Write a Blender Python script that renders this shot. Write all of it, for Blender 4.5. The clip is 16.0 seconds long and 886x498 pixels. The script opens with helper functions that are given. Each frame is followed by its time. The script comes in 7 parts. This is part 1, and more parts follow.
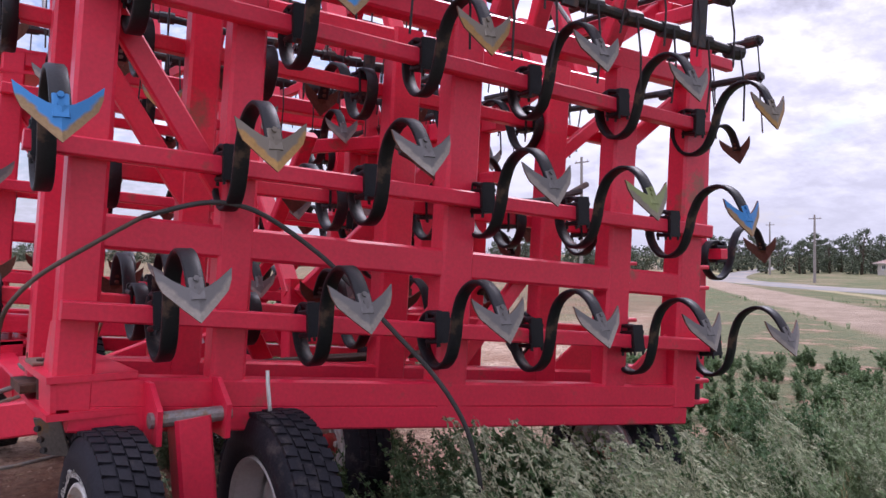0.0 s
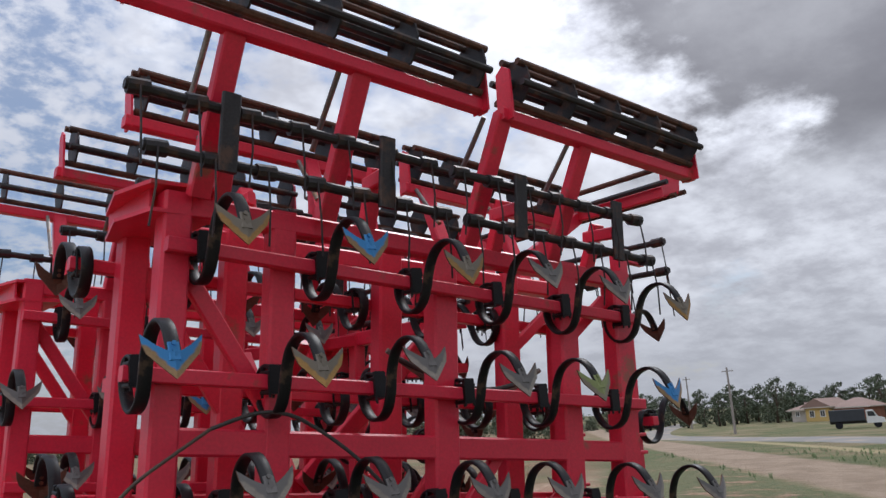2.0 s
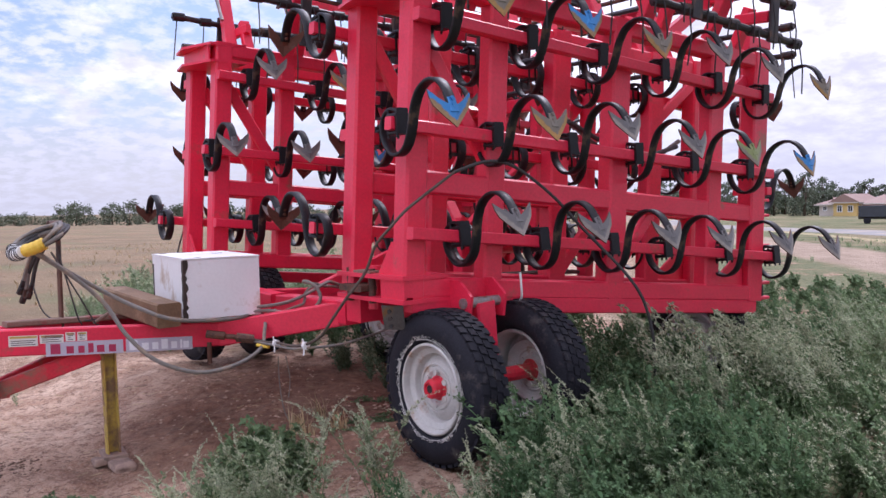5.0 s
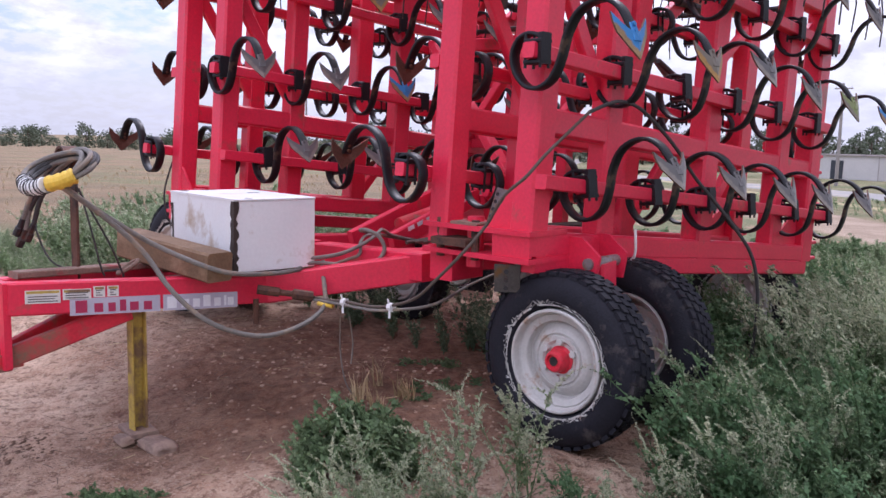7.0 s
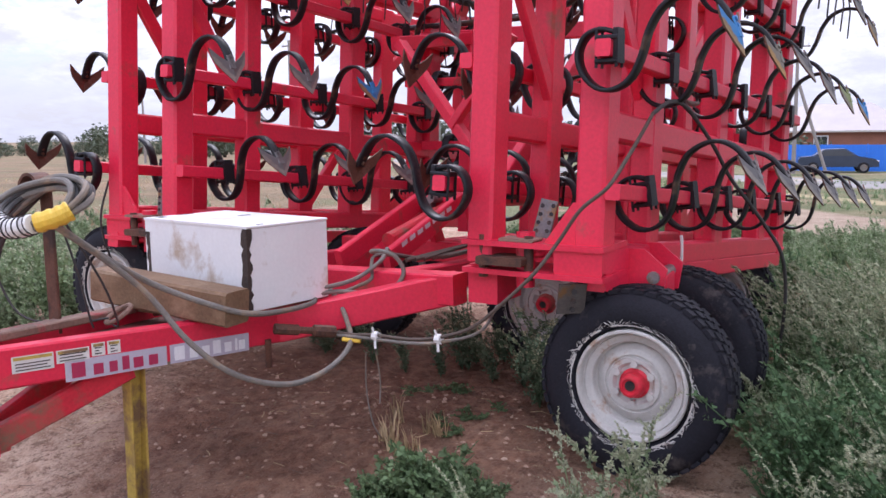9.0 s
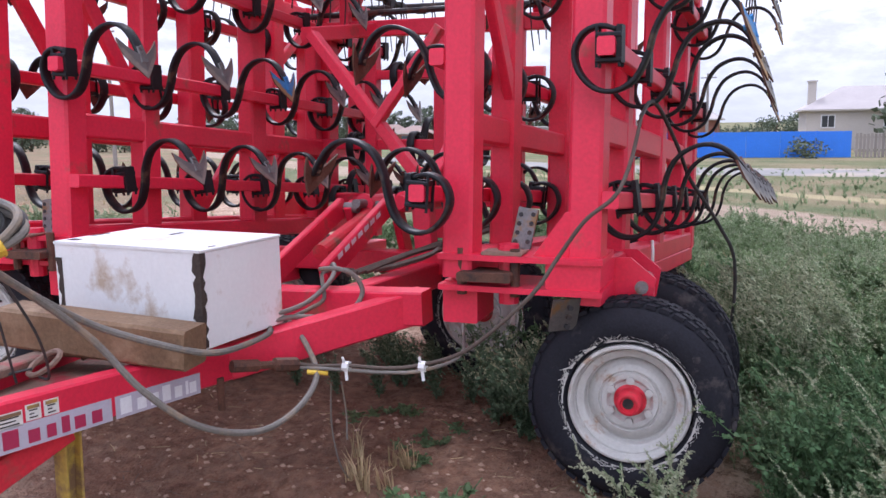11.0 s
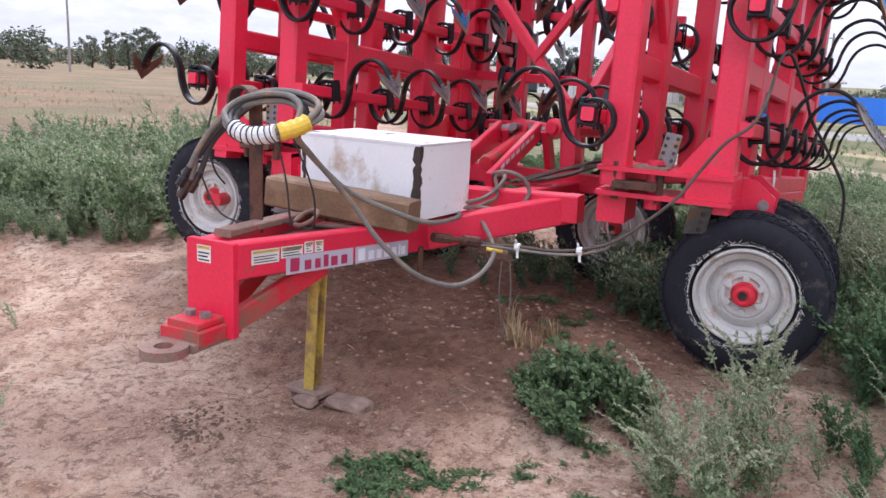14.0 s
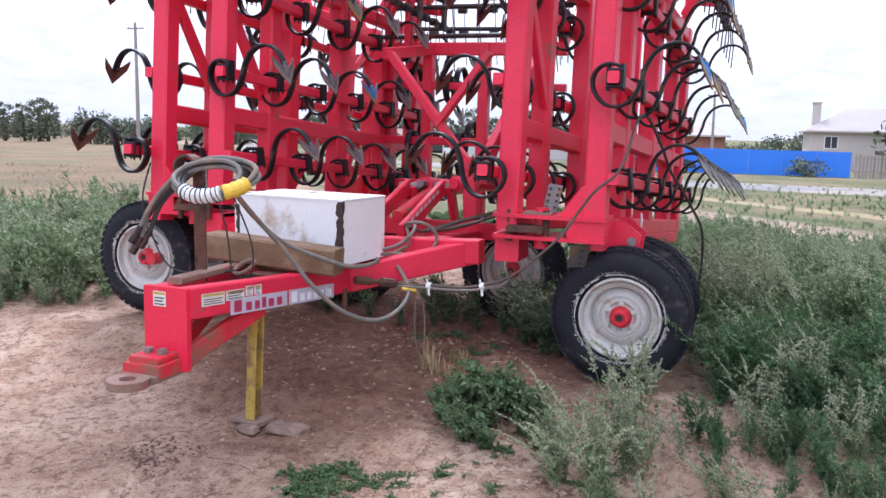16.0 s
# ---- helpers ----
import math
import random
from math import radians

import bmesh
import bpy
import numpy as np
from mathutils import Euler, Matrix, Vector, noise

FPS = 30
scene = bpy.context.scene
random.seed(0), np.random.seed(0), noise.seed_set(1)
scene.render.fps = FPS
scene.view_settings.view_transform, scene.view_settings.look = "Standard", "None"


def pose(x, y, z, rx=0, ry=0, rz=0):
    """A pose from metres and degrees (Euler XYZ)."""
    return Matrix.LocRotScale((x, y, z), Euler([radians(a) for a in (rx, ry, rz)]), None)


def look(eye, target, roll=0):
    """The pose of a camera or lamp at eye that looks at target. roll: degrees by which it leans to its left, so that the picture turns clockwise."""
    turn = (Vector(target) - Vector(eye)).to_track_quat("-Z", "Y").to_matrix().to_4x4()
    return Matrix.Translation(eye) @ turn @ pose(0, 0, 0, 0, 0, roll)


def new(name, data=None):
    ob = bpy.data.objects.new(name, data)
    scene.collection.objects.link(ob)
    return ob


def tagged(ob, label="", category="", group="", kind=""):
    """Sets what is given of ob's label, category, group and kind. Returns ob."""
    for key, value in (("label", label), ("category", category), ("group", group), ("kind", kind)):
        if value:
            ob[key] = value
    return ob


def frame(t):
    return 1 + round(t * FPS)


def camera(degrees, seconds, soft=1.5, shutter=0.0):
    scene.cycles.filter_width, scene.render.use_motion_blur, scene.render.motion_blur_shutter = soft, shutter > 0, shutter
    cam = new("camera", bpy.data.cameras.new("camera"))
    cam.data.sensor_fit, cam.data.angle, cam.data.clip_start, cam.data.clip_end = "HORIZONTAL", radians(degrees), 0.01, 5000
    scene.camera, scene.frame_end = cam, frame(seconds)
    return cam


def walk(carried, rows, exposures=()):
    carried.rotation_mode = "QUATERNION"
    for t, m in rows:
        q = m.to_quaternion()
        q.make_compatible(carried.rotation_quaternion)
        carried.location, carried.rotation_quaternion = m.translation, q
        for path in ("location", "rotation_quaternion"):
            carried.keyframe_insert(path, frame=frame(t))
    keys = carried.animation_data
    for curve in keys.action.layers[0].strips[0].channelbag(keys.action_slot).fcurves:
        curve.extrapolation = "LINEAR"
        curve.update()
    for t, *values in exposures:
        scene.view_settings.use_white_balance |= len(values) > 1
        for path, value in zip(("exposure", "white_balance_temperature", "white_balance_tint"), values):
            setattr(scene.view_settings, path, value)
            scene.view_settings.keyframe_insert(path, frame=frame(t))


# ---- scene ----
cam = camera(56.33, 16.0)
PATH = [
    (0, (-0.654, -3.140, 1.512), (0.501, -1.508, 1.523), 0.33),
    (0.5, (-0.865, -3.230, 1.521), (0.464, -1.738, 1.449), -0.03),
    (1, (-1.161, -3.266, 1.571), (0.237, -1.838, 1.501), 0.14),
    (1.5, (-1.344, -3.532, 1.590), (0.018, -2.077, 1.759), -1.35),
    (2, (-1.525, -3.688, 1.592), (-0.235, -2.217, 2.007), -3.63),
    (2.5, (-1.829, -3.720, 1.703), (-0.535, -2.255, 2.127), -4.01),
    (3, (-1.942, -3.767, 1.566), (-0.669, -2.240, 1.781), -3.75),
    (3.5, (-2.055, -3.796, 1.480), (-0.884, -2.175, 1.501), -3.15),
    (4, (-2.175, -3.929, 1.443), (-0.986, -2.322, 1.402), -2.18),
    (4.2, (-2.310, -3.924, 1.422), (-1.146, -2.300, 1.362), -2.09),
    (6.3, (-3.168, -2.687, 1.500), (-1.701, -1.350, 1.254), 0.63),
    (6.5, (-3.187, -2.556, 1.484), (-1.714, -1.233, 1.206), 0.85),
    (7, (-3.290, -2.236, 1.471), (-1.818, -0.906, 1.218), 1.42),
    (7.5, (-3.430, -1.990, 1.499), (-1.950, -0.674, 1.219), 1.68),
    (8, (-3.573, -1.750, 1.521), (-1.960, -0.622, 1.165), 2.25),
    (8.5, (-3.585, -1.478, 1.526), (-1.900, -0.460, 1.175), 0.57),
    (8.7, (-3.555, -1.345, 1.531), (-1.872, -0.302, 1.248), -0.19),
    (10.8, (-3.412, -0.511, 1.602), (-1.601, 0.272, 1.278), -1.01),
    (11, (-3.442, -0.415, 1.610), (-1.579, 0.250, 1.316), -0.88),
    (11.5, (-3.552, -0.297, 1.619), (-1.658, 0.231, 1.253), -1.15),
    (12, (-3.737, -0.333, 1.600), (-1.878, 0.317, 1.251), -1.59),
    (12.5, (-3.918, -0.248, 1.605), (-2.109, 0.490, 1.176), -2.24),
    (13, (-4.152, -0.061, 1.589), (-2.334, 0.679, 1.201), -1.58),
    (13.5, (-4.314, -0.220, 1.587), (-2.511, 0.517, 1.132), 1.93),
    (14, (-4.495, -0.425, 1.538), (-2.738, 0.428, 1.108), 2.84),
    (14.5, (-4.740, -0.448, 1.560), (-2.968, 0.408, 1.203), 1.42),
    (15, (-4.957, -0.463, 1.504), (-3.158, 0.305, 1.091), 1.80),
    (15.5, (-5.075, -0.575, 1.533), (-3.251, 0.159, 1.166), 2.67),
    (16, (-5.153, -0.688, 1.559), (-3.291, -0.015, 1.280), 1.40),
]
EXPO = [(0.0, -0.22, 5750, 28), (1.1, -0.2, 5750, 27), (1.5, -0.4, 5850, 21), (2.0, -0.88, 5950, 12), (2.5, -1.12, 6000, 7), (3.0, -1.3, 6050, 4), (3.5, -0.72, 6100, 8), (3.9, -0.20, 5850, 24), (4.2, -0.12, 5750, 26), (7.5, -0.03, 5650, 25), (8.7, 0.04, 5700, 23), (10.8, 0.08, 5600, 20), (13.0, 0.04, 5750, 19), (14.5, 0.24, 5750, 19), (15.0, 0.0, 5700, 18), (16.0, 0.24, 5550, 18)]
walk(cam, [(t, look(eye, target, roll)) for t, eye, target, roll in PATH], EXPO)

# ---- light ----
world = bpy.data.worlds.new("sky")
scene.world = world
world.use_nodes = True
wn, wl = world.node_tree.nodes, world.node_tree.links
wn.clear()
w_out = wn.new("ShaderNodeOutputWorld")
w_bg = wn.new("ShaderNodeBackground")
w_sky = wn.new("ShaderNodeTexSky")
w_sky.sky_type, w_sky.sun_disc = "NISHITA", False
SUN_EL, SUN_AZ = radians(48), radians(20)      # height, and the turn from +x towards +y
w_sky.sun_elevation, w_sky.sun_rotation = SUN_EL, radians(90) - SUN_AZ
w_sky.air_density, w_sky.dust_density = 1.0, 1.5
w_bg.inputs["Strength"].default_value = 0.13
w_co = wn.new("ShaderNodeTexCoord")
w_sep = wn.new("ShaderNodeSeparateXYZ")
wl.new(w_co.outputs["Generated"], w_sep.inputs[0])
# clouds lie on a flat layer: direction divided by its height
w_h = wn.new("ShaderNodeMath"); w_h.operation = "MAXIMUM"; w_h.inputs[1].default_value = 0.0
wl.new(w_sep.outputs["Z"], w_h.inputs[0])
w_ha = wn.new("ShaderNodeMath"); w_ha.operation = "ADD"; w_ha.inputs[1].default_value = 0.32
wl.new(w_h.outputs[0], w_ha.inputs[0])
w_div = wn.new("ShaderNodeVectorMath"); w_div.operation = "DIVIDE"
w_cmb = wn.new("ShaderNodeCombineXYZ")
for k in range(3):
    wl.new(w_ha.outputs[0], w_cmb.inputs[k])
wl.new(w_co.outputs["Generated"], w_div.inputs[0]); wl.new(w_cmb.outputs[0], w_div.inputs[1])


def sky_noise(scale, detail, rough, lo, hi, offset=0.0):
    n = wn.new("ShaderNodeTexNoise"); n.inputs["Scale"].default_value = scale
    n.inputs["Detail"].default_value, n.inputs["Roughness"].default_value = detail, rough
    m = wn.new("ShaderNodeMapping"); m.inputs["Location"].default_value = (offset, offset * 0.7, 0)
    wl.new(w_div.outputs[0], m.inputs[0]); wl.new(m.outputs[0], n.inputs["Vector"])
    r = wn.new("ShaderNodeMapRange"); r.interpolation_type = "SMOOTHSTEP"
    r.inputs["From Min"].default_value, r.inputs["From Max"].default_value = lo, hi
    wl.new(n.outputs["Fac"], r.inputs["Value"])
    return r.outputs[0]


def sky_math(op, a, c):
    k = wn.new("ShaderNodeMath"); k.operation = op
    for i, v in enumerate((a, c)):
        if isinstance(v, (int, float)):
            k.inputs[i].default_value = v
        else:
            wl.new(v, k.inputs[i])
    return k.outputs[0]


def sky_step(value, lo, hi, a=0.0, c=1.0):
    r = wn.new("ShaderNodeMapRange"); r.interpolation_type = "SMOOTHSTEP"
    for k, v in (("From Min", lo), ("From Max", hi), ("To Min", a), ("To Max", c)):
        r.inputs[k].default_value = v
    wl.new(value, r.inputs["Value"])
    return r.outputs[0]


def sky_mix(fac, a, c):
    k = wn.new("ShaderNodeMix"); k.data_type = "RGBA"
    wl.new(fac, k.inputs["Factor"])
    for key, v in (("A", a), ("B", c)):
        if isinstance(v, tuple):
            k.inputs[key].default_value = (*v, 1)
        else:
            wl.new(v, k.inputs[key])
    return k.outputs["Result"]


# heavy cloud on the sun's side, small puffs with blue between them on the other
w_side = wn.new("ShaderNodeVectorMath"); w_side.operation = "DOT_PRODUCT"; w_side.inputs[1].default_value = (0.72, -0.69, 0)
wl.new(w_co.outputs["Generated"], w_side.inputs[0])
side_bias = sky_math("MULTIPLY", w_side.outputs["Value"], 0.55)
lumps = sky_noise(2.1, 10, 0.60, 0.0, 1.0, 4.3)
# heavy cloud added out of view towards -x, to brighten faces turned that way
w_west = wn.new("ShaderNodeVectorMath"); w_west.operation = "DOT_PRODUCT"; w_west.inputs[1].default_value = (-0.98, -0.2, 0)
wl.new(w_co.outputs["Generated"], w_west.inputs[0])
west_bias = sky_step(w_west.outputs["Value"], -0.1, 0.5, 0.0, 0.42)
heavy = sky_step(sky_math("ADD", sky_math("ADD", lumps, side_bias), west_bias), 0.36, 0.52)
core = sky_step(sky_math("ADD", lumps, sky_math("MULTIPLY", w_side.outputs["Value"], 1.5)), 0.84, 1.04)
core = sky_math("MULTIPLY", core, sky_step(w_sep.outputs["Z"], 0.20, 0.31))
fluff = sky_noise(7.5, 8, 0.62, 0.30, 0.72, 7.7)
grey = sky_noise(3.4, 8, 0.60, 0.30, 0.72, 9.2)
cells = sky_noise(19.0, 7, 0.58, 0.38, 0.62, 3.1)
veil = sky_noise(2.4, 6, 0.6, 0.35, 0.7, 11.0)
blue_sky = sky_mix(sky_math("MULTIPLY", veil, 0.30), w_sky.outputs[0], (4.6, 4.8, 5.2))
small = sky_mix(sky_math("MULTIPLY", cells, sky_math("ADD", sky_math("MULTIPLY", veil, 0.45), 0.50)), blue_sky, (7.2, 7.2, 7.4))
white_cloud = sky_mix(fluff, (5.8, 5.75, 5.95), (9.6, 9.6, 9.7))
cloud = sky_mix(core, white_cloud, sky_mix(grey, (2.0, 1.95, 2.05), (3.1, 3.05, 3.1)))
clouds = sky_mix(heavy, small, cloud)
# pale haze towards the horizon; the cloud deck brightens towards the zenith
hazy = sky_mix(sky_step(w_sep.outputs["Z"], -0.02, 0.17, 0.88, 0.0), clouds, (5.9, 5.95, 6.15))
gain = sky_math("ADD", sky_math("MULTIPLY", w_h.outputs[0], sky_math("ADD", sky_math("MULTIPLY", w_h.outputs[0], 0.7), 0.8)), 1.0)
w_gain = wn.new("ShaderNodeVectorMath"); w_gain.operation = "SCALE"
w_near = wn.new("ShaderNodeVectorMath"); w_near.operation = "DOT_PRODUCT"
w_near.inputs[1].default_value = (math.cos(SUN_EL) * math.cos(SUN_AZ), math.cos(SUN_EL) * math.sin(SUN_AZ), math.sin(SUN_EL))
wl.new(w_co.outputs["Generated"], w_near.inputs[0])
# thin cloud is brightest round the sun
gain = sky_math("MULTIPLY", gain, sky_step(w_near.outputs["Value"], 0.80, 0.92, 1.0, 1.5))
wl.new(hazy, w_gain.inputs[0]); wl.new(gain, w_gain.inputs["Scale"])
wl.new(w_gain.outputs[0], w_bg.inputs["Color"]); wl.new(w_bg.outputs[0], w_out.inputs[0])
sun_data = bpy.data.lights.new("sun", "SUN")
sun_data.energy, sun_data.angle, sun_data.color = 3.0, radians(11), (1.0, 0.96, 0.9)
sun = new("sun", sun_data)
sun_dir = Vector((math.cos(SUN_EL) * math.cos(SUN_AZ), math.cos(SUN_EL) * math.sin(SUN_AZ), math.sin(SUN_EL)))
sun.matrix_world = look(sun_dir * 50, (0, 0, 0))


# ---- materials ----
def material(name, base, rough=0.6, metal=0.0, vary=0.25, scale=12.0, fine=90.0, bump=0.15, second=None, second_amount=0.0, second_scale=5.0, coord="Object", spread=0.06, rand=0.0, spec=0.5):
    """Base colour with variation at two scales, a second colour in worn or dirty patches, and a fine relief."""
    m = bpy.data.materials.new(name); m.use_nodes = True
    n, l = m.node_tree.nodes, m.node_tree.links
    bsdf = n["Principled BSDF"]
    bsdf.inputs["Roughness"].default_value, bsdf.inputs["Metallic"].default_value = rough, metal
    bsdf.inputs["Specular IOR Level"].default_value = spec
    co = n.new("ShaderNodeTexCoord")
    geo = n.new("ShaderNodeNewGeometry")
    src = geo.outputs["Position"] if coord == "World" else co.outputs["Object"]
    big = n.new("ShaderNodeTexNoise"); big.inputs["Scale"].default_value, big.inputs["Detail"].default_value = scale, 4
    small = n.new("ShaderNodeTexNoise"); small.inputs["Scale"].default_value, small.inputs["Detail"].default_value = fine, 3
    for t in (big, small):
        l.new(src, t.inputs["Vector"])
    add = n.new("ShaderNodeMath"); add.operation = "ADD"
    l.new(big.outputs["Fac"], add.inputs[0]); l.new(small.outputs["Fac"], add.inputs[1])
    value = n.new("ShaderNodeMapRange")
    value.inputs["From Min"].default_value, value.inputs["From Max"].default_value = 0.6, 1.4
    value.inputs["To Min"].default_value, value.inputs["To Max"].default_value = 1 - vary, 1 + vary
    l.new(add.outputs[0], value.inputs["Value"])
    hsv = n.new("ShaderNodeHueSaturation"); hsv.inputs["Color"].default_value = (*base, 1)
    l.new(value.outputs[0], hsv.inputs["Value"])
    if rand:
        info = n.new("ShaderNodeObjectInfo"); rr = n.new("ShaderNodeMapRange")
        rr.inputs["To Min"].default_value, rr.inputs["To Max"].default_value = 1 - rand, 1 + rand
        l.new(info.outputs["Random"], rr.inputs["Value"])
        mul = n.new("ShaderNodeMath"); mul.operation = "MULTIPLY"
        l.new(value.outputs[0], mul.inputs[0]); l.new(rr.outputs[0], mul.inputs[1]); l.new(mul.outputs[0], hsv.inputs["Value"])
    out = hsv.outputs["Color"]
    if second:
        spot = n.new("ShaderNodeTexNoise"); spot.inputs["Scale"].default_value, spot.inputs["Detail"].default_value = second_scale, 7
        spot.inputs["Roughness"].default_value = 0.65
        l.new(src, spot.inputs["Vector"])
        r = n.new("ShaderNodeMapRange")
        r.inputs["From Min"].default_value, r.inputs["From Max"].default_value = 1 - second_amount - spread, 1 - second_amount + spread
        l.new(spot.outputs["Fac"], r.inputs["Value"])
        mix = n.new("ShaderNodeMix"); mix.data_type = "RGBA"; mix.inputs["B"].default_value = (*second, 1)
        l.new(r.outputs[0], mix.inputs["Factor"]); l.new(out, mix.inputs["A"])
        out = mix.outputs["Result"]
    l.new(out, bsdf.inputs["Base Color"])
    bp = n.new("ShaderNodeBump"); bp.inputs["Strength"].default_value, bp.inputs["Distance"].default_value = bump, 0.01
    l.new(add.outputs[0], bp.inputs["Height"]); l.new(bp.outputs[0], bsdf.inputs["Normal"])
    return m


RED = material("red_paint", (0.73, 0.024, 0.065), 0.38, 0, 0.14, 3.0, 60, 0.05, (0.34, 0.10, 0.07), 0.34, 3.0, "World", 0.05)
RED_DIRTY = material("dusty_red_paint", (0.62, 0.02, 0.04), 0.6, 0, 0.2, 5.0, 60, 0.1, (0.22, 0.12, 0.075), 0.41, 4.0, "World", 0.08)
BLACK = material("black_spring_steel", (0.009, 0.009, 0.012), 0.50, 0.0, 0.4, 14, 120, 0.1, (0.08, 0.05, 0.035), 0.36, 9.0, rand=0.3, spec=0.35)
DARK = material("dark_steel", (0.03, 0.028, 0.03), 0.5, 0.3, 0.4, 14, 120, 0.1, (0.09, 0.05, 0.035), 0.42, 8.0)
RUST = material("rusty_steel", (0.12, 0.055, 0.035), 0.75, 0.2, 0.4, 14, 120, 0.2, (0.05, 0.03, 0.025), 0.45, 8.0)
STEEL = material("worn_steel", (0.23, 0.22, 0.215), 0.45, 0.55, 0.3, 10, 90, 0.1, (0.25, 0.14, 0.06), 0.42, 10.0, rand=0.35)
BROWN_STEEL = material("brown_rusted_steel", (0.11, 0.055, 0.035), 0.6, 0.3, 0.4, 10, 90, 0.1, (0.2, 0.13, 0.09), 0.4, 10.0, rand=0.2)
def sweep_material(name, middle, edge):
    """Steel whose paint or patina is ground away along the cutting edges."""
    m = material(name, edge, 0.48, 0.45, 0.25, 10, 90, 0.1, None, 0, 1, rand=0.15)
    n, l = m.node_tree.nodes, m.node_tree.links
    bsdf = n["Principled BSDF"]
    co = n.new("ShaderNodeTexCoord"); sep = n.new("ShaderNodeSeparateXYZ"); l.new(co.outputs["Object"], sep.inputs[0])
    ab = n.new("ShaderNodeMath"); ab.operation = "ABSOLUTE"; l.new(sep.outputs["Y"], ab.inputs[0])
    d = n.new("ShaderNodeMath"); d.operation = "SUBTRACT"; l.new(sep.outputs["Z"], d.inputs[0]); l.new(ab.outputs[0], d.inputs[1])
    nz = n.new("ShaderNodeTexNoise"); nz.inputs["Scale"].default_value, nz.inputs["Detail"].default_value = 28, 4; l.new(co.outputs["Object"], nz.inputs["Vector"])
    k = n.new("ShaderNodeMath"); k.operation = "MULTIPLY_ADD"; k.inputs[1].default_value = 0.045
    l.new(nz.outputs["Fac"], k.inputs[0]); l.new(d.outputs[0], k.inputs[2])
    r = n.new("ShaderNodeMapRange"); r.inputs["From Min"].default_value, r.inputs["From Max"].default_value = -0.018, -0.004
    l.new(k.outputs[0], r.inputs["Value"])
    mix = n.new("ShaderNodeMix"); mix.data_type = "RGBA"; mix.inputs["B"].default_value = (*middle, 1)
    l.new(r.outputs[0], mix.inputs["Factor"]); l.new(bsdf.inputs["Base Color"].links[0].from_socket, mix.inputs["A"])
    l.new(mix.outputs["Result"], bsdf.inputs["Base Color"])
    return m


TYRE = material("tyre_rubber", (0.013, 0.013, 0.019), 0.75, 0, 0.35, 9, 80, 0.25, (0.07, 0.06, 0.058), 0.37, 7.0, spec=0.3)
RIM = material("white_rim_paint", (0.52, 0.505, 0.475), 0.5, 0, 0.12, 8, 60, 0.1, (0.36, 0.22, 0.13), 0.36, 7.0)
WHITE = material("white_board", (0.80, 0.80, 0.80), 0.5, 0, 0.05, 4, 50, 0.04, (0.50, 0.39, 0.29), 0.37, 3.0)
WOOD = material("weathered_wood", (0.20, 0.12, 0.065), 0.8, 0, 0.3, 6, 70, 0.3, (0.30, 0.2, 0.12), 0.45, 4.0)
TORN = material("torn_dark_edge", (0.05, 0.035, 0.028), 0.9, 0, 0.4, 20, 90, 0.4)
DUST = material("dusty_rusted_steel", (0.24, 0.155, 0.115), 0.9, 0, 0.3, 8, 70, 0.3, (0.36, 0.04, 0.05), 0.40, 5.0)
YELLOW = material("yellow_paint", (0.50, 0.36, 0.07), 0.6, 0, 0.2, 8, 70, 0.1, (0.24, 0.15, 0.08), 0.48, 6.0)
HOSE = material("grey_rubber_hose", (0.17, 0.155, 0.135), 0.75, 0, 0.25, 14, 90, 0.2, (0.26, 0.2, 0.14), 0.42, 8.0)
HOSE_BROWN = material("brown_rubber_hose", (0.095, 0.070, 0.055), 0.8, 0, 0.3, 14, 90, 0.2)
HOSE_DARK = material("dark_rubber_hose", (0.045, 0.043, 0.042), 0.7, 0, 0.3, 14, 90, 0.2)
TAPE_WHITE = material("white_wrap", (0.72, 0.72, 0.70), 0.5, 0, 0.1, 14, 90, 0.1)
TAPE_YELLOW = material("yellow_tape", (0.75, 0.50, 0.05), 0.5, 0, 0.1, 14, 90, 0.1)
STONE = material("grey_stone", (0.27, 0.22, 0.18), 0.9, 0, 0.3, 8, 60, 0.5, (0.33, 0.23, 0.16), 0.45, 6.0)
STICKER = material("white_sticker", (0.72, 0.70, 0.66), 0.5, 0, 0.1, 14, 90, 0.02)
SIGN_GREY = material("grey_sign_film", (0.50, 0.47, 0.55), 0.45, 0, 0.08, 14, 90, 0.02)
SIGN_RED = material("dark_red_film", (0.42, 0.03, 0.09), 0.45, 0, 0.08, 14, 90, 0.02)
SIGN_WHITE = material("pale_film", (0.80, 0.80, 0.83), 0.45, 0, 0.08, 14, 90, 0.02)
WALL_PALE = material("pale_render", (0.55, 0.50, 0.45), 0.9, 0, 0.12, 0.5, 9, 0.1, coord="World")
WALL_YELLOW = material("ochre_render", (0.66, 0.47, 0.18), 0.9, 0, 0.12, 0.5, 9, 0.1, coord="World")
BRICK = material("red_brick_wall", (0.30, 0.13, 0.09), 0.9, 0, 0.2, 1.0, 9, 0.1, coord="World")
WALL_GREY = material("white_concrete", (0.56, 0.54, 0.52), 0.9, 0, 0.12, 0.5, 9, 0.1, coord="World")
ROOF = material("grey_roof_sheet", (0.36, 0.32, 0.31), 0.7, 0, 0.12, 0.7, 9, 0.1, coord="World")
ROOF_BROWN = material("brown_roof_tile", (0.26, 0.17, 0.14), 0.8, 0, 0.15, 0.7, 9, 0.1, coord="World")
GLASS = material("window_glass", (0.04, 0.045, 0.05), 0.12, 0, 0.1, 3, 9, 0.0)
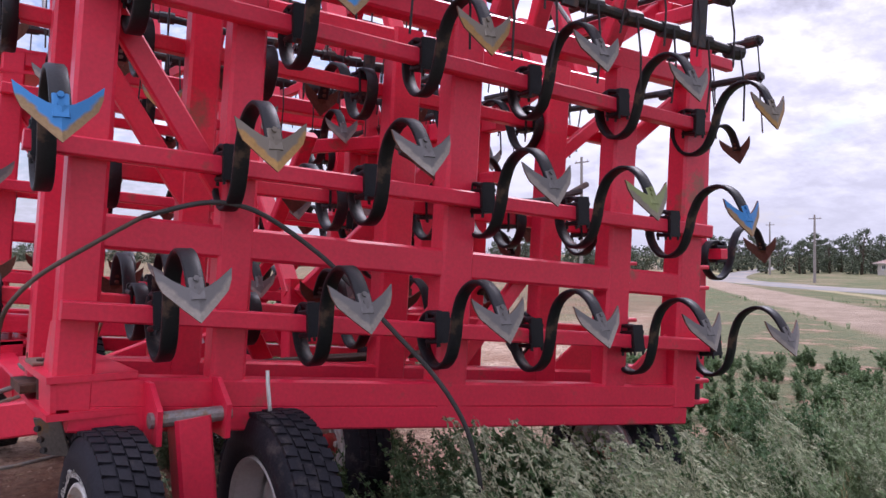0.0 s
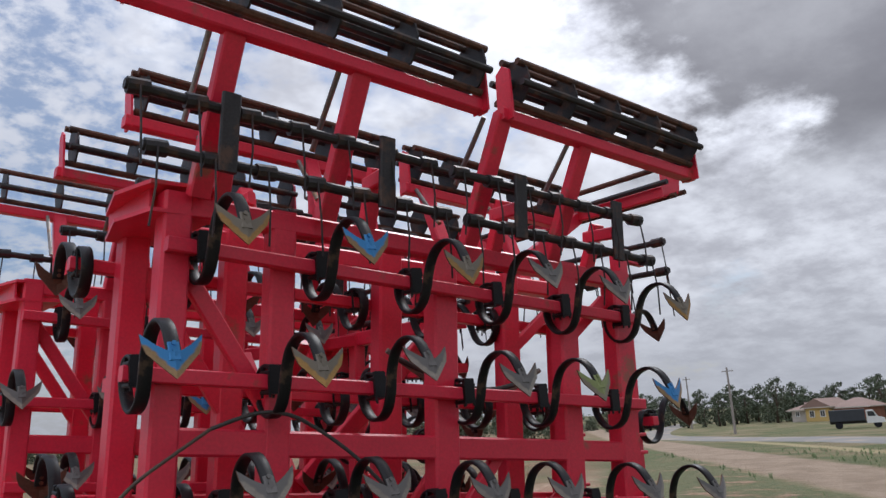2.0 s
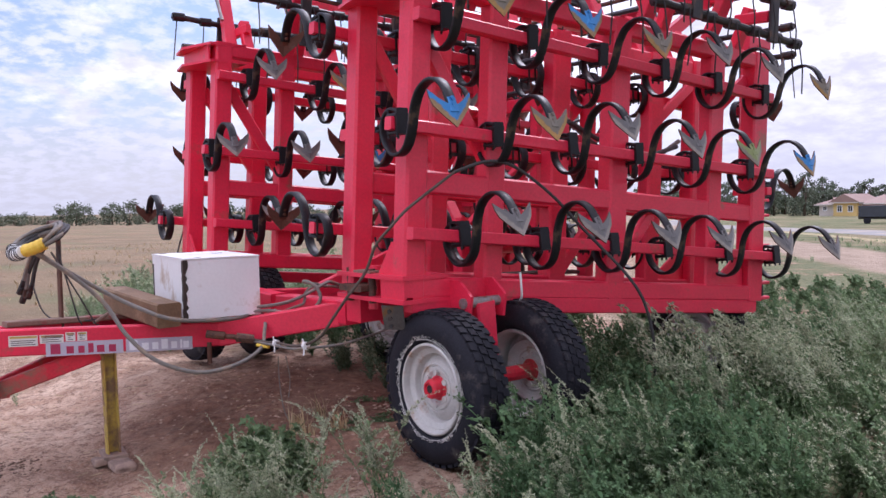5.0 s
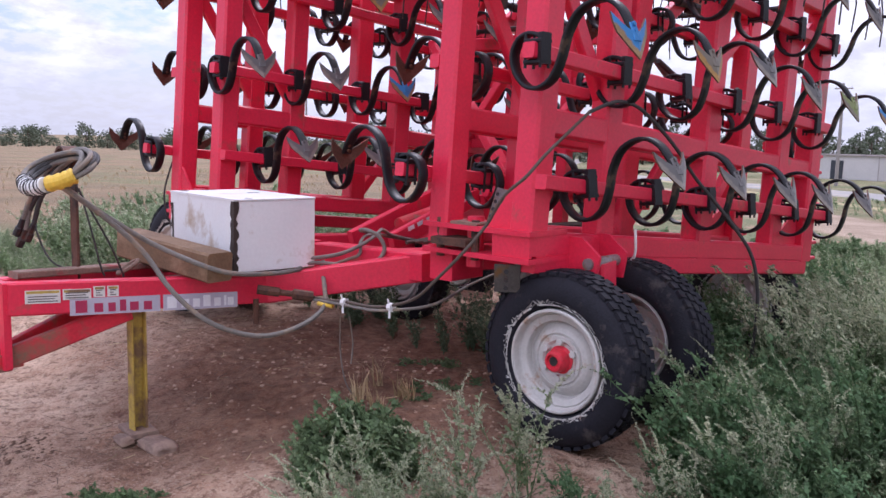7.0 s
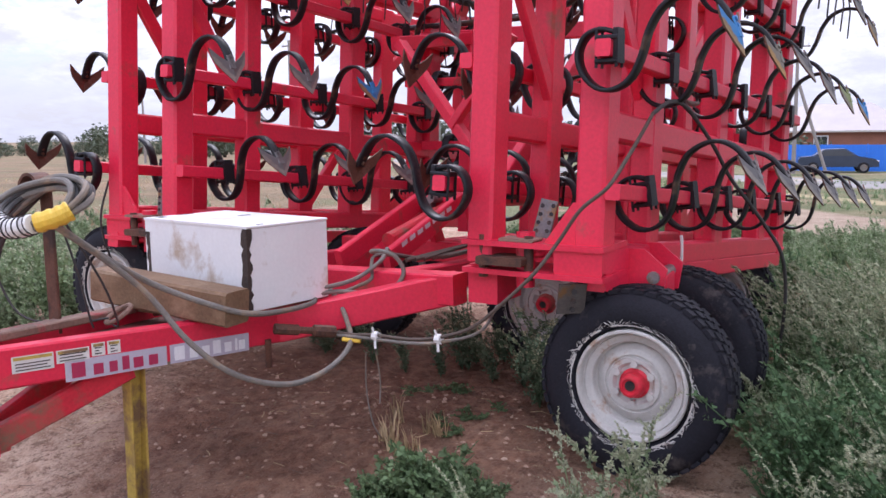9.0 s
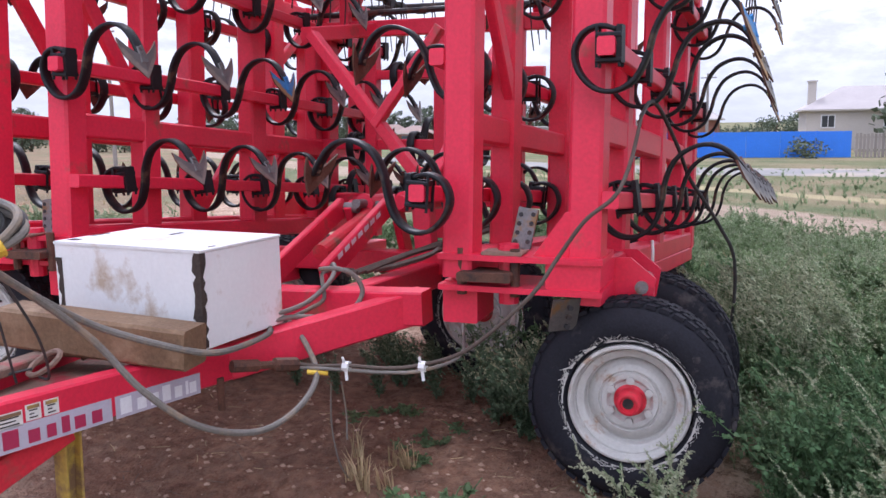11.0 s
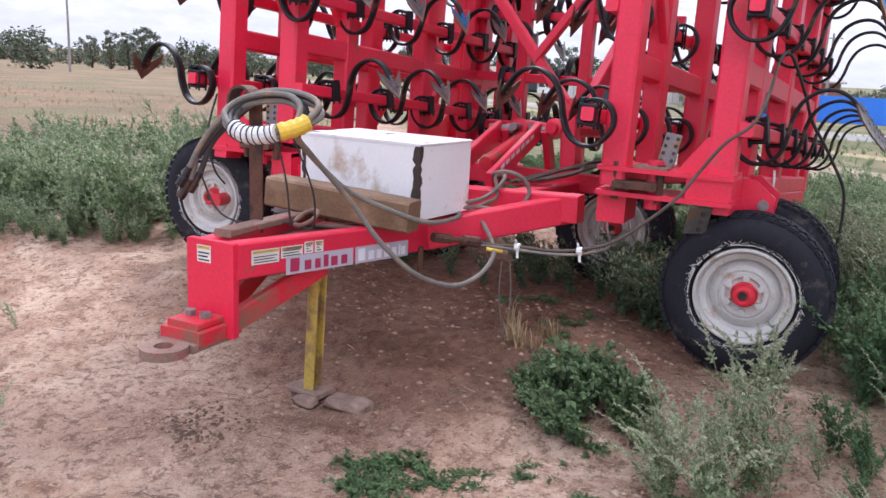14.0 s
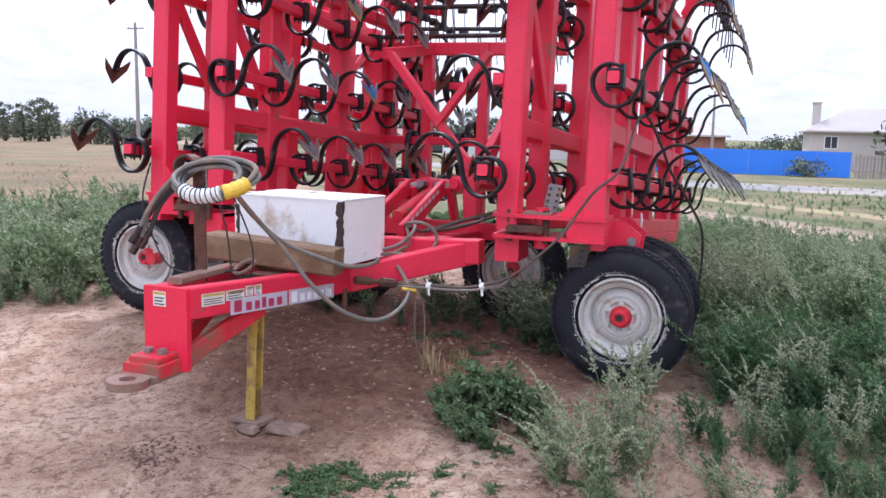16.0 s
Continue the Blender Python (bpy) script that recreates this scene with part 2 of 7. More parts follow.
BLUE_FENCE = material("blue_fence_sheet", (0.045, 0.22, 0.80), 0.5, 0, 0.08, 0.8, 9, 0.05, coord="World")
FENCE_WOOD = material("grey_fence_wood", (0.30, 0.26, 0.23), 0.9, 0, 0.2, 1.0, 20, 0.2, rand=0.2)
POLE = material("weathered_pole", (0.30, 0.27, 0.25), 0.85, 0, 0.2, 3, 30, 0.2)
LEAF_TREE = material("tree_leaves", (0.125, 0.150, 0.100), 0.7, 0, 0.40, 0.25, 3, 0.0, coord="World", spec=0.2)
BARK = material("bark", (0.10, 0.075, 0.055), 0.9, 0, 0.3, 5, 40, 0.4)
def leaf_material(name, base, second, through_light=0.3):
    """Leaves: two greens in patches, a slight difference from leaf to leaf, and light that passes through."""
    m = material(name, base, 0.7, 0, 0.25, 1.6, 20, 0.0, second, 0.47, 2.2, "World", 0.12, spec=0.3)
    n, l = m.node_tree.nodes, m.node_tree.links
    bsdf, out = n["Principled BSDF"], n["Material Output"]
    geo = n.new("ShaderNodeNewGeometry"); r = n.new("ShaderNodeMapRange")
    r.inputs["To Min"].default_value, r.inputs["To Max"].default_value = 0.65, 1.35
    l.new(geo.outputs["Random Per Island"], r.inputs["Value"])
    hsv = n.new("ShaderNodeHueSaturation"); l.new(r.outputs[0], hsv.inputs["Value"])
    l.new(bsdf.inputs["Base Color"].links[0].from_socket, hsv.inputs["Color"]); l.new(hsv.outputs[0], bsdf.inputs["Base Color"])
    tr = n.new("ShaderNodeBsdfTranslucent"); l.new(hsv.outputs[0], tr.inputs["Color"])
    mx = n.new("ShaderNodeMixShader"); mx.inputs[0].default_value = through_light
    l.new(bsdf.outputs[0], mx.inputs[1]); l.new(tr.outputs[0], mx.inputs[2]); l.new(mx.outputs[0], out.inputs[0])
    return m


LEAF = leaf_material("weed_leaves", (0.090, 0.172, 0.072), (0.145, 0.225, 0.108), 0.36)
LEAF_LIGHT = leaf_material("light_weed_leaves", (0.20, 0.28, 0.135), (0.26, 0.32, 0.18), 0.36)
LEAF_MID = leaf_material("green_weed_leaves", (0.125, 0.195, 0.085), (0.17, 0.235, 0.115), 0.36)
LEAF_DARK = leaf_material("dark_weed_leaves", (0.11, 0.17, 0.095), (0.155, 0.21, 0.12))
LEAF_SPIKE = leaf_material("seeding_weed_heads", (0.44, 0.46, 0.31), (0.34, 0.38, 0.24), 0.36)
LEAF_PALE = leaf_material("pale_weed_leaves", (0.46, 0.46, 0.30), (0.35, 0.38, 0.22), 0.36)
STRAW = leaf_material("dry_grass_blades", (0.46, 0.35, 0.20), (0.36, 0.28, 0.16), 0.2)
TRUCK_DARK = material("dark_truck_tilt", (0.04, 0.045, 0.055), 0.7, 0, 0.2, 2, 20, 0.1)
TRUCK_WHITE = material("white_truck_paint", (0.75, 0.75, 0.75), 0.35, 0, 0.05, 2, 20, 0.0)
CAR_GREY = material("dark_car_paint", (0.05, 0.065, 0.10), 0.25, 0.3, 0.1, 2, 20, 0.0)


# ---- helpers of this scene ----
def mesh_of(bm, mat, smooth=False, name="mesh"):
    me = bpy.data.meshes.new(name)
    bmesh.ops.recalc_face_normals(bm, faces=bm.faces)
    if smooth:
        for f in bm.faces:
            f.smooth = True
    bm.to_mesh(me); bm.free()
    me.materials.append(mat)
    return me


def part(name, bm, mat, parent=None, label="", smooth=False):
    """Links a bmesh, or a mesh that is shared, as one mesh object under a thing or a part."""
    me = bm if isinstance(bm, bpy.types.Mesh) else mesh_of(bm, mat, smooth, name)
    ob = new(name, me)
    if parent:
        ob.parent = parent
    if label:
        ob["label"] = label
    return ob


def thing(name, label, category, group="", kind="", at=(0, 0, 0)):
    ob = new(name); ob.empty_display_size = 0.2; ob.location = at
    return tagged(ob, label, category, group, kind)


def beam(bm, p, q, w, h, up=(0, 0, 1), ch=0.008):
    """A bar with chamfered edges from p to q; h along up, w across."""
    p, q = Vector(p), Vector(q)
    d = (q - p).normalized(); up = Vector(up)
    side = d.cross(up).normalized(); top = side.cross(d).normalized()
    ch = min(ch, w * 0.3, h * 0.3)
    a, b = w / 2, h / 2
    ring = [(-a + ch, -b), (a - ch, -b), (a, -b + ch), (a, b - ch), (a - ch, b), (-a + ch, b), (-a, b - ch), (-a, -b + ch)]
    rows = [[bm.verts.new(e + side * u + top * v) for u, v in ring] for e in (p, q)]
    for k in range(8):
        bm.faces.new((rows[0][k], rows[0][(k + 1) % 8], rows[1][(k + 1) % 8], rows[1][k]))
    bm.faces.new(rows[0][::-1]); bm.faces.new(rows[1])
    return bm


def box(bm, lo, hi, ch=0.006):
    lo, hi = Vector(lo), Vector(hi)
    mid = (lo + hi) / 2
    return beam(bm, (lo.x, mid.y, mid.z), (hi.x, mid.y, mid.z), hi.y - lo.y, hi.z - lo.z, (0, 0, 1), ch)


def plate(bm, outline, normal, thick):
    """A flat plate from its outline, with thickness along normal."""
    nrm = Vector(normal).normalized() * thick
    a = [bm.verts.new(Vector(p)) for p in outline]
    b = [bm.verts.new(Vector(p) + nrm) for p in outline]
    bm.faces.new(a); bm.faces.new(b[::-1])
    for k in range(len(a)):
        bm.faces.new((a[k], a[(k + 1) % len(a)], b[(k + 1) % len(a)], b[k]))
    return bm


def smooth_line(pts, steps=6):
    """A line that runs smoothly through the points."""
    pts = [Vector(p) for p in pts]
    out = []
    for k in range(len(pts) - 1):
        p0, p1, p2, p3 = pts[max(k - 1, 0)], pts[k], pts[k + 1], pts[min(k + 2, len(pts) - 1)]
        for s in range(steps):
            t = s / steps
            out.append(0.5 * ((2 * p1) + (p2 - p0) * t + (2 * p0 - 5 * p1 + 4 * p2 - p3) * t * t + (3 * p1 - p0 - 3 * p2 + p3) * t ** 3))
    out.append(pts[-1])
    return out


def tube(bm, pts, r, n=8, caps=True):
    """A round tube along a line; r may be a list."""
    pts = [Vector(p) for p in pts]
    rs = r if isinstance(r, (list, tuple)) else [r] * len(pts)
    rows, side = [], None
    for k, p in enumerate(pts):
        d = (pts[min(k + 1, len(pts) - 1)] - pts[max(k - 1, 0)]).normalized()
        if side is None:
            side = d.orthogonal().normalized()
        side = (side - d * side.dot(d)).normalized()
        up = d.cross(side)
        rows.append([bm.verts.new(p + (side * math.cos(a) + up * math.sin(a)) * rs[k]) for a in (2 * math.pi * i / n for i in range(n))])
    for a, b in zip(rows, rows[1:]):
        for k in range(n):
            bm.faces.new((a[k], a[(k + 1) % n], b[(k + 1) % n], b[k]))
    if caps:
        bm.faces.new(rows[0][::-1]); bm.faces.new(rows[-1])
    return bm


def lathe(bm, profile, n=32, axis="x"):
    """A turned body: profile of (along, radius), closed round."""
    rows = []
    for u, r in profile:
        row = []
        for i in range(n):
            a = 2 * math.pi * i / n
            c, s = math.cos(a) * r, math.sin(a) * r
            row.append(bm.verts.new({"x": (u, c, s), "y": (c, u, s), "z": (c, s, u)}[axis]))
        rows.append(row)
    for a, b in zip(rows, rows[1:]):
        for k in range(n):
            bm.faces.new((a[k], a[(k + 1) % n], b[(k + 1) % n], b[k]))
    return bm


def nb():
    return bmesh.new()


# ---- ground ----
def ground_height(x, y):
    near = math.exp(-((x / 12) ** 2 + (y / 12) ** 2))
    dip = -0.15 * min(1, max(0, (-0.2 - x) / 1.0)) + 0.06 * min(1, max(0, (y - 2.2) / 1.5)) * min(1, max(0, (x + 1.0) / 0.8))
    bumps = 0.035 * noise.noise((x * 0.9, y * 0.9, 0.3)) + 0.020 * noise.noise((x * 3.1, y * 3.1, 1.7)) + 0.016 * noise.noise((x * 8, y * 8, 4.2)) - 0.016 * max(0, noise.noise((x * 4.6, y * 4.6, 9.1)) - 0.12) * 2 + 0.005 * noise.noise((x * 19, y * 19, 2.2))
    return dip * near + bumps * (0.35 + 0.65 * near) - 0.01 - 0.015 * min(64, max(0, x - 6))


def ground_material():
    m = bpy.data.materials.new("ground"); m.use_nodes = True
    n, l = m.node_tree.nodes, m.node_tree.links
    bsdf = n["Principled BSDF"]; bsdf.inputs["Roughness"].default_value = 0.95
    bsdf.inputs["Specular IOR Level"].default_value = 0.15
    geo = n.new("ShaderNodeNewGeometry"); pos = geo.outputs["Position"]

    def tex(scale, detail=5, rough=0.55):
        t = n.new("ShaderNodeTexNoise"); t.inputs["Scale"].default_value, t.inputs["Detail"].default_value, t.inputs["Roughness"].default_value = scale, detail, rough
        l.new(pos, t.inputs["Vector"]); return t.outputs["Fac"]

    def ramp(value, lo, hi, a=0.0, b=1.0):
        r = n.new("ShaderNodeMapRange"); r.interpolation_type = "SMOOTHSTEP"
        for k, v in (("From Min", lo), ("From Max", hi), ("To Min", a), ("To Max", b)):
            r.inputs[k].default_value = v
        l.new(value, r.inputs["Value"]); return r.outputs[0]

    def math2(op, a, b):
        k = n.new("ShaderNodeMath"); k.operation = op
        for i, v in enumerate((a, b)):
            if isinstance(v, (int, float)):
                k.inputs[i].default_value = v
            else:
                l.new(v, k.inputs[i])
        return k.outputs[0]

    def mix(fac, a, b):
        k = n.new("ShaderNodeMix"); k.data_type = "RGBA"
        if isinstance(fac, float):
            k.inputs["Factor"].default_value = fac
        else:
            l.new(fac, k.inputs["Factor"])
        for key, v in (("A", a), ("B", b)):
            if isinstance(v, tuple):
                k.inputs[key].default_value = (*v, 1)
            else:
                l.new(v, k.inputs[key])
        return k.outputs["Result"]

    def along(nx, ny, c):
        d = n.new("ShaderNodeVectorMath"); d.operation = "DOT_PRODUCT"; d.inputs[1].default_value = (nx, ny, 0)
        l.new(pos, d.inputs[0]); return math2("ADD", d.outputs["Value"], -c)

    wob = math2("MULTIPLY", math2("ADD", tex(0.35), -0.5), 3.0)
    dirt = mix(ramp(tex(0.9, 7, 0.6), 0.36, 0.64), (0.45, 0.295, 0.205), (0.63, 0.465, 0.34))
    dirt = mix(ramp(tex(1.7, 8, 0.68), 0.47, 0.62, 0, 0.7), dirt, (0.37, 0.205, 0.130))
    dirt = mix(ramp(tex(4.5, 8, 0.74), 0.48, 0.62, 0, 0.75), dirt, (0.29, 0.172, 0.115))
    dirt = mix(ramp(tex(15, 7, 0.75), 0.51, 0.60, 0, 0.8), dirt, (0.18, 0.105, 0.072))
    dirt = mix(ramp(tex(34, 5, 0.7), 0.54, 0.62, 0, 0.55), dirt, (0.22, 0.135, 0.095))
    dirt = mix(ramp(tex(70, 3, 0.6), 0.55, 0.66, 0, 0.65), dirt, (0.60, 0.47, 0.365))
    # machine's shade painted into the soil beneath the frame, with reddish soil and litter
    soil_shade = n.new("ShaderNodeVectorMath"); soil_shade.operation = "DISTANCE"; soil_shade.inputs[1].default_value = (0.50, 1.65, 0.0)
    l.new(pos, soil_shade.inputs[0])
    shade_amount = ramp(math2("ADD", soil_shade.outputs["Value"], math2("MULTIPLY", tex(1.3, 7, 0.7), 1.8)), 2.0, 3.1, 0.8, 0)
    dirt = mix(shade_amount, dirt, mix(ramp(tex(12, 7, 0.7), 0.42, 0.62), (0.125, 0.060, 0.038), (0.215, 0.110, 0.068)))
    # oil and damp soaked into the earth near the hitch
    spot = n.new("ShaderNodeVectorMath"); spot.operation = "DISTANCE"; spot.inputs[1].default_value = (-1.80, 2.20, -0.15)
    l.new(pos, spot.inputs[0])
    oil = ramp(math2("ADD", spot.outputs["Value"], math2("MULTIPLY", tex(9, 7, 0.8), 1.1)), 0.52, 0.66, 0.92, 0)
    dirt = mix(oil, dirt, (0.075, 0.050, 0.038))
    straw = mix(ramp(tex(0.25, 6), 0.35, 0.65), (0.27, 0.195, 0.12), (0.19, 0.145, 0.09))
    straw = mix(ramp(tex(0.13, 6), 0.50, 0.64, 0, 0.8), straw, (0.19, 0.185, 0.095))
    straw = mix(ramp(tex(0.6, 7, 0.7), 0.52, 0.66, 0, 0.6), straw, (0.30, 0.175, 0.11))
    green = mix(ramp(tex(0.5, 7, 0.65), 0.35, 0.65), (0.115, 0.135, 0.062), (0.185, 0.175, 0.09))
    green = mix(ramp(tex(0.17, 6), 0.46, 0.60, 0, 0.75), green, (0.26, 0.205, 0.125))
    pale = mix(ramp(tex(1.2, 5), 0.35, 0.65), (0.40, 0.305, 0.225), (0.31, 0.235, 0.17))
    # field beyond the weeds on one side, rough grass on the other
    field = ramp(math2("ADD", along(-0.35, 0.94, 6.0), wob), -0.8, 1.2)
    grass = ramp(math2("ADD", along(0.67, -0.74, 9.6), math2("MULTIPLY", wob, 0.5)), -0.5, 0.7)
    col = mix(grass, mix(field, dirt, straw), green)
    # a strip of dry grass, and the earth track that leads away to the far houses
    dry = math2("ABSOLUTE", math2("ADD", along(0.67, -0.74, 13.8), math2("MULTIPLY", wob, 0.3)), 0)
    col = mix(ramp(dry, 0.3, 0.7, 0.8, 0), col, (0.42, 0.35, 0.20))
    track = math2("ABSOLUTE", math2("ADD", along(0.67, -0.74, 8.7), math2("MULTIPLY", wob, 0.25)), 0)
    col = mix(ramp(track, 1.3, 1.9, 1, 0), col, pale)
    weedy = math2("MULTIPLY", math2("MULTIPLY", ramp(tex(0.9, 8, 0.68), 0.35, 0.47), ramp(along(0.6, -0.8, 0.6), -0.4, 0.8)), ramp(math2("ADD", along(0.67, -0.74, 7.2), math2("MULTIPLY", wob, 0.25)), -0.4, 0.2, 1, 0))
    col = mix(math2("MULTIPLY", weedy, 0.88), col, mix(ramp(tex(9, 6, 0.7), 0.4, 0.6), (0.085, 0.125, 0.055), (0.17, 0.18, 0.09)))
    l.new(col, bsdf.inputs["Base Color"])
    bp = n.new("ShaderNodeBump"); bp.inputs["Strength"].default_value, bp.inputs["Distance"].default_value = 1.0, 0.08
    l.new(math2("ADD", math2("ADD", tex(11, 9, 0.66), math2("MULTIPLY", tex(60, 3), 0.22)), math2("MULTIPLY", tex(3.2, 4), 1.2)), bp.inputs["Height"]); l.new(bp.outputs[0], bsdf.inputs["Normal"])
    return m


def spread_line(step, grow, reach):
    out, x, s = [0.0], 0.0, step
    while x < reach:
        x += s; out.append(x)
        if x > 7:
            s *= grow
    return [-v for v in out[:0:-1]] + out


bm = nb()
xs = spread_line(0.06, 1.20, 2500)
grid = [[bm.verts.new((x, y + 1, ground_height(x, y + 1))) for y in xs] for x in xs]
for i in range(len(xs) - 1):
    for j in range(len(xs) - 1):
        bm.faces.new((grid[i][j], grid[i + 1][j], grid[i + 1][j + 1], grid[i][j + 1]))
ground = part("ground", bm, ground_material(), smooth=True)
tagged(ground, "dry reddish earth with stubble field and rough grass", "ground", kind="structure")

# ---- the folded cultivator ----
machine = thing("field_cultivator", "red folded field cultivator with black spring tines, parked on its wheels", "cultivator")
MID = 1.87          # the machine's middle line
LEAN = 0.06         # how far the posts lean back per metre


def line(x0, z0, x1, z1):
    return lambda x: z0 + (z1 - z0) * (x - x0) / (x1 - x0)


# the whole machine stands nose up and slightly turned: beams fall towards the rear, posts lean back
ROW = {1: line(0.05, 1.293, 3.31, 0.998), 2: line(-0.15, 1.903, 2.97, 1.672), 3: line(0.15, 2.507, 3.17, 2.25)}
BOTTOM, MIDDLE, TOP = line(0.89, 0.915, 3.1, 0.718), line(0.21, 1.578, 2.28, 1.408), line(0.485, 2.703, 3.2, 2.53)
YAW = -0.064
OUTER_X = {1: (0.253, 0.865, 1.485, 2.02, 2.70, 3.31), 2: (-0.16, 0.51, 1.12, 1.728, 2.313, 2.968), 3: (0.153, 0.793, 1.397, 2.003, 2.586, 3.166)}
OUTER_TILT = {1: (-8, -7, -6, -6, -7, -6.5), 2: (0, 0, -6.5, -1.5, -1.5, 0), 3: (3, 2, 3.5, -2.5, -0.5, 3)}


def tine_mesh():
    """A spring tine: a flat bar bent into a ring round its beam and an arch outwards. x outwards, z up."""
    pts = smooth_line([(0.035, 0, 0.066), (-0.03, 0, 0.085), (-0.10, 0, 0.06), (-0.135, 0, -0.01), (-0.115, 0, -0.09), (-0.05, 0, -0.155), (0.03, 0, -0.165), (0.105, 0, -0.12), (0.15, 0, -0.03), (0.175, 0, 0.06), (0.225, 0, 0.145), (0.30, 0, 0.19), (0.38, 0, 0.195), (0.45, 0, 0.155), (0.50, 0, 0.08), (0.52, 0, 0.03)], 3)
    bm = nb()
    w, th, rows = 0.031, 0.0095, []
    for k, p in enumerate(pts):
        d = (pts[min(k + 1, len(pts) - 1)] - pts[max(k - 1, 0)]).normalized()
        nn = Vector((-d.z, 0, d.x))
        rows.append([bm.verts.new(p + nn * a * th + Vector((0, b * w, 0))) for a, b in ((-1, -0.85), (-1, 0.85), (-0.5, 1), (0.5, 1), (1, 0.85), (1, -0.85), (0.5, -1), (-0.5, -1))])
    for a, b in zip(rows, rows[1:]):
        for k in range(8):
            bm.faces.new((a[k], a[(k + 1) % 8], b[(k + 1) % 8], b[k]))
    bm.faces.new(rows[0]); bm.faces.new(rows[-1][::-1])
    return mesh_of(bm, BLACK, True, "spring_tine")


SWEEP_BACK = material("earth_brown_sweep_back", (0.13, 0.065, 0.045), 0.8, 0.1, 0.3, 14, 90, 0.2, (0.20, 0.13, 0.10), 0.42, 8.0)


def sweep_mesh(mat):
    """An arrow-shaped sweep with two wings, folded along its middle. The tip points down."""
    bm = nb()
    for s in (-1, 1):
        out = [(0.0, -0.066), (0.055, -0.014), (0.108, 0.040), (0.124, 0.080), (0.130, 0.122), (0.077, 0.080), (0.037, 0.056), (0.0, 0.045)]
        top, low = [], []
        for y, z in out:
            x = 0.553 - (z + 0.055) * 0.22 - y * 0.22
            top.append(bm.verts.new((x + 0.004, s * y, z))); low.append(bm.verts.new((x - 0.005, s * y, z)))
        bm.faces.new(top if s > 0 else top[::-1]); bm.faces.new(low[::-1] if s > 0 else low).material_index = 1
        for k in range(len(out)):
            j = (k + 1) % len(out)
            bm.faces.new((top[k], top[j], low[j], low[k])).material_index = 1
    beam(bm, (0.505, 0, 0.085), (0.537, 0, 0.01), 0.05, 0.016, (1, 0, 0.3), 0.004)
    for z in (0.075, 0.045):
        tube(bm, [(0.49, 0, z), (0.532 - (z - 0.045) * 0.3, 0, z + 0.01)], 0.011, 6)
    me = mesh_of(bm, mat, False, "sweep")
    me.materials.append(SWEEP_BACK)
    return me


def clamp_mesh():
    """The clamp that holds a tine on its beam: plates above and below, and two bolts."""
    bm = nb()
    box(bm, (-0.045, -0.042, 0.036), (0.055, 0.042, 0.058))
    box(bm, (-0.045, -0.042, -0.058), (0.055, 0.042, -0.037))
    box(bm, (0.034, -0.036, -0.05), (0.056, 0.036, 0.085))
    for x in (-0.042, 0.047):
        for y in (-0.03, 0.03):
            tube(bm, [(x, y, -0.075), (x, y, 0.082)], 0.007, 6)
    return mesh_of(bm, BLACK, False, "clamp")


TINE, CLAMP = tine_mesh(), clamp_mesh()
SWEEPS = {"grey": sweep_mesh(sweep_material("worn_grey_sweep", (0.155, 0.148, 0.145), (0.25, 0.225, 0.195))), "blue": sweep_mesh(sweep_material("blue_sweep", (0.055, 0.235, 0.52), (0.30, 0.20, 0.10))),
          "ochre": sweep_mesh(sweep_material("ochre_sweep", (0.20, 0.175, 0.14), (0.36, 0.21, 0.07))), "green": sweep_mesh(sweep_material("greenish_sweep", (0.25, 0.29, 0.12), (0.24, 0.21, 0.16))), "brown": sweep_mesh(BROWN_STEEL)}
SWEEP_LABEL = {"grey": "worn grey steel sweep", "blue": "sweep with worn blue paint", "ochre": "sweep with ochre worn edges", "green": "greenish worn sweep", "brown": "rusty brown sweep"}


def add_tine(x, y, z, out, colour, tilt=0.0, slope=-3.6):
    m = Matrix.Translation((x, y, z)) @ Matrix(((0, -out, 0, 0), (out, 0, 0, 0), (0, 0, 1, 0), (0, 0, 0, 1))) @ pose(0, 0, 0, -slope * out * 0 + random.uniform(-1, 1), tilt, 0)
    t = part("spring_tine", TINE, None, machine); t.matrix_basis = m
    part("sweep", SWEEPS[colour], None, t, SWEEP_LABEL[colour])
    part("clamp", CLAMP, None, t)


def single(name, mat, make, label="", parent=None):
    bm = nb(); make(bm)
    return part(name, bm, mat, parent or machine, label)


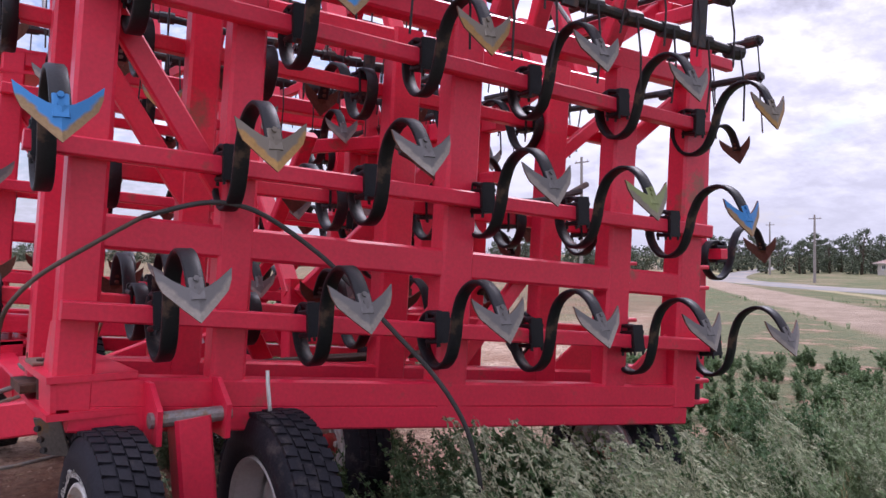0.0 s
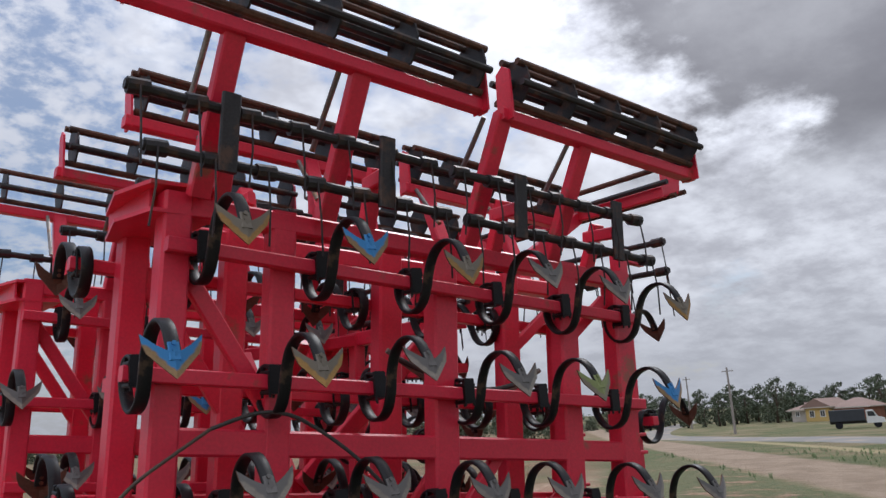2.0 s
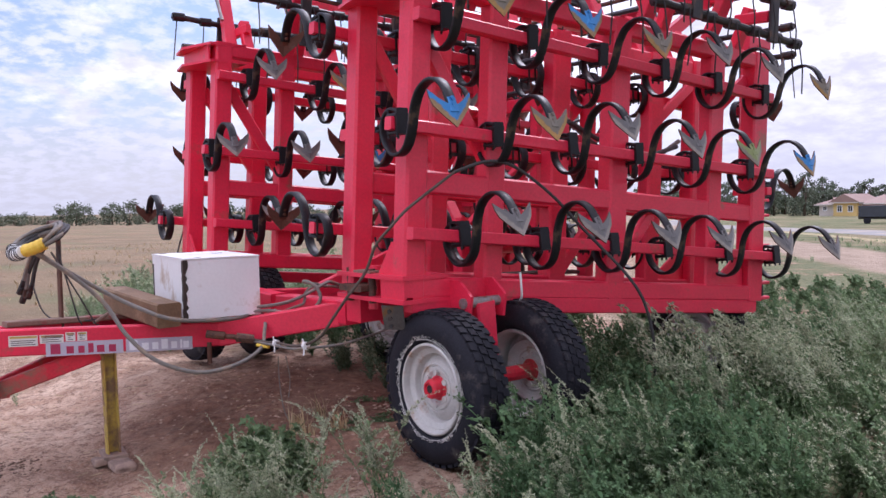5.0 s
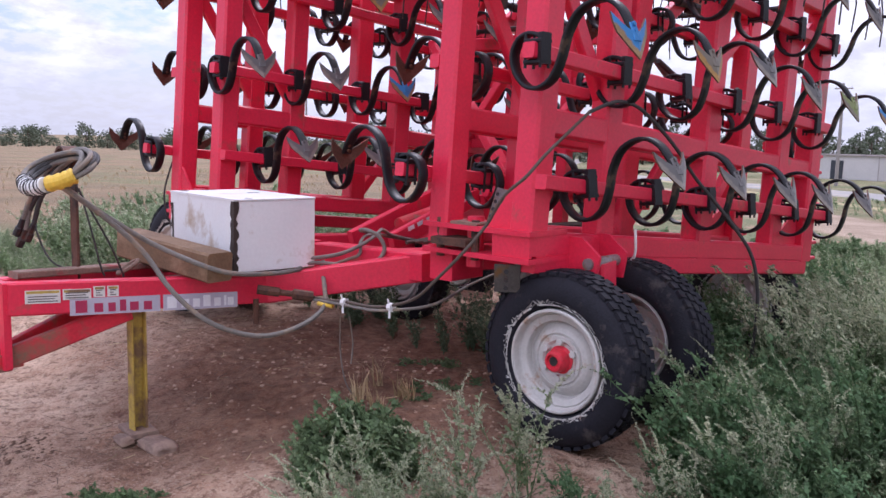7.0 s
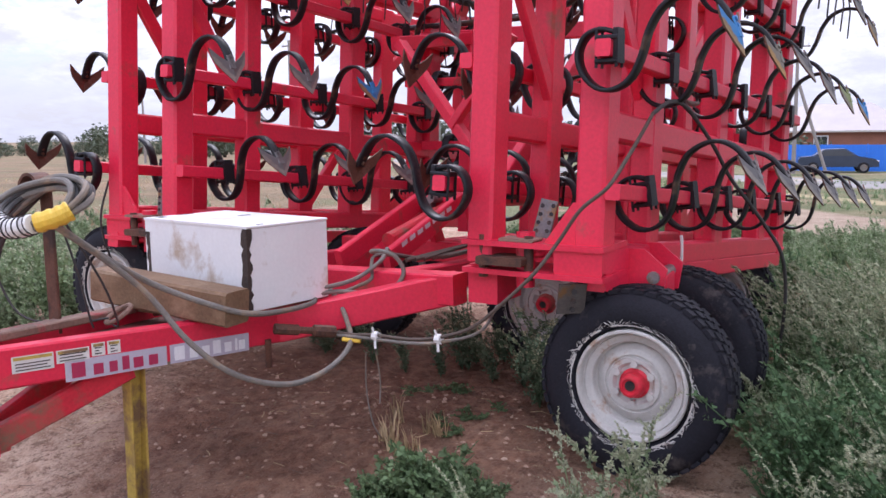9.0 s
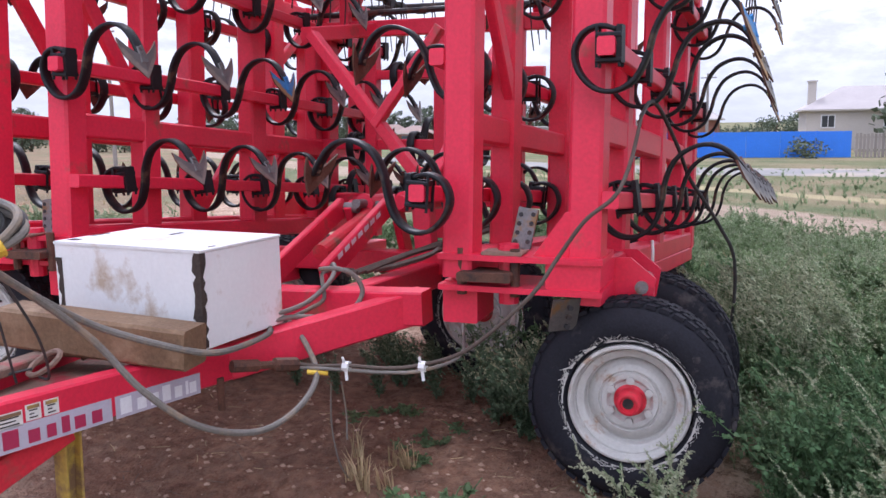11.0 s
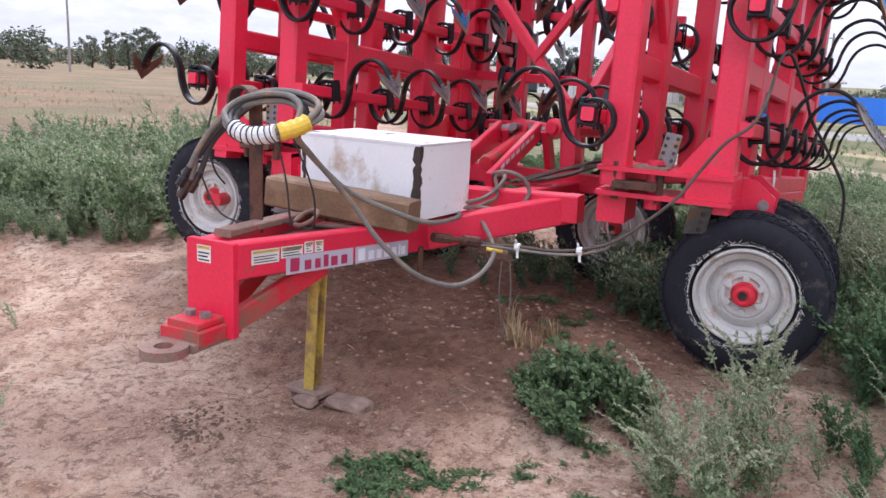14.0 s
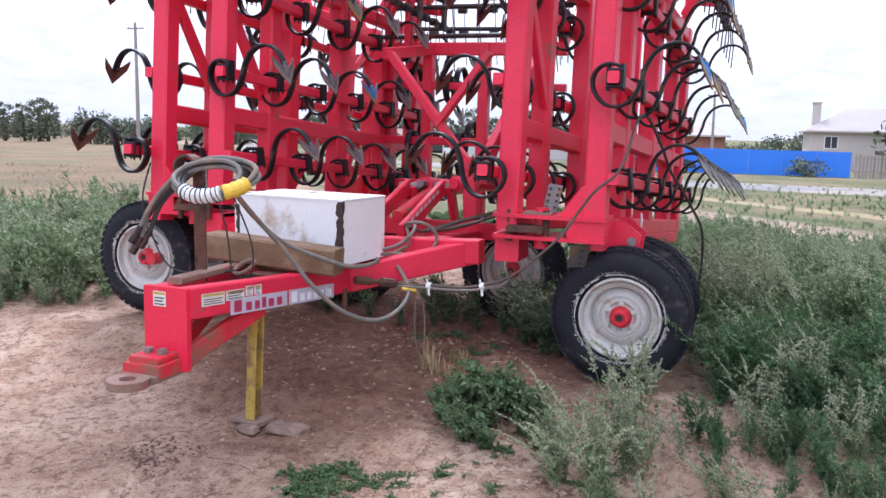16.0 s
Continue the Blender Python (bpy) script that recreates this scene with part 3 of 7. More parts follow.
def wing(fy, out, colours, shift, firsts=None, top=(0, 0), lift=0.0, step=0.62):
    """One wing frame standing on edge: posts, long beams, tine rows, harrow and roller on top. fy: its middle; out: the side of its tines."""
    before = set(machine.children)
    by = fy + out * 0.105
    for x, w, d in ((-0.125, 0.145, 0.14), (0.448, 0.145, 0.12), (1.508, 0.175, 0.13), (2.543, 0.165, 0.12), (3.075, 0.18, 0.14)):
        x += shift
        z0, z1 = BOTTOM(x) - 0.06, TOP(x) + 0.06
        single("post", RED, lambda b: beam(b, (x, fy, z0), (x + LEAN * (z1 - z0), fy, z1), d, w, (1, 0, 0), 0.014))
    for name, f, h, d in (("lower_beam", BOTTOM, 0.12, 0.12), ("middle_beam", MIDDLE, 0.132, 0.10), ("upper_beam", TOP, 0.11, 0.11)):
        a, b2 = -0.12 + shift, 3.14 + shift
        k = LEAN * (f(0) - 0.95)
        single(name, RED, lambda b: beam(b, (a + k, fy + out * 0.006, f(a)), (b2 + k, fy + out * 0.006, f(b2)), d, h, (0, 0, 1), 0.012))
    for r, f in ROW.items():
        spots = [x - out * 0.042 for x in ([firsts[r] + step * k for k in range(6)] if firsts else OUTER_X[r])]
        x0, x1 = min(spots[0] - 0.06, -0.19 + shift + LEAN * (f(0) - 0.95)), max(3.22 + shift, spots[-1] + 0.06)
        single("tine_beam", RED, lambda b: beam(b, (x0, by, f(x0)), (x1, by, f(x1)), 0.07, 0.072, (0, 0, 1), 0.007))
        for k, x in enumerate(spots):
            add_tine(x + (random.uniform(-0.02, 0.02) if firsts else 0), by, f(x), out, colours[r][k], {1: -5, 2: 1, 3: 2}[r] + random.uniform(-2, 2) if firsts else OUTER_TILT[r][k])
    # braces and corner plates
    single("brace", RED, lambda b: beam(b, (0.02 + shift, fy - out * 0.03, 2.45), (0.55 + shift, fy - out * 0.03, 1.60), 0.05, 0.09))
    single("brace", RED, lambda b: beam(b, (2.58 + shift, fy - out * 0.03, 2.03), (3.08 + shift, fy - out * 0.03, 2.39), 0.05, 0.08))
    single("brace", RED, lambda b: beam(b, (1.55 + shift, fy - out * 0.03, 0.92), (1.98 + shift, fy - out * 0.03, 1.38), 0.05, 0.08))
    single("corner_plate", RED, lambda b: plate(b, [(2.99 + shift, fy - 0.01, BOTTOM(2.99 + shift) + 0.06), (2.99 + shift, fy - 0.01, 1.06), (2.61 + shift, fy - 0.01, BOTTOM(2.61 + shift) + 0.06)], (0, 1, 0), 0.02))
    # hinge ears at the rear end
    for z in (0.66, 0.78, 0.95, 1.08, 1.32, 1.44):
        single("hinge_ear", RED, lambda b: box(b, (3.165 + shift, fy - 0.05, z - 0.012), (3.295 + shift, fy + 0.06, z + 0.012)))
    for z0, z1 in ((0.64, 0.80), (0.93, 1.10), (1.30, 1.46)):
        single("hinge_pin", DARK, lambda b: tube(b, [(3.24 + shift, fy, z0), (3.24 + shift, fy, z1)], 0.025, 10))
    # harrow bars in two lengths, with hangers and wire tines
    hy = fy + out * 0.40
    sx, sz = top
    for x0, x1 in ((-0.27 + sx, 1.44 + sx * 0.8), (1.55 + sx * 0.8, 3.17 + sx * 0.4)):
        for dz, dx in ((0.0, 0.0), (-0.275, 0.08)):
            za, zb = 3.14 + sz + dz - 0.086 * x0, 3.14 + sz + dz - 0.086 * x1
            bar = single("harrow_bar", DARK, lambda b: tube(b, [(x0 + dx, hy, za), (x1 + dx, hy, zb)], 0.026, 10))
            nt = 7
            for k in range(nt):
                x = x0 + dx + 0.06 + (x1 - x0 - 0.12) * k / (nt - 1)
                z = za + (zb - za) * (x - x0 - dx) / (x1 - x0)
                single("coil", DARK, lambda b: tube(b, [(x - 0.05, hy, z), (x + 0.05, hy, z)], 0.040, 10), parent=bar)
                w = random.uniform(-0.03, 0.03)
                single("wire_tine", DARK, lambda b: tube(b, [(x, hy + out * 0.04, z), (x + w * 0.3 - 0.01, hy + out * 0.07, z - 0.2), (x + w - 0.02, hy + out * 0.06, z - 0.38)], 0.0055, 5), parent=bar)
    for x in (0.22 + sx, 1.10 + sx, 2.05 + sx, 2.90 + sx * 0.5):
        z = 3.185 + sz - 0.086 * x
        single("hanger", DARK, lambda b: beam(b, (x, hy + out * 0.035, z + 0.03), (x - 0.03, hy + out * 0.035, z - 0.365), 0.03, 0.095, (1, 0, 0)))
        single("harrow_arm", RED, lambda b: beam(b, (x + 0.1, fy, TOP(x)), (x + 0.1, fy + out * 0.16, z - 0.05), 0.07, 0.09, (1, 0, 0)))
        single("harrow_arm", RED, lambda b: beam(b, (x + 0.1, fy + out * 0.05, z - 0.12), (x, hy, z - 0.17), 0.06, 0.08))
    # rollers above
    for x0, x1, arms in ((-0.30 + sx, 1.74 + sx * 0.7, (0.20 + sx, 0.91 + sx)), (1.92 + sx * 0.7, 3.68 + sx * 0.4, (1.90 + sx, 2.60 + sx))):
        ry = fy + out * 0.49
        rz = lambda x: 3.755 + sz - 0.083 * x
        frame_b = single("roller_frame", RED, lambda b: beam(b, (x0 - 0.03, ry - out * 0.02, rz(x0) - 0.21), (x1 + 0.03, ry - out * 0.02, rz(x1) - 0.21), 0.09, 0.075))
        for x in (x0, x1):
            single("end_plate", RED, lambda b: plate(b, [(x, ry - 0.07, rz(x) - 0.25), (x, ry + 0.07, rz(x) - 0.25), (x, ry + 0.06, rz(x) + 0.06), (x, ry, rz(x) + 0.10), (x, ry - 0.06, rz(x) + 0.06)], (1 if x == x0 else -1, 0, 0), 0.014), parent=frame_b)
        for x in arms:
            single("roller_arm", RED, lambda b: beam(b, (x - 0.02, fy + out * 0.1, TOP(x) + 0.05), (x + 0.03, ry - out * 0.03, rz(x) - 0.2), 0.075, 0.11, (1, 0, 0)))
            single("spring_rod", STEEL, lambda b: tube(b, [(x - 0.1, fy + out * 0.12, TOP(x) + 0.42), (x - 0.08, ry - out * 0.08, rz(x) - 0.22)], 0.016, 8))
        cage = single("cage_roller", DARK, lambda b: tube(b, [(x0 + 0.02, ry, rz(x0)), (x1 - 0.02, ry, rz(x1))], 0.028, 8))
        for k in range(6):
            a = 2 * math.pi * k / 6 + 0.3
            oy, oz = 0.145 * math.cos(a), 0.145 * math.sin(a)
            single("roller_tube", RUST if k % 3 else DARK, lambda b: tube(b, [(x0 + 0.03, ry + oy, rz(x0) + oz), (x1 - 0.03, ry + oy, rz(x1) + oz)], 0.023, 8), parent=cage)
        for k in range(5):
            x = x0 + 0.08 + (x1 - x0 - 0.16) * k / 4
            ring = [(x, ry + 0.15 * math.cos(2 * math.pi * i / 12), rz(x) + 0.15 * math.sin(2 * math.pi * i / 12)) for i in range(12)]
            single("roller_disc", DARK, lambda b: plate(b, ring, (1, 0, 0), 0.012), parent=cage)
    # turn the finished frame about its foot
    turn = Matrix.Translation((0, fy, lift)) @ Matrix.Rotation(YAW, 4, "Z") @ Matrix.Translation((0, -fy, 0))
    for ob in machine.children:
        if ob not in before:
            ob.matrix_basis = turn @ ob.matrix_basis


G, B, O, N, R = "grey", "blue", "ochre", "green", "brown"
wing(0.17, -1, {1: (G, G, G, G, G, G), 2: (B, O, G, G, N, B), 3: (O, B, O, G, G, O)}, 0.117)
wing(0.725, 1, {1: (R, R, R, G, R, R), 2: (R, R, G, R, R, R), 3: (R, O, R, R, G, R)}, 0.125, {1: -0.14, 2: 0.31, 3: -0.10}, (0.50, 0.0), 0.015, 0.56)
wing(2.985, -1, {1: (G, G, G, G, R, G), 2: (G, G, B, G, G, G), 3: (G, O, G, G, R, G)}, 0.197, {1: 0.35, 2: -0.03, 3: 0.33}, (0.54, -0.01), 0.06, 0.64)
wing(3.49, 1, {1: (R, R, R, R, R, R), 2: (R, R, R, G, R, R), 3: (R, R, R, R, R, R)}, 0.187, {1: -0.08, 2: 0.30, 3: 0.27}, (0.36, 0.04), 0.07)

# carriers that join the two frames of each side, below and above
for yo, yi, s, xo in ((0.09, 0.81, 1, 0.0), (3.57, 2.90, -1, 0.07)):
    for z in (1.035, 0.90):
        single("hinge_plate", RED, lambda b: plate(b, [(xo - 0.10, yo, z), (xo - 0.10, yo + s * 0.38, z), (xo - 0.085, yi, z), (xo + 0.22, yi, z), (xo + 0.22, yo, z)], (0, 0, 1), 0.025))
    single("hinge_web", RED, lambda b: plate(b, [(xo - 0.06, yo + s * 0.13, 1.06), (xo - 0.06, yo + s * 0.30, 1.06), (xo - 0.06, yo + s * 0.16, 1.25), (xo - 0.06, yo + s * 0.13, 1.25)], (1, 0, 0), 0.02))
    single("hinge_web", RED, lambda b: box(b, (xo - 0.085, min(yo + s * 0.01, yo + s * 0.24), 0.925), (xo - 0.065, max(yo + s * 0.01, yo + s * 0.24), 1.035)))
    single("carrier_box", RED, lambda b: box(b, (-0.02, min(yi - s * 0.16, yi), 0.74), (0.24, max(yi - s * 0.16, yi), 0.93)))
    single("hinge_pin", RED, lambda b: tube(b, [(0.0, yo + s * 0.42, 0.84), (0.0, yo + s * 0.42, 1.10)], 0.045, 12))
    lock = single("locking_plate", STEEL, lambda b: beam(b, (0.12, yo + s * 0.40, 1.06), (0.165, yo + s * 0.37, 1.24), 0.012, 0.095, (0, 1, 0)), "pale perforated steel plate")
    for i in range(4):
        for j in (-0.028, 0.028):
            f = 0.18 + 0.22 * i
            p = Vector((0.12 + 0.045 * f, yo + s * (0.40 - 0.03 * f) + j, 1.06 + 0.18 * f))
            single("hole", DARK, lambda b: tube(b, [p + Vector((-0.0085, 0, 0.002)), p + Vector((-0.0060, 0, 0.0015))], 0.011, 8), parent=lock)
    # rusty link and pins between the hinge plates, at the foot of the inner post
    single("hinge_link", RUST, lambda b: box(b, (-0.13, min(yi - s * 0.34, yi - s * 0.10), 0.950), (0.02, max(yi - s * 0.34, yi - s * 0.10), 0.990), 0.008), "rusty hinge link")
    single("hinge_link", DUST, lambda b: box(b, (-0.09, min(yi - s * 0.38, yi - s * 0.20), 1.061), (0.02, max(yi - s * 0.38, yi - s * 0.20), 1.076), 0.005), "dusty brown hinge link")
    for dy in (0.10, 0.34):
        single("hinge_pin", RUST, lambda b: tube(b, [(-0.05, yi - s * dy, 0.88), (-0.05, yi - s * dy, 1.085)], 0.022, 10))
    for z in (2.82, 2.68):
        single("top_plate", RED, lambda b: plate(b, [(xo - 0.05, yo, z), (xo - 0.12, yo + s * 0.3, z), (xo - 0.02, yi, z), (xo + 0.30, yi, z), (xo + 0.30, yo, z)], (0, 0, 1), 0.02))
    single("top_web", RED, lambda b: plate(b, [(xo - 0.02, yo + s * 0.10, 2.70), (xo - 0.02, yi - s * 0.05, 2.70), (xo - 0.02, yi - s * 0.05, 2.82), (xo - 0.02, yo + s * 0.10, 2.82)], (1, 0, 0), 0.015))
    # the axle carrier under the frames, along the machine
    single("axle_beam", RED, lambda b: beam(b, (-0.02, yo + s * 0.07, 0.90), (3.2, yo + s * 0.07 - 0.205, 0.60), 0.11, 0.10))


def wheel_parts():
    """Tyre with tread blocks, dished rim and hub; the axle along x, the outer face towards -x."""
    R0, r0, w = 0.445, 0.265, 0.235
    bm = nb()
    lathe(bm, [(0.035, r0), (0.012, r0 + 0.012), (0.0, r0 + 0.05), (0.004, r0 + 0.10), (0.022, R0 - 0.035), (0.042, R0 - 0.016), (0.08, R0 - 0.010), (w - 0.08, R0 - 0.010), (w - 0.042, R0 - 0.016), (w - 0.022, R0 - 0.035), (w - 0.004, r0 + 0.10), (w, r0 + 0.05), (w - 0.012, r0 + 0.012), (w - 0.035, r0)], 48)
    tyre = mesh_of(bm, TYRE, True, "tyre")
    bm = nb()
    count = 46
    for i in range(count):
        for row, (u0, u1) in enumerate(((0.026, 0.070), (0.076, 0.115), (0.121, 0.160), (0.166, 0.210))):
            a0 = 2 * math.pi * (i + 0.5 * (row % 2)) / count
            a1 = a0 + 2 * math.pi / count * 0.72
            rin = R0 - (0.024 if row in (0, 3) else 0.012)
            rout = R0 - (0.006 if row in (0, 3) else 0.0)
            vs = []
            for u, tw in ((u0, 0.0), (u1, 0.025)):
                for a in (a0 + tw, a1 + tw):
                    for rr in (rin, rout):
                        vs.append(bm.verts.new((u, rr * math.cos(a), rr * math.sin(a))))
            for f in ((1, 3, 7, 5), (0, 1, 5, 4), (2, 6, 7, 3), (0, 2, 3, 1), (4, 5, 7, 6)):
                bm.faces.new([vs[k] for k in f])
    tread = mesh_of(bm, TYRE, False, "tread")
    # dried white paint brushed past the rim on to the rubber
    rnd = random.Random(5); bm = nb()
    for k in range(300):
        a = rnd.uniform(0, 6.283); amount = 0.35 + 0.65 * (0.5 + 0.5 * math.sin(2 * a + 1.0 + math.sin(5 * a)))
        r1 = r0 + rnd.uniform(0.014, 0.030); r2 = r1 + rnd.uniform(0.002, 0.030) * amount * amount * rnd.uniform(0.3, 1)
        sw, tw = rnd.uniform(0.003, 0.016), rnd.uniform(-0.10, 0.12)
        q = [bm.verts.new((0.002 if r > r0 + 0.03 else 0.008, r * math.cos(g), r * math.sin(g))) for r, g in ((r1, a - sw), (r1, a + sw), (r2, a + tw + sw * 0.3), (r2, a + tw - sw * 0.3))]
        top = [bm.verts.new(v.co - Vector((0.004, 0, 0))) for v in q]
        bm.faces.new(top)
        for i in range(4):
            bm.faces.new((q[i], q[(i + 1) % 4], top[(i + 1) % 4], top[i]))
    n = 150; edge = [[], []]
    for i in range(n):
        a = 2 * math.pi * i / n
        for j, r in enumerate((r0 + 0.011 + rnd.uniform(0, 0.003), r0 + 0.016 + rnd.uniform(0, 0.012) * (0.5 + 0.5 * math.sin(2 * a + 1.0)))):
            edge[j].append(bm.verts.new((0.006 - 0.05 * (r - r0), r * math.cos(a), r * math.sin(a))))
    for i in range(n):
        if rnd.random() < 0.85:
            bm.faces.new((edge[0][i], edge[0][(i + 1) % n], edge[1][(i + 1) % n], edge[1][i]))
    smear = mesh_of(bm, RIM, False, "paint_smear")
    bm = nb()
    lathe(bm, [(0.034, r0 - 0.006), (0.014, r0 - 0.006), (0.008, r0 - 0.012), (0.008, r0 - 0.020), (0.016, r0 - 0.024), (0.050, r0 - 0.028), (0.056, r0 - 0.034), (0.050, r0 - 0.038), (0.058, r0 - 0.066), (0.064, r0 - 0.070), (0.096, r0 - 0.074), (0.102, r0 - 0.080), (0.092, r0 - 0.088), (0.074, r0 - 0.108), (0.064, r0 - 0.124), (0.062, r0 - 0.130), (0.072, r0 - 0.134), (0.072, r0 - 0.140), (0.060, r0 - 0.146), (0.062, r0 - 0.166), (0.078, r0 - 0.180), (0.080, 0.0)], 72)
    lathe(bm, [(0.03, r0 - 0.004), (w - 0.03, r0 + 0.002), (w - 0.012, r0 - 0.004), (w - 0.03, r0 - 0.02), (0.09, r0 - 0.03)], 40)
    rim = mesh_of(bm, RIM, False, "rim")
    bm = nb()
    tube(bm, [(0.084, 0, 0), (0.048, 0, 0)], 0.018, 6)
    nuts = mesh_of(bm, RIM, False, "wheel_nut")
    bm = nb()
    lathe(bm, [(0.083, 0.0), (0.083, 0.068), (0.074, 0.070), (0.066, 0.058), (0.020, 0.054), (0.006, 0.046), (0.004, 0.036), (0.016, 0.032), (0.016, 0.0)], 28)
    hub = mesh_of(bm, RED_DIRTY, False, "hub")
    bm = nb()
    tube(bm, [(0.020, 0.002, 0.001), (0.013, 0.002, 0.001)], 0.024, 10)
    cap = mesh_of(bm, DARK, False, "grease_cap")
    return tyre, tread, smear, rim, nuts, hub, cap


TYRE_M, TREAD_M, SMEAR_M, RIM_M, NUT_M, HUB_M, CAP_M = wheel_parts()


def add_wheel(x, y, z, face, spin):
    """face: -1 shows its outer side to -x, 1 to +x."""
    m = pose(x, y, z, spin, 0, 0) if face < 0 else pose(x, y, z, spin, 0, 180)
    w = part("wheel", TYRE_M, None, machine); w.name = "tyre"
    w.matrix_basis = m
    tread = part("tread", TREAD_M, None, w); tread["kind"] = "stuff"
    if face < 0:
        part("paint_smear", SMEAR_M, None, w, "white paint smeared round the rim")["kind"] = "stuff"
    part("rim", RIM_M, None, w, "dusty white rim")
    for k in range(6):
        a = 2 * math.pi * k / 6 + 0.2
        part("wheel_nut", NUT_M, None, w).location = (0, 0.092 * math.cos(a), 0.092 * math.sin(a))
    part("hub", HUB_M, None, w, "red hub")
    part("grease_cap", CAP_M, None, w)


for y, z in ((-0.012, 0.43), (3.61, 0.525)):
    s = 1 if y < 1 else -1
    add_wheel(-0.02 if s > 0 else 0.09, y if s > 0 else y + 0.11, z, -1, 20)
    add_wheel(0.86, y, z, 1, 75)
    single("axle", RED_DIRTY, lambda b: tube(b, [(0.05, y, z), (0.80, y, z)], 0.045, 12))
    single("wheel_arm", RED, lambda b: beam(b, (0.42, y, z - 0.06), (0.38, y + s * 0.0, z + 0.46), 0.12, 0.14, (1, 0, 0), 0.012))
    for x in (0.24, 0.50):
        single("bracket", RED, lambda b: plate(b, [(x, y - s * 0.06, 0.80), (x, y - s * 0.08, 0.93), (x, y + s * 0.03, 1.02), (x, y + s * 0.12, 1.02), (x, y + s * 0.12, 0.80)], (1, 0, 0), 0.02))
    single("pin", STEEL, lambda b: tube(b, [(0.225, y - s * 0.02, 0.89), (0.535, y - s * 0.02, 0.89)], 0.03, 12))
    # wheels of the middle chassis behind
    add_wheel(1.5, MID + (y - 1.8) * 0.42, 0.42, -1, 40)
    single("axle", RED_DIRTY, lambda b: tube(b, [(1.56, MID + (y - 1.8) * 0.42, 0.42), (2.0, MID + (y - 1.8) * 0.42, 0.5)], 0.045, 12))
    add_wheel(2.95, y + s * 0.35, 0.30, -1, 10)

# drawbar: front plate, two side beams, lower struts, hitch
def flip(y, s):
    return y if s > 0 else 2 * MID + 0.14 - y


for s in (1, -1):
    single("drawbar_beam", RED, lambda b: beam(b, (-1.82, flip(1.868, s), 0.691), (-0.45, flip(1.62, s), 0.624), 0.08, 0.16))
    single("drawbar_beam", RED, lambda b: beam(b, (-0.5, flip(1.63, s), 0.626), (0.18, flip(0.98, s), 0.77), 0.10, 0.16))
    single("lower_strut", RED_DIRTY, lambda b: beam(b, (-1.80, flip(1.90, s), 0.40), (-1.25, flip(1.79, s), 0.575), 0.05, 0.10))
    single("cross_beam", RED, lambda b: beam(b, (0.12, flip(0.94, s), 0.77), (0.12, flip(1.90, s), 0.74), 0.14, 0.16))
    single("chassis_beam", RED, lambda b: beam(b, (0.1, flip(1.42, s), 0.74), (3.0, flip(1.42, s), 0.58), 0.12, 0.16))
single("front_plate", RED, lambda b: box(b, (-1.846, 1.835, 0.35), (-1.812, 2.09, 0.771)))
single("drawbar_top", DUST, lambda b: plate(b, [(-1.72, 1.91, 0.70), (-1.72, 1.99, 0.70), (-0.55, 2.21, 0.645), (-0.55, 1.69, 0.645)], (0, 0, 1), 0.01))
single("hitch_plate", RED_DIRTY, lambda b: box(b, (-2.02, 1.87, 0.35), (-1.75, 2.08, 0.42)))
single("hitch_block", RED_DIRTY, lambda b: box(b, (-2.0, 1.89, 0.42), (-1.845, 2.06, 0.45)))
for y in (1.935, 2.015):
    single("bolt", STEEL, lambda b: tube(b, [(-1.91, y, 0.45), (-1.91, y, 0.475)], 0.026, 6))


def eye_ring(b):
    cx, cy, z0, z1 = -2.108, 1.975, 0.335, 0.375
    n = 28
    ri, ro = 0.040, 0.098
    rows = [[b.verts.new((cx + r * math.cos(a), cy + r * math.sin(a), z)) for a in (2 * math.pi * i / n for i in range(n))] for r, z in ((ri, z0), (ro, z0), (ro, z1), (ri, z1))]
    for q in range(4):
        r1, r2 = rows[q], rows[(q + 1) % 4]
        for k in range(n):
            b.faces.new((r1[k], r1[(k + 1) % n], r2[(k + 1) % n], r2[k]))
    box(b, (-2.045, 1.875, 0.3355), (-1.80, 2.075, 0.3745))


single("hitch_eye", DUST, eye_ring, "dusty red hitch eye")
single("stand_leg", YELLOW, lambda b: (beam(b, (-1.17, 1.87, 0.60), (-1.145, 1.935, -0.13), 0.012, 0.075, (1, 0, 0)), beam(b, (-1.206, 1.87, 0.60), (-1.186, 1.91, -0.13), 0.060, 0.012, (1, 0, 0)), beam(b, (-1.134, 1.87, 0.60), (-1.114, 1.91, -0.13), 0.060, 0.012, (1, 0, 0))), "yellow stand leg, paint worn to brown")

# pull rods, cylinders and hoses of the folding gear behind the box
for y, dx in ((1.99, 0.0), (1.72, 0.12)):
    single("lift_arm", RED, lambda b: beam(b, (0.45 + dx, y, 0.80), (1.36 + dx, y, 1.10), 0.05, 0.13))
    single("lift_arm", RED, lambda b: beam(b, (1.36 + dx, y - 0.06, 1.12), (1.55 + dx, y - 0.06, 0.72), 0.05, 0.12, (1, 0, 0)))
    single("pin", STEEL, lambda b: tube(b, [(1.36 + dx, y - 0.12, 1.10), (1.36 + dx, y + 0.08, 1.10)], 0.035, 12))
single("cylinder", RED, lambda b: tube(b, [(1.42, 1.86, 1.12), (2.3, 1.86, 1.04)], 0.065, 16))
single("cylinder", RED, lambda b: tube(b, [(1.40, 1.60, 1.135), (1.43, 1.595, 1.135), (1.44, 1.594, 1.135), (2.42, 1.44, 1.09)], [0.045, 0.045, 0.068, 0.068], 16))
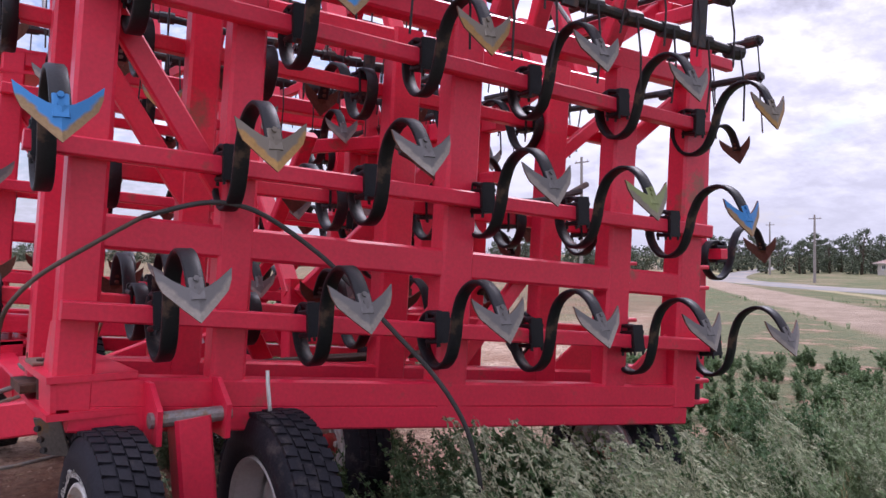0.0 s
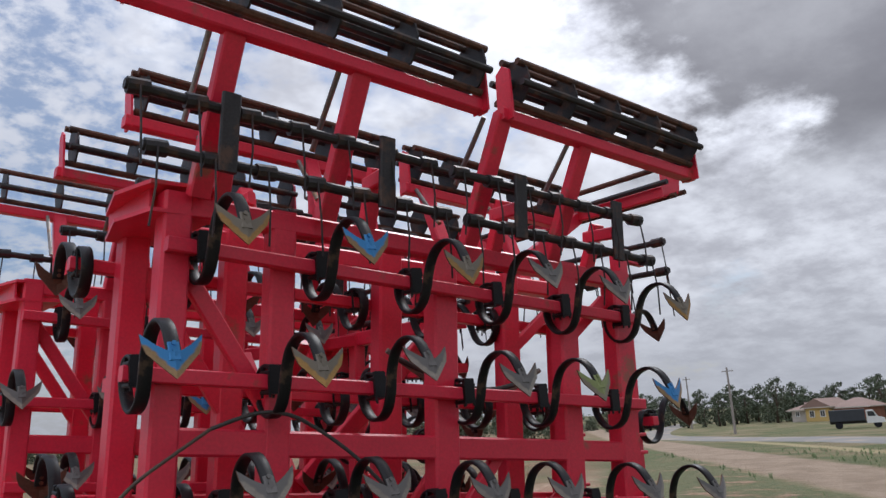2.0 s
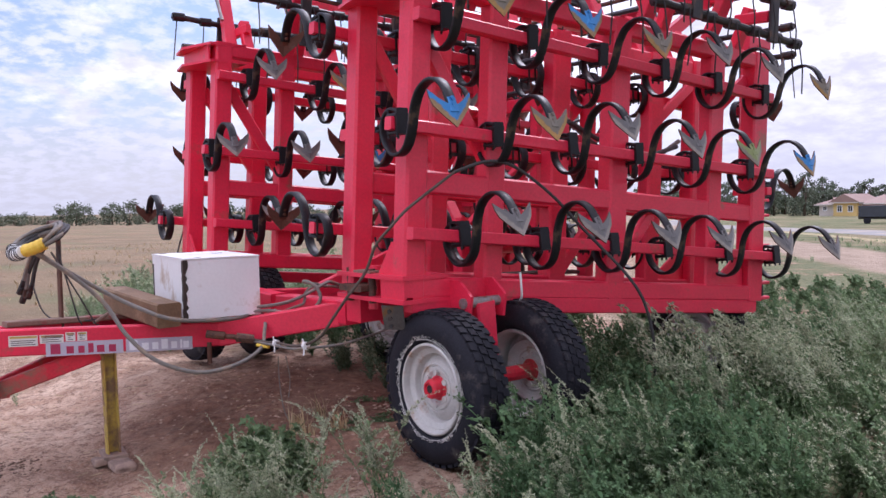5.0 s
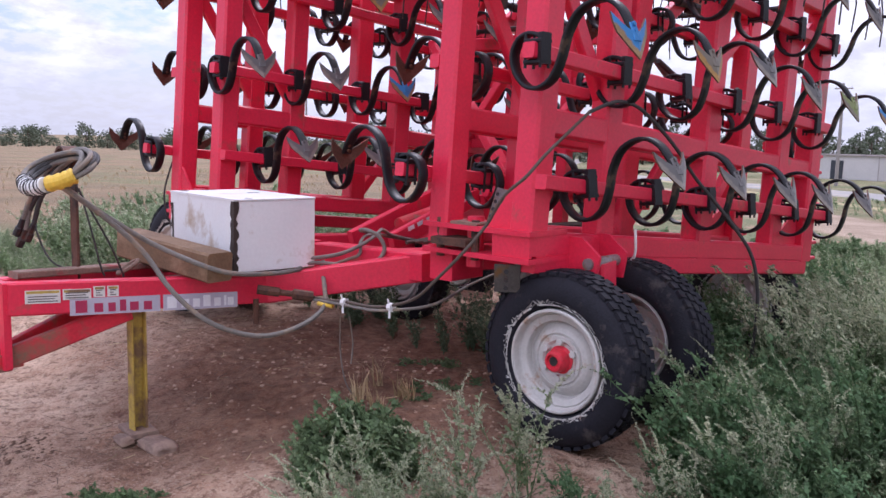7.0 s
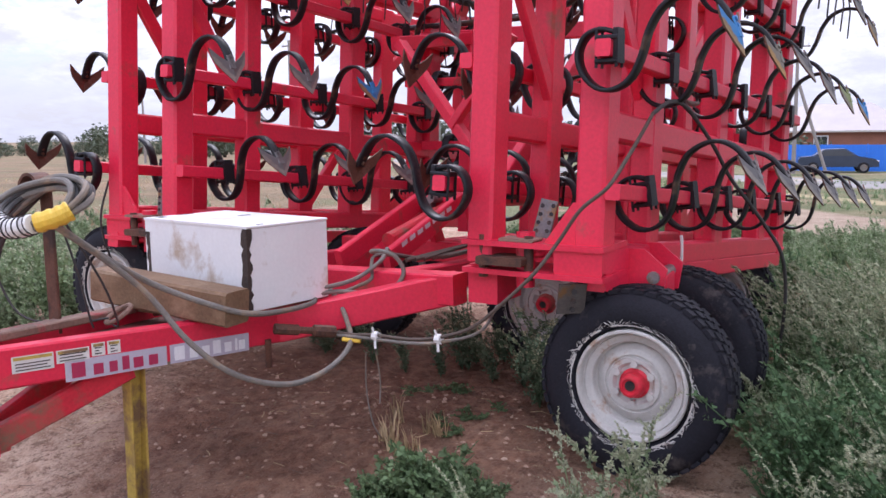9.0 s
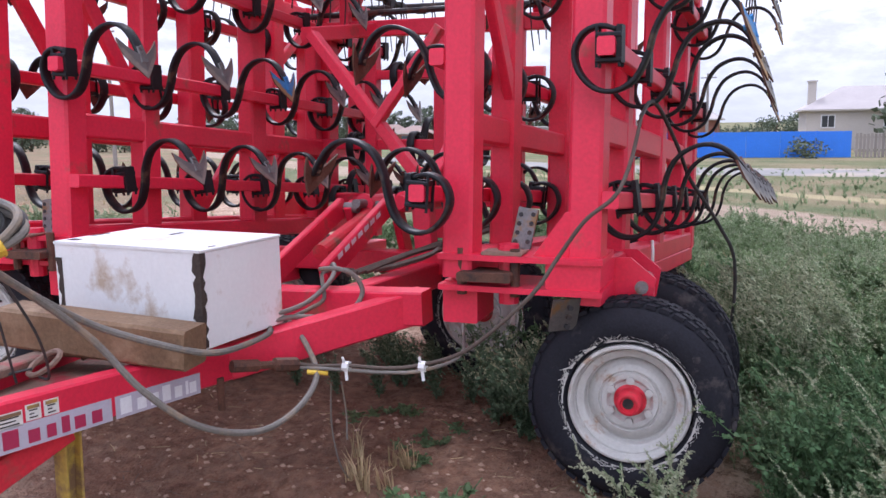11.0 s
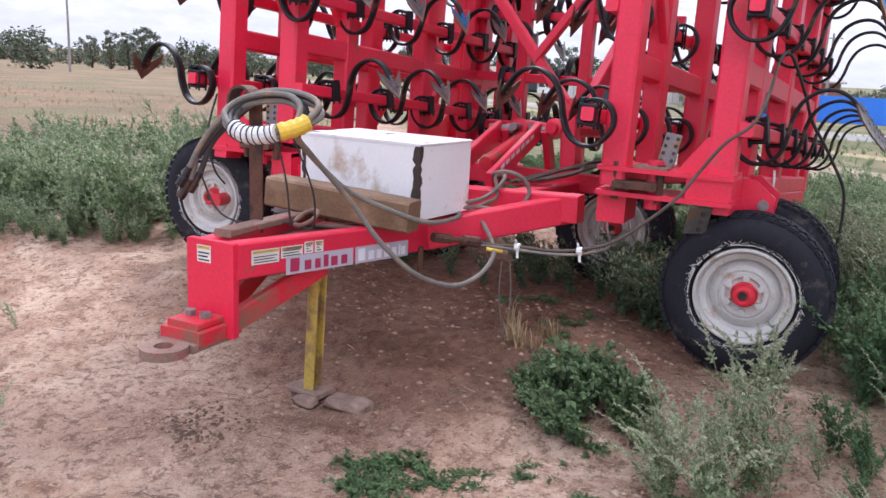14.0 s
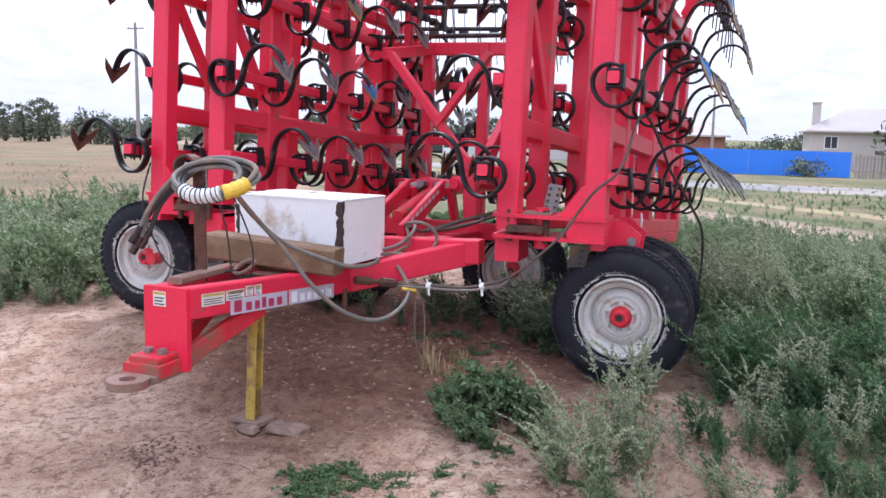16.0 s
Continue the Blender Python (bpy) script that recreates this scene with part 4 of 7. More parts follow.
single("cylinder_rod", STEEL, lambda b: tube(b, [(1.30, 1.86, 1.13), (1.45, 1.86, 1.12)], 0.03, 12))
single("cylinder", RED_DIRTY, lambda b: tube(b, [(0.75, 1.83, 0.90), (1.5, 1.83, 1.06)], 0.05, 14))
for k in range(5):
    single("hose", HOSE_BROWN, lambda b: tube(b, smooth_line([(0.55 + 0.05 * k, 1.56 - 0.03 * k, 0.82), (1.0, 1.43 - 0.045 * k, 0.86 + 0.012 * (k % 3)), (1.7, 1.36 - 0.05 * (k % 4), 0.87 + 0.02 * (k % 2)), (2.6, 1.40 - 0.06 * k, 0.86)], 6), 0.015, 6))
single("rear_cross_beam", RED, lambda b: beam(b, (1.5, 1.0, 0.74), (1.5, 2.75, 0.74), 0.12, 0.14))

# the middle frame, standing up at the rear
for y in (2.86, 2.33, 1.75, 1.15):
    single("post", RED, lambda b: beam(b, (2.6, y, 0.75), (2.68, y, 2.42), 0.10, 0.11, (1, 0, 0)))
for z, h in ((2.38, 0.12), (1.48, 0.08), (1.05, 0.08), (2.02, 0.07)):
    single("cross_beam", RED, lambda b: beam(b, (2.62 + 0.05 * (z - 1), 2.95, z), (2.62 + 0.05 * (z - 1), 0.95, z - 0.02), 0.09, h))
single("brace", RED, lambda b: beam(b, (1.55, 2.26, 2.22), (1.5, 1.48, 1.26), 0.07, 0.10, (1, 0, 0)))
single("brace", RED, lambda b: beam(b, (1.55, 1.36, 2.22), (1.5, 1.80, 1.62), 0.06, 0.09, (1, 0, 0)))
single("brace", RED, lambda b: beam(b, (1.55, 2.30, 2.22), (2.62, 2.32, 2.36), 0.08, 0.10))
single("brace", RED, lambda b: beam(b, (1.5, 1.46, 0.80), (1.52, 1.50, 1.35), 0.12, 0.12, (1, 0, 0)))
single("brace", RED, lambda b: beam(b, (1.52, 1.40, 1.25), (2.6, 1.2, 2.30), 0.08, 0.12))
for z, ys in ((2.02, (2.62, 2.12, 1.60)), (1.48, (2.50, 1.98, 1.45)), (1.05, (2.66, 2.16, 1.62))):
    for y in ys:
        t = part("spring_tine", TINE, None, machine); t.matrix_basis = Matrix.Translation((2.66 + 0.05 * (z - 1), y, z))
        part("sweep", SWEEPS["grey"], None, t, SWEEP_LABEL["grey"]); part("clamp", CLAMP, None, t)
for z in (2.50, 2.78):
    bar = single("harrow_bar", DARK, lambda b: tube(b, [(2.72, 3.0, z), (2.72, 0.9, z)], 0.024, 8))
    for k in range(8):
        y = 2.9 - 0.26 * k
        single("wire_tine", DARK, lambda b: tube(b, [(2.76, y, z), (2.79, y, z - 0.2), (2.78, y - 0.02, z - 0.34)], 0.0055, 5), parent=bar)
for y in (2.55, 1.45):
    single("harrow_arm", RED, lambda b: beam(b, (2.66, y, 2.38), (2.68, y, 2.95), 0.07, 0.10, (1, 0, 0)))

# hoses
def hose(pts, r=0.014, mat=None, parent=None, name="hose"):
    return single(name, mat or HOSE, lambda b: tube(b, smooth_line(pts, 7), r, 8), parent=parent)


hose([(-1.62, 1.70, 1.23), (-1.42, 1.70, 1.08), (-1.25, 1.64, 0.90), (-1.157, 1.52, 0.70), (-1.02, 1.40, 0.54), (-0.80, 1.30, 0.452), (-0.58, 1.25, 0.475), (-0.40, 1.255, 0.555), (-0.33, 1.33, 0.66), (-0.25, 1.45, 0.735), (-0.10, 1.62, 0.745)], 0.013)
hose([(-1.62, 1.71, 1.24), (-1.40, 1.72, 1.08), (-1.18, 1.68, 0.93), (-1.0, 1.50, 0.82), (-0.85, 1.43, 0.77), (-0.60, 1.44, 0.745), (-0.42, 1.46, 0.745), (-0.30, 1.56, 0.75)], 0.013)
hose([(-0.40, 1.52, 0.765), (-0.25, 1.46, 0.77), (-0.12, 1.36, 0.750), (-0.02, 1.27, 0.765), (0.04, 1.235, 0.84), (0.03, 1.27, 0.92), (0.0, 1.34, 0.955), (0.05, 1.45, 0.94), (0.35, 1.60, 0.88), (0.8, 1.7, 0.80)], 0.012)
hose([(-0.40, 1.54, 0.80), (-0.25, 1.47, 0.80), (-0.08, 1.44, 0.82), (0.10, 1.43, 0.88), (0.22, 1.47, 0.92), (0.30, 1.52, 0.92), (0.5, 1.62, 0.86), (0.9, 1.7, 0.78)], 0.012)
hose([(-0.10, 1.52, 0.74), (-0.05, 1.46, 0.77), (0.02, 1.43, 0.80), (0.05, 1.45, 0.87), (0.15, 1.50, 0.90), (0.35, 1.55, 0.88)], 0.010)
hose([(-0.40, 1.35, 0.605), (-0.37, 1.25, 0.595), (-0.35, 1.136, 0.602), (-0.33, 0.95, 0.60), (-0.329, 0.794, 0.628), (-0.327, 0.62, 0.693), (-0.33, 0.467, 0.816), (-0.31, 0.324, 0.958), (-0.245, 0.243, 1.089), (-0.245, 0.14, 1.235), (-0.228, 0.03, 1.33), (-0.14, -0.01, 1.43), (0.03, -0.02, 1.54), (0.20, -0.02, 1.64)], 0.0085, HOSE_BROWN)
hose([(-0.40, 1.34, 0.59), (-0.36, 1.136, 0.585), (-0.345, 0.95, 0.585), (-0.335, 0.794, 0.605), (-0.1, 0.70, 0.62), (0.4, 0.85, 0.66), (0.9, 0.9, 0.72)], 0.008)
# coupling at the hose end under the drawbar
coupling = single("coupling", RUST, lambda b: tube(b, [(-0.66, 1.50, 0.655), (-0.56, 1.44, 0.636), (-0.555, 1.437, 0.635), (-0.50, 1.405, 0.625), (-0.495, 1.40, 0.624), (-0.40, 1.35, 0.605)], [0.026, 0.026, 0.017, 0.017, 0.030, 0.030], 8), "rusty hose coupling")
single("coupling_cap", TAPE_YELLOW, lambda b: beam(b, (-0.40, 1.30, 0.575), (-0.36, 1.22, 0.565), 0.03, 0.02), parent=coupling)
hose([(0.20, -0.02, 1.64), (0.42, -0.03, 1.70), (0.58, -0.05, 1.69), (0.72, -0.08, 1.62), (0.90, -0.13, 1.48), (1.047, -0.18, 1.322), (1.148, -0.26, 1.185), (1.263, -0.34, 1.035), (1.335, -0.40, 0.91), (1.40, -0.42, 0.78), (1.46, -0.42, 0.60), (1.50, -0.40, 0.38), (1.55, -0.36, 0.12)], 0.010, HOSE_DARK)
hose([(1.55, 0.35, 2.02), (2.0, 0.30, 1.84), (2.35, 0.3, 1.80), (2.8, 0.35, 1.88)], 0.018, HOSE_DARK)
hose([(1.55, 0.40, 2.06), (2.0, 0.36, 1.80), (2.45, 0.36, 1.77), (2.9, 0.40, 1.93)], 0.018)
hose([(0.02, 3.56, 1.28), (-0.03, 3.60, 1.02), (0.05, 3.62, 0.75), (0.2, 3.62, 0.60)], 0.007, HOSE_DARK)
# crumpled ties round the hoses
for x, y, z in ((-0.35, 1.136, 0.597), (-0.329, 0.794, 0.62)):
    single("cable_tie", TAPE_WHITE, lambda b: (tube(b, [(x, y + 0.014, z), (x, y - 0.014, z)], 0.024, 8), beam(b, (x - 0.01, y, z), (x - 0.02, y - 0.01, z - 0.055), 0.014, 0.005, (1, 0, 0)), beam(b, (x - 0.01, y, z), (x - 0.015, y + 0.01, z + 0.045), 0.012, 0.005, (1, 0, 0))))
single("twine", HOSE, lambda b: (tube(b, smooth_line([(-0.28, 1.25, 0.49), (-0.27, 1.26, 0.30), (-0.25, 1.24, 0.12), (-0.2, 1.22, 0.02)], 5), 0.004, 4), tube(b, smooth_line([(-0.24, 1.22, 0.49), (-0.22, 1.21, 0.34), (-0.24, 1.2, 0.22)], 5), 0.004, 4)))
single("cable_tie", TAPE_WHITE, lambda b: tube(b, smooth_line([(0.69, -0.03, 1.04), (0.69, -0.035, 0.98), (0.70, -0.03, 0.90), (0.715, 0.0, 0.86)], 4), 0.008, 6), "pale strap round the beam")
single("safety_chain", RUST, lambda b: tube(b, smooth_line([(-0.95, 1.98, 0.73), (-0.90, 1.94, 0.78), (-0.83, 1.97, 0.77), (-0.86, 2.02, 0.72), (-0.95, 1.98, 0.73)], 5), 0.010, 6))
single("lock_bolt", RUST, lambda b: tube(b, [(-0.60, 1.60, 0.58), (-0.60, 1.60, 0.44)], 0.016, 8))

# stickers and the maker's film on the drawbar, drawn as plain shapes
side = lambda x: 1.868 - 0.181 * (x + 1.82) - 0.0415
fall = lambda x: 0.018 - 0.0487 * (x + 1.6)
def film(name, mat, x0, x1, z0, z1, off, label=""):
    out = [(x0, side(x0) - off, z0 + fall(x0)), (x1, side(x1) - off, z0 + fall(x1)), (x1, side(x1) - off, z1 + fall(x1)), (x0, side(x0) - off, z1 + fall(x0))]
    return single(name, mat, lambda b: plate(b, out, (-0.2, -0.98, 0), 0.0012), label)


grey_film = film("maker_film", SIGN_GREY, -1.56, -1.125, 0.572, 0.657, 0.001, "grey film with dark red plain bars")
white_film = film("maker_film", SIGN_GREY, -1.11, -0.705, 0.572, 0.657, 0.001, "grey film with pale plain bars")
xa = -1.535
for w, h in ((0.066, 0.062), (0.05, 0.045), (0.042, 0.045), (0.037, 0.058), (0.052, 0.045), (0.05, 0.045)):
    f = film("bar", SIGN_RED, xa, xa + w * 0.82, 0.584, 0.584 + h, 0.0026); f.parent = grey_film; xa += w * 1.32
xa = -1.09
for w, h in ((0.06, 0.062), (0.05, 0.045), (0.045, 0.045), (0.048, 0.062), (0.045, 0.045), (0.016, 0.055), (0.042, 0.045)):
    f = film("bar", SIGN_WHITE, xa, xa + w * 0.82, 0.584, 0.584 + h, 0.0026); f.parent = white_film; xa += w * 1.24
for x0, x1, z0, z1 in ((-1.755, -1.60, 0.640, 0.705), (-1.59, -1.46, 0.652, 0.705), (-1.45, -1.395, 0.660, 0.715), (-1.385, -1.33, 0.660, 0.715)):
    st = film("sticker", STICKER, x0, x1, z0, z1, 0.001, "white warning sticker with plain bars")
    t = film("bar", YELLOW, x0 + 0.006, x1 - 0.006, z1 - 0.016, z1 - 0.004, 0.0026); t.parent = st
    for k in range(3):
        t = film("bar", DARK, x0 + 0.012, x1 - 0.014 - 0.012 * (k % 2), z0 + 0.008 + 0.012 * k, z0 + 0.012 + 0.012 * k, 0.0026); t.parent = st
def flat_bars(name, mat, origin, u, v, w, h, bars, normal):
    """A sticker on any face, with a yellow head and dark bars."""
    o, u, v, nn = Vector(origin), Vector(u).normalized(), Vector(v).normalized(), Vector(normal).normalized()
    rect = lambda a0, a1, b0, b1, lift: [o + u * a0 + v * b0 + nn * lift, o + u * a1 + v * b0 + nn * lift, o + u * a1 + v * b1 + nn * lift, o + u * a0 + v * b1 + nn * lift]
    st = single(name, mat, lambda b: plate(b, rect(0, w, 0, h, 0.001), nn, 0.0012), "white warning sticker with plain bars")
    single("bar", YELLOW, lambda b: plate(b, rect(0.05 * w, 0.95 * w, 0.78 * h, 0.95 * h, 0.0026), nn, 0.001), parent=st)
    for k in range(bars):
        z = h * (0.1 + 0.62 * k / bars)
        single("bar", DARK, lambda b: plate(b, rect(0.1 * w, (0.9 - 0.12 * (k % 2)) * w, z, z + 0.25 * h / bars, 0.0026), nn, 0.001), parent=st)


flat_bars("sticker", STICKER, (-1.847, 2.03, 0.672), (0, -1, 0), (0, 0, 1), 0.075, 0.075, 3, (-1, 0, 0))
flat_bars("sticker", STICKER, (0.02, 1.08, 0.715), (0.72, -0.69, 0.1), (0, 0, 1), 0.17, 0.085, 3, (-0.69, -0.72, 0))
for k in range(7):
    single("bar", SIGN_WHITE, lambda b: beam(b, (0.70 + 0.09 * k, 1.692, 0.885 + 0.028 * k), (0.76 + 0.09 * k, 1.692, 0.905 + 0.028 * k), 0.002, 0.03))
locker = single("perforated_plate", STEEL, lambda b: beam(b, (-0.03, 0.27, 0.74), (-0.07, 0.24, 0.885), 0.008, 0.13, (0.6, -0.8, 0)), "pale perforated steel plate")
for i in range(3):
    for j in range(2):
        single("hole", DARK, lambda b: tube(b, [(-0.036 - 0.012 * i + 0.04 - 0.08 * j, 0.272 - 0.009 * i + 0.03 - 0.06 * j, 0.770 + 0.043 * i), (-0.048 - 0.012 * i + 0.04 - 0.08 * j, 0.263 - 0.009 * i + 0.03 - 0.06 * j, 0.770 + 0.043 * i)], 0.012, 8), parent=locker)

# ---- things on and under the drawbar ----
def torn_edge(bm, x, y, z0, z1, seed):
    rnd = random.Random(seed)
    left, right, n = [], [], 16
    for k in range(n + 1):
        z = z0 + (z1 - z0) * k / n
        left.append((x, y + 0.012 + rnd.uniform(0.0, 0.035), z)); right.append((x + 0.010 + rnd.uniform(0.0, 0.022), y, z))
    for k in range(n):
        a, b = left[k], left[k + 1]
        c, d = right[k], right[k + 1]
        e0, e1 = (x - 0.003, y - 0.003, a[2]), (x - 0.003, y - 0.003, b[2])
        q = [bm.verts.new(p) for p in ((a[0] - 0.003, a[1], a[2]), e0, e1, (b[0] - 0.003, b[1], b[2]))]; bm.faces.new(q)
        q = [bm.verts.new(p) for p in (e0, (c[0], c[1] - 0.003, c[2]), (d[0], d[1] - 0.003, d[2]), e1)]; bm.faces.new(q)
    return bm


crate = thing("storage_box", "white board box with torn dark edges, lying on the drawbar", "box", at=(-0.784, 1.533, 0.75))
crate.rotation_euler = (0, 0, radians(-6.2))
part("body", box(nb(), (0, 0, 0), (0.505, 0.80, 0.388), 0.004), WHITE, crate)
part("lid", box(nb(), (-0.004, -0.004, 0.388), (0.509, 0.804, 0.400), 0.003), WHITE, crate)
part("torn_edge", torn_edge(nb(), 0, 0, 0.01, 0.387, 3), TORN, crate, "torn dark edge")
part("torn_edge", torn_edge(nb(), 0, 0.765, 0.01, 0.33, 8), TORN, crate, "torn dark edge")
for a, b2 in (((0.08, 0.02), (0.12, 0.03)), ((0.18, 0.77), (0.28, 0.79)), ((0.33, 0.45), (0.40, 0.47)), ((0.04, 0.72), (0.08, 0.77))):
    part("chip", box(nb(), (a[0], a[1], 0.3995), (b2[0], b2[1], 0.4015), 0.0005), TORN, crate)
timber = thing("wooden_block", "thick weathered brown timber lying across the drawbar", "timber")
part("body", beam(nb(), (-0.90, 1.49, 0.80), (-0.98, 2.30, 0.86), 0.16, 0.155, (0, 0, 1), 0.012), WOOD, timber)
part("loose_board", beam(nb(), (-0.86, 1.56, 0.738), (-0.9, 2.2, 0.738), 0.12, 0.02), WOOD, timber)

holder = thing("hose_holder", "rusty upright with taped grey hoses coiled over it", "hose holder")
part("upright", beam(nb(), (-1.39, 2.08, 0.72), (-1.385, 2.09, 1.34), 0.016, 0.075, (0, 1, 0)), RUST, holder)
bm = nb(); rows = []
for k in range(13):         # flat iron curled over at the top
    a = math.pi * (1.15 * k / 12)
    rows.append([bm.verts.new((-1.385 + o, 2.155 - 0.075 * math.cos(a) + w * 0.0, 1.335 + 0.075 * math.sin(a))) for o, w in ((-0.04, 0), (0.04, 0))] + [bm.verts.new((-1.385 + o, 2.155 - 0.062 * math.cos(a), 1.335 + 0.062 * math.sin(a))) for o in (0.04, -0.04)])
for a, b2 in zip(rows, rows[1:]):
    for k in range(4):
        bm.faces.new((a[k], a[(k + 1) % 4], b2[(k + 1) % 4], b2[k]))
bm.faces.new(rows[0]); bm.faces.new(rows[-1][::-1])
part("hook", bm, RUST, holder)
for k, (dx, dz, sw) in enumerate(((0, 0, 0), (-0.022, 0.012, 0.012), (0.022, -0.008, -0.012), (-0.008, -0.022, 0.02))):
    bm = nb()
    tube(bm, smooth_line([(-1.52 + dx, 2.34 + sw, 1.05 - 0.03 * k), (-1.50 + dx, 2.28 + sw, 1.14), (-1.46 + dx, 2.18 + sw, 1.26 + dz), (-1.40 + dx, 2.05, 1.365 + dz), (-1.40 + dx, 1.88, 1.385 + dz), (-1.44 + dx, 1.73 - sw, 1.365 + dz), (-1.50 + dx, 1.655 - sw, 1.33 + dz), (-1.57 + dx * 0.5, 1.67 - sw * 0.3, 1.276 + dz * 0.5), (-1.64, 1.72, 1.24 + dz * 0.6), (-1.68 + dx * 0.4, 1.83, 1.215 + dz * 0.6), (-1.68 + dx * 0.4, 1.95, 1.228 + dz * 0.6), (-1.60 + dx, 2.06 + sw, 1.28 + dz), (-1.49 + dx, 2.07, 1.34 + dz), (-1.42 + dx, 1.97, 1.37 + dz), (-1.43 + dx, 1.84, 1.365 + dz), (-1.48 + dx, 1.75, 1.32 + dz), (-1.58, 1.73, 1.25)], 6), 0.0135, 8)
    part("hose", bm, HOSE if k % 2 else HOSE_DARK, holder)
for pts, mat, nm in (([(-1.665, 1.755, 1.232), (-1.68, 1.83, 1.215), (-1.685, 1.91, 1.216), (-1.67, 1.98, 1.24)], TAPE_WHITE, "white_wrap"), ([(-1.565, 1.665, 1.28), (-1.61, 1.695, 1.255), (-1.66, 1.745, 1.235)], TAPE_YELLOW, "yellow_tape")):
    line_pts = smooth_line(pts, 8)
    bm = nb(); tube(bm, line_pts, [(0.036, 0.040, 0.040, 0.037)[k % 4] for k in range(len(line_pts))], 12)
    part(nm, bm, mat, holder)
    if mat is TAPE_WHITE:       # dark edges of the wound tape
        turns = []
        for k in range(120):
            i = k / 119 * (len(line_pts) - 1); j = min(int(i), len(line_pts) - 2)
            p, d = line_pts[j].lerp(line_pts[j + 1], i - j), (line_pts[j + 1] - line_pts[j]).normalized()
            u = d.cross(Vector((0, 0, 1))).normalized(); g = 2 * math.pi * 9 * k / 119
            turns.append(p + (u * math.cos(g) + d.cross(u) * math.sin(g)) * 0.0395)
        part("tape_edge", tube(nb(), turns, 0.0035, 4), HOSE_DARK, holder, "dark tape edge")
for k, sw in enumerate((0, 0.012, -0.012, 0.02)):
    bm = nb(); e = Vector((-1.52 + (0, -0.022, 0.022, -0.008)[k], 2.34 + sw, 1.05 - 0.03 * k))
    tube(bm, [e, e + Vector((-0.01, 0.025, -0.045)), e + Vector((-0.01, 0.027, -0.05)), e + Vector((-0.02, 0.05, -0.09))], [0.017, 0.017, 0.022, 0.022], 8)
    part("plug", bm, DARK, holder)
rail = part("iron_rail", beam(nb(), (-1.74, 1.985, 0.783), (-0.98, 2.115, 0.748), 0.085, 0.035, (0, 0, 1), 0.006), DUST)
tagged(rail, "rusty iron rail lying on the drawbar beam", "rail")
# thin lines hanging from the coil, and a rope ring on the drawbar
for pts in ([(-1.42, 1.95, 1.20), (-1.38, 1.92, 1.0), (-1.33, 1.93, 0.80), (-1.30, 1.95, 0.74)], [(-1.50, 1.80, 1.22), (-1.36, 1.78, 0.95), (-1.25, 1.85, 0.76), (-1.20, 1.95, 0.73)], [(-1.50, 2.33, 1.0), (-1.45, 2.25, 0.80), (-1.35, 2.10, 0.75), (-1.20, 1.98, 0.76)]):
    part("cord", tube(nb(), smooth_line(pts, 5), 0.005, 6), HOSE_DARK, holder)
rope = tube(nb(), [Vector((-1.17 + 0.05 * math.cos(2 * math.pi * k / 16), 1.95 + 0.06 * math.sin(2 * math.pi * k / 16), 0.775 + 0.035 * math.cos(2 * math.pi * k / 16 + 0.5))) for k in range(17)], 0.011, 6)
tagged(part("rope_ring", rope, DUST), "dusty brown rope ring lying on the drawbar", "rope")


WOODY = material("dusty_brown_stone", (0.24, 0.165, 0.13), 0.95, 0, 0.3, 8, 60, 0.5, (0.34, 0.24, 0.18), 0.47, 6.0)


def rock(name, size, at, seed, label, category, mat=None):
    bm = nb(); bmesh.ops.create_icosphere(bm, subdivisions=3, radius=1)
    for v in bm.verts:
        d = 1 + 0.16 * noise.noise(v.co * 1.3 + Vector((seed, 0, 0))) + 0.08 * noise.noise(v.co * 4 + Vector((0, seed, 0)))
        d *= 1 / (0.12 + 0.88 * max(abs(v.co.x), abs(v.co.y), abs(v.co.z)))
        v.co = Vector((v.co.x * size[0], v.co.y * size[1], max(v.co.z, -0.5) * size[2])) * d
    ob = part(name, bm, mat or STONE, None, smooth=True); ob.location = at
    return tagged(ob, label, category)


foot = part("foot_board", beam(nb(), (-1.16, 1.82, -0.130), (-1.13, 2.03, -0.126), 0.15, 0.028, (0, 0, 1), 0.006), WOODY)
tagged(foot, "dusty brown board under the stand leg", "board")
rock("stone", (0.065, 0.12, 0.028), (-1.17, 1.67, -0.145), 5.0, "flat brown broken stone beside the stand leg", "stone", WOODY)
rock("stone", (0.04, 0.055, 0.024), (-1.25, 1.88, -0.15), 9.0, "small rounded stone beside the stand leg", "stone", WOODY)

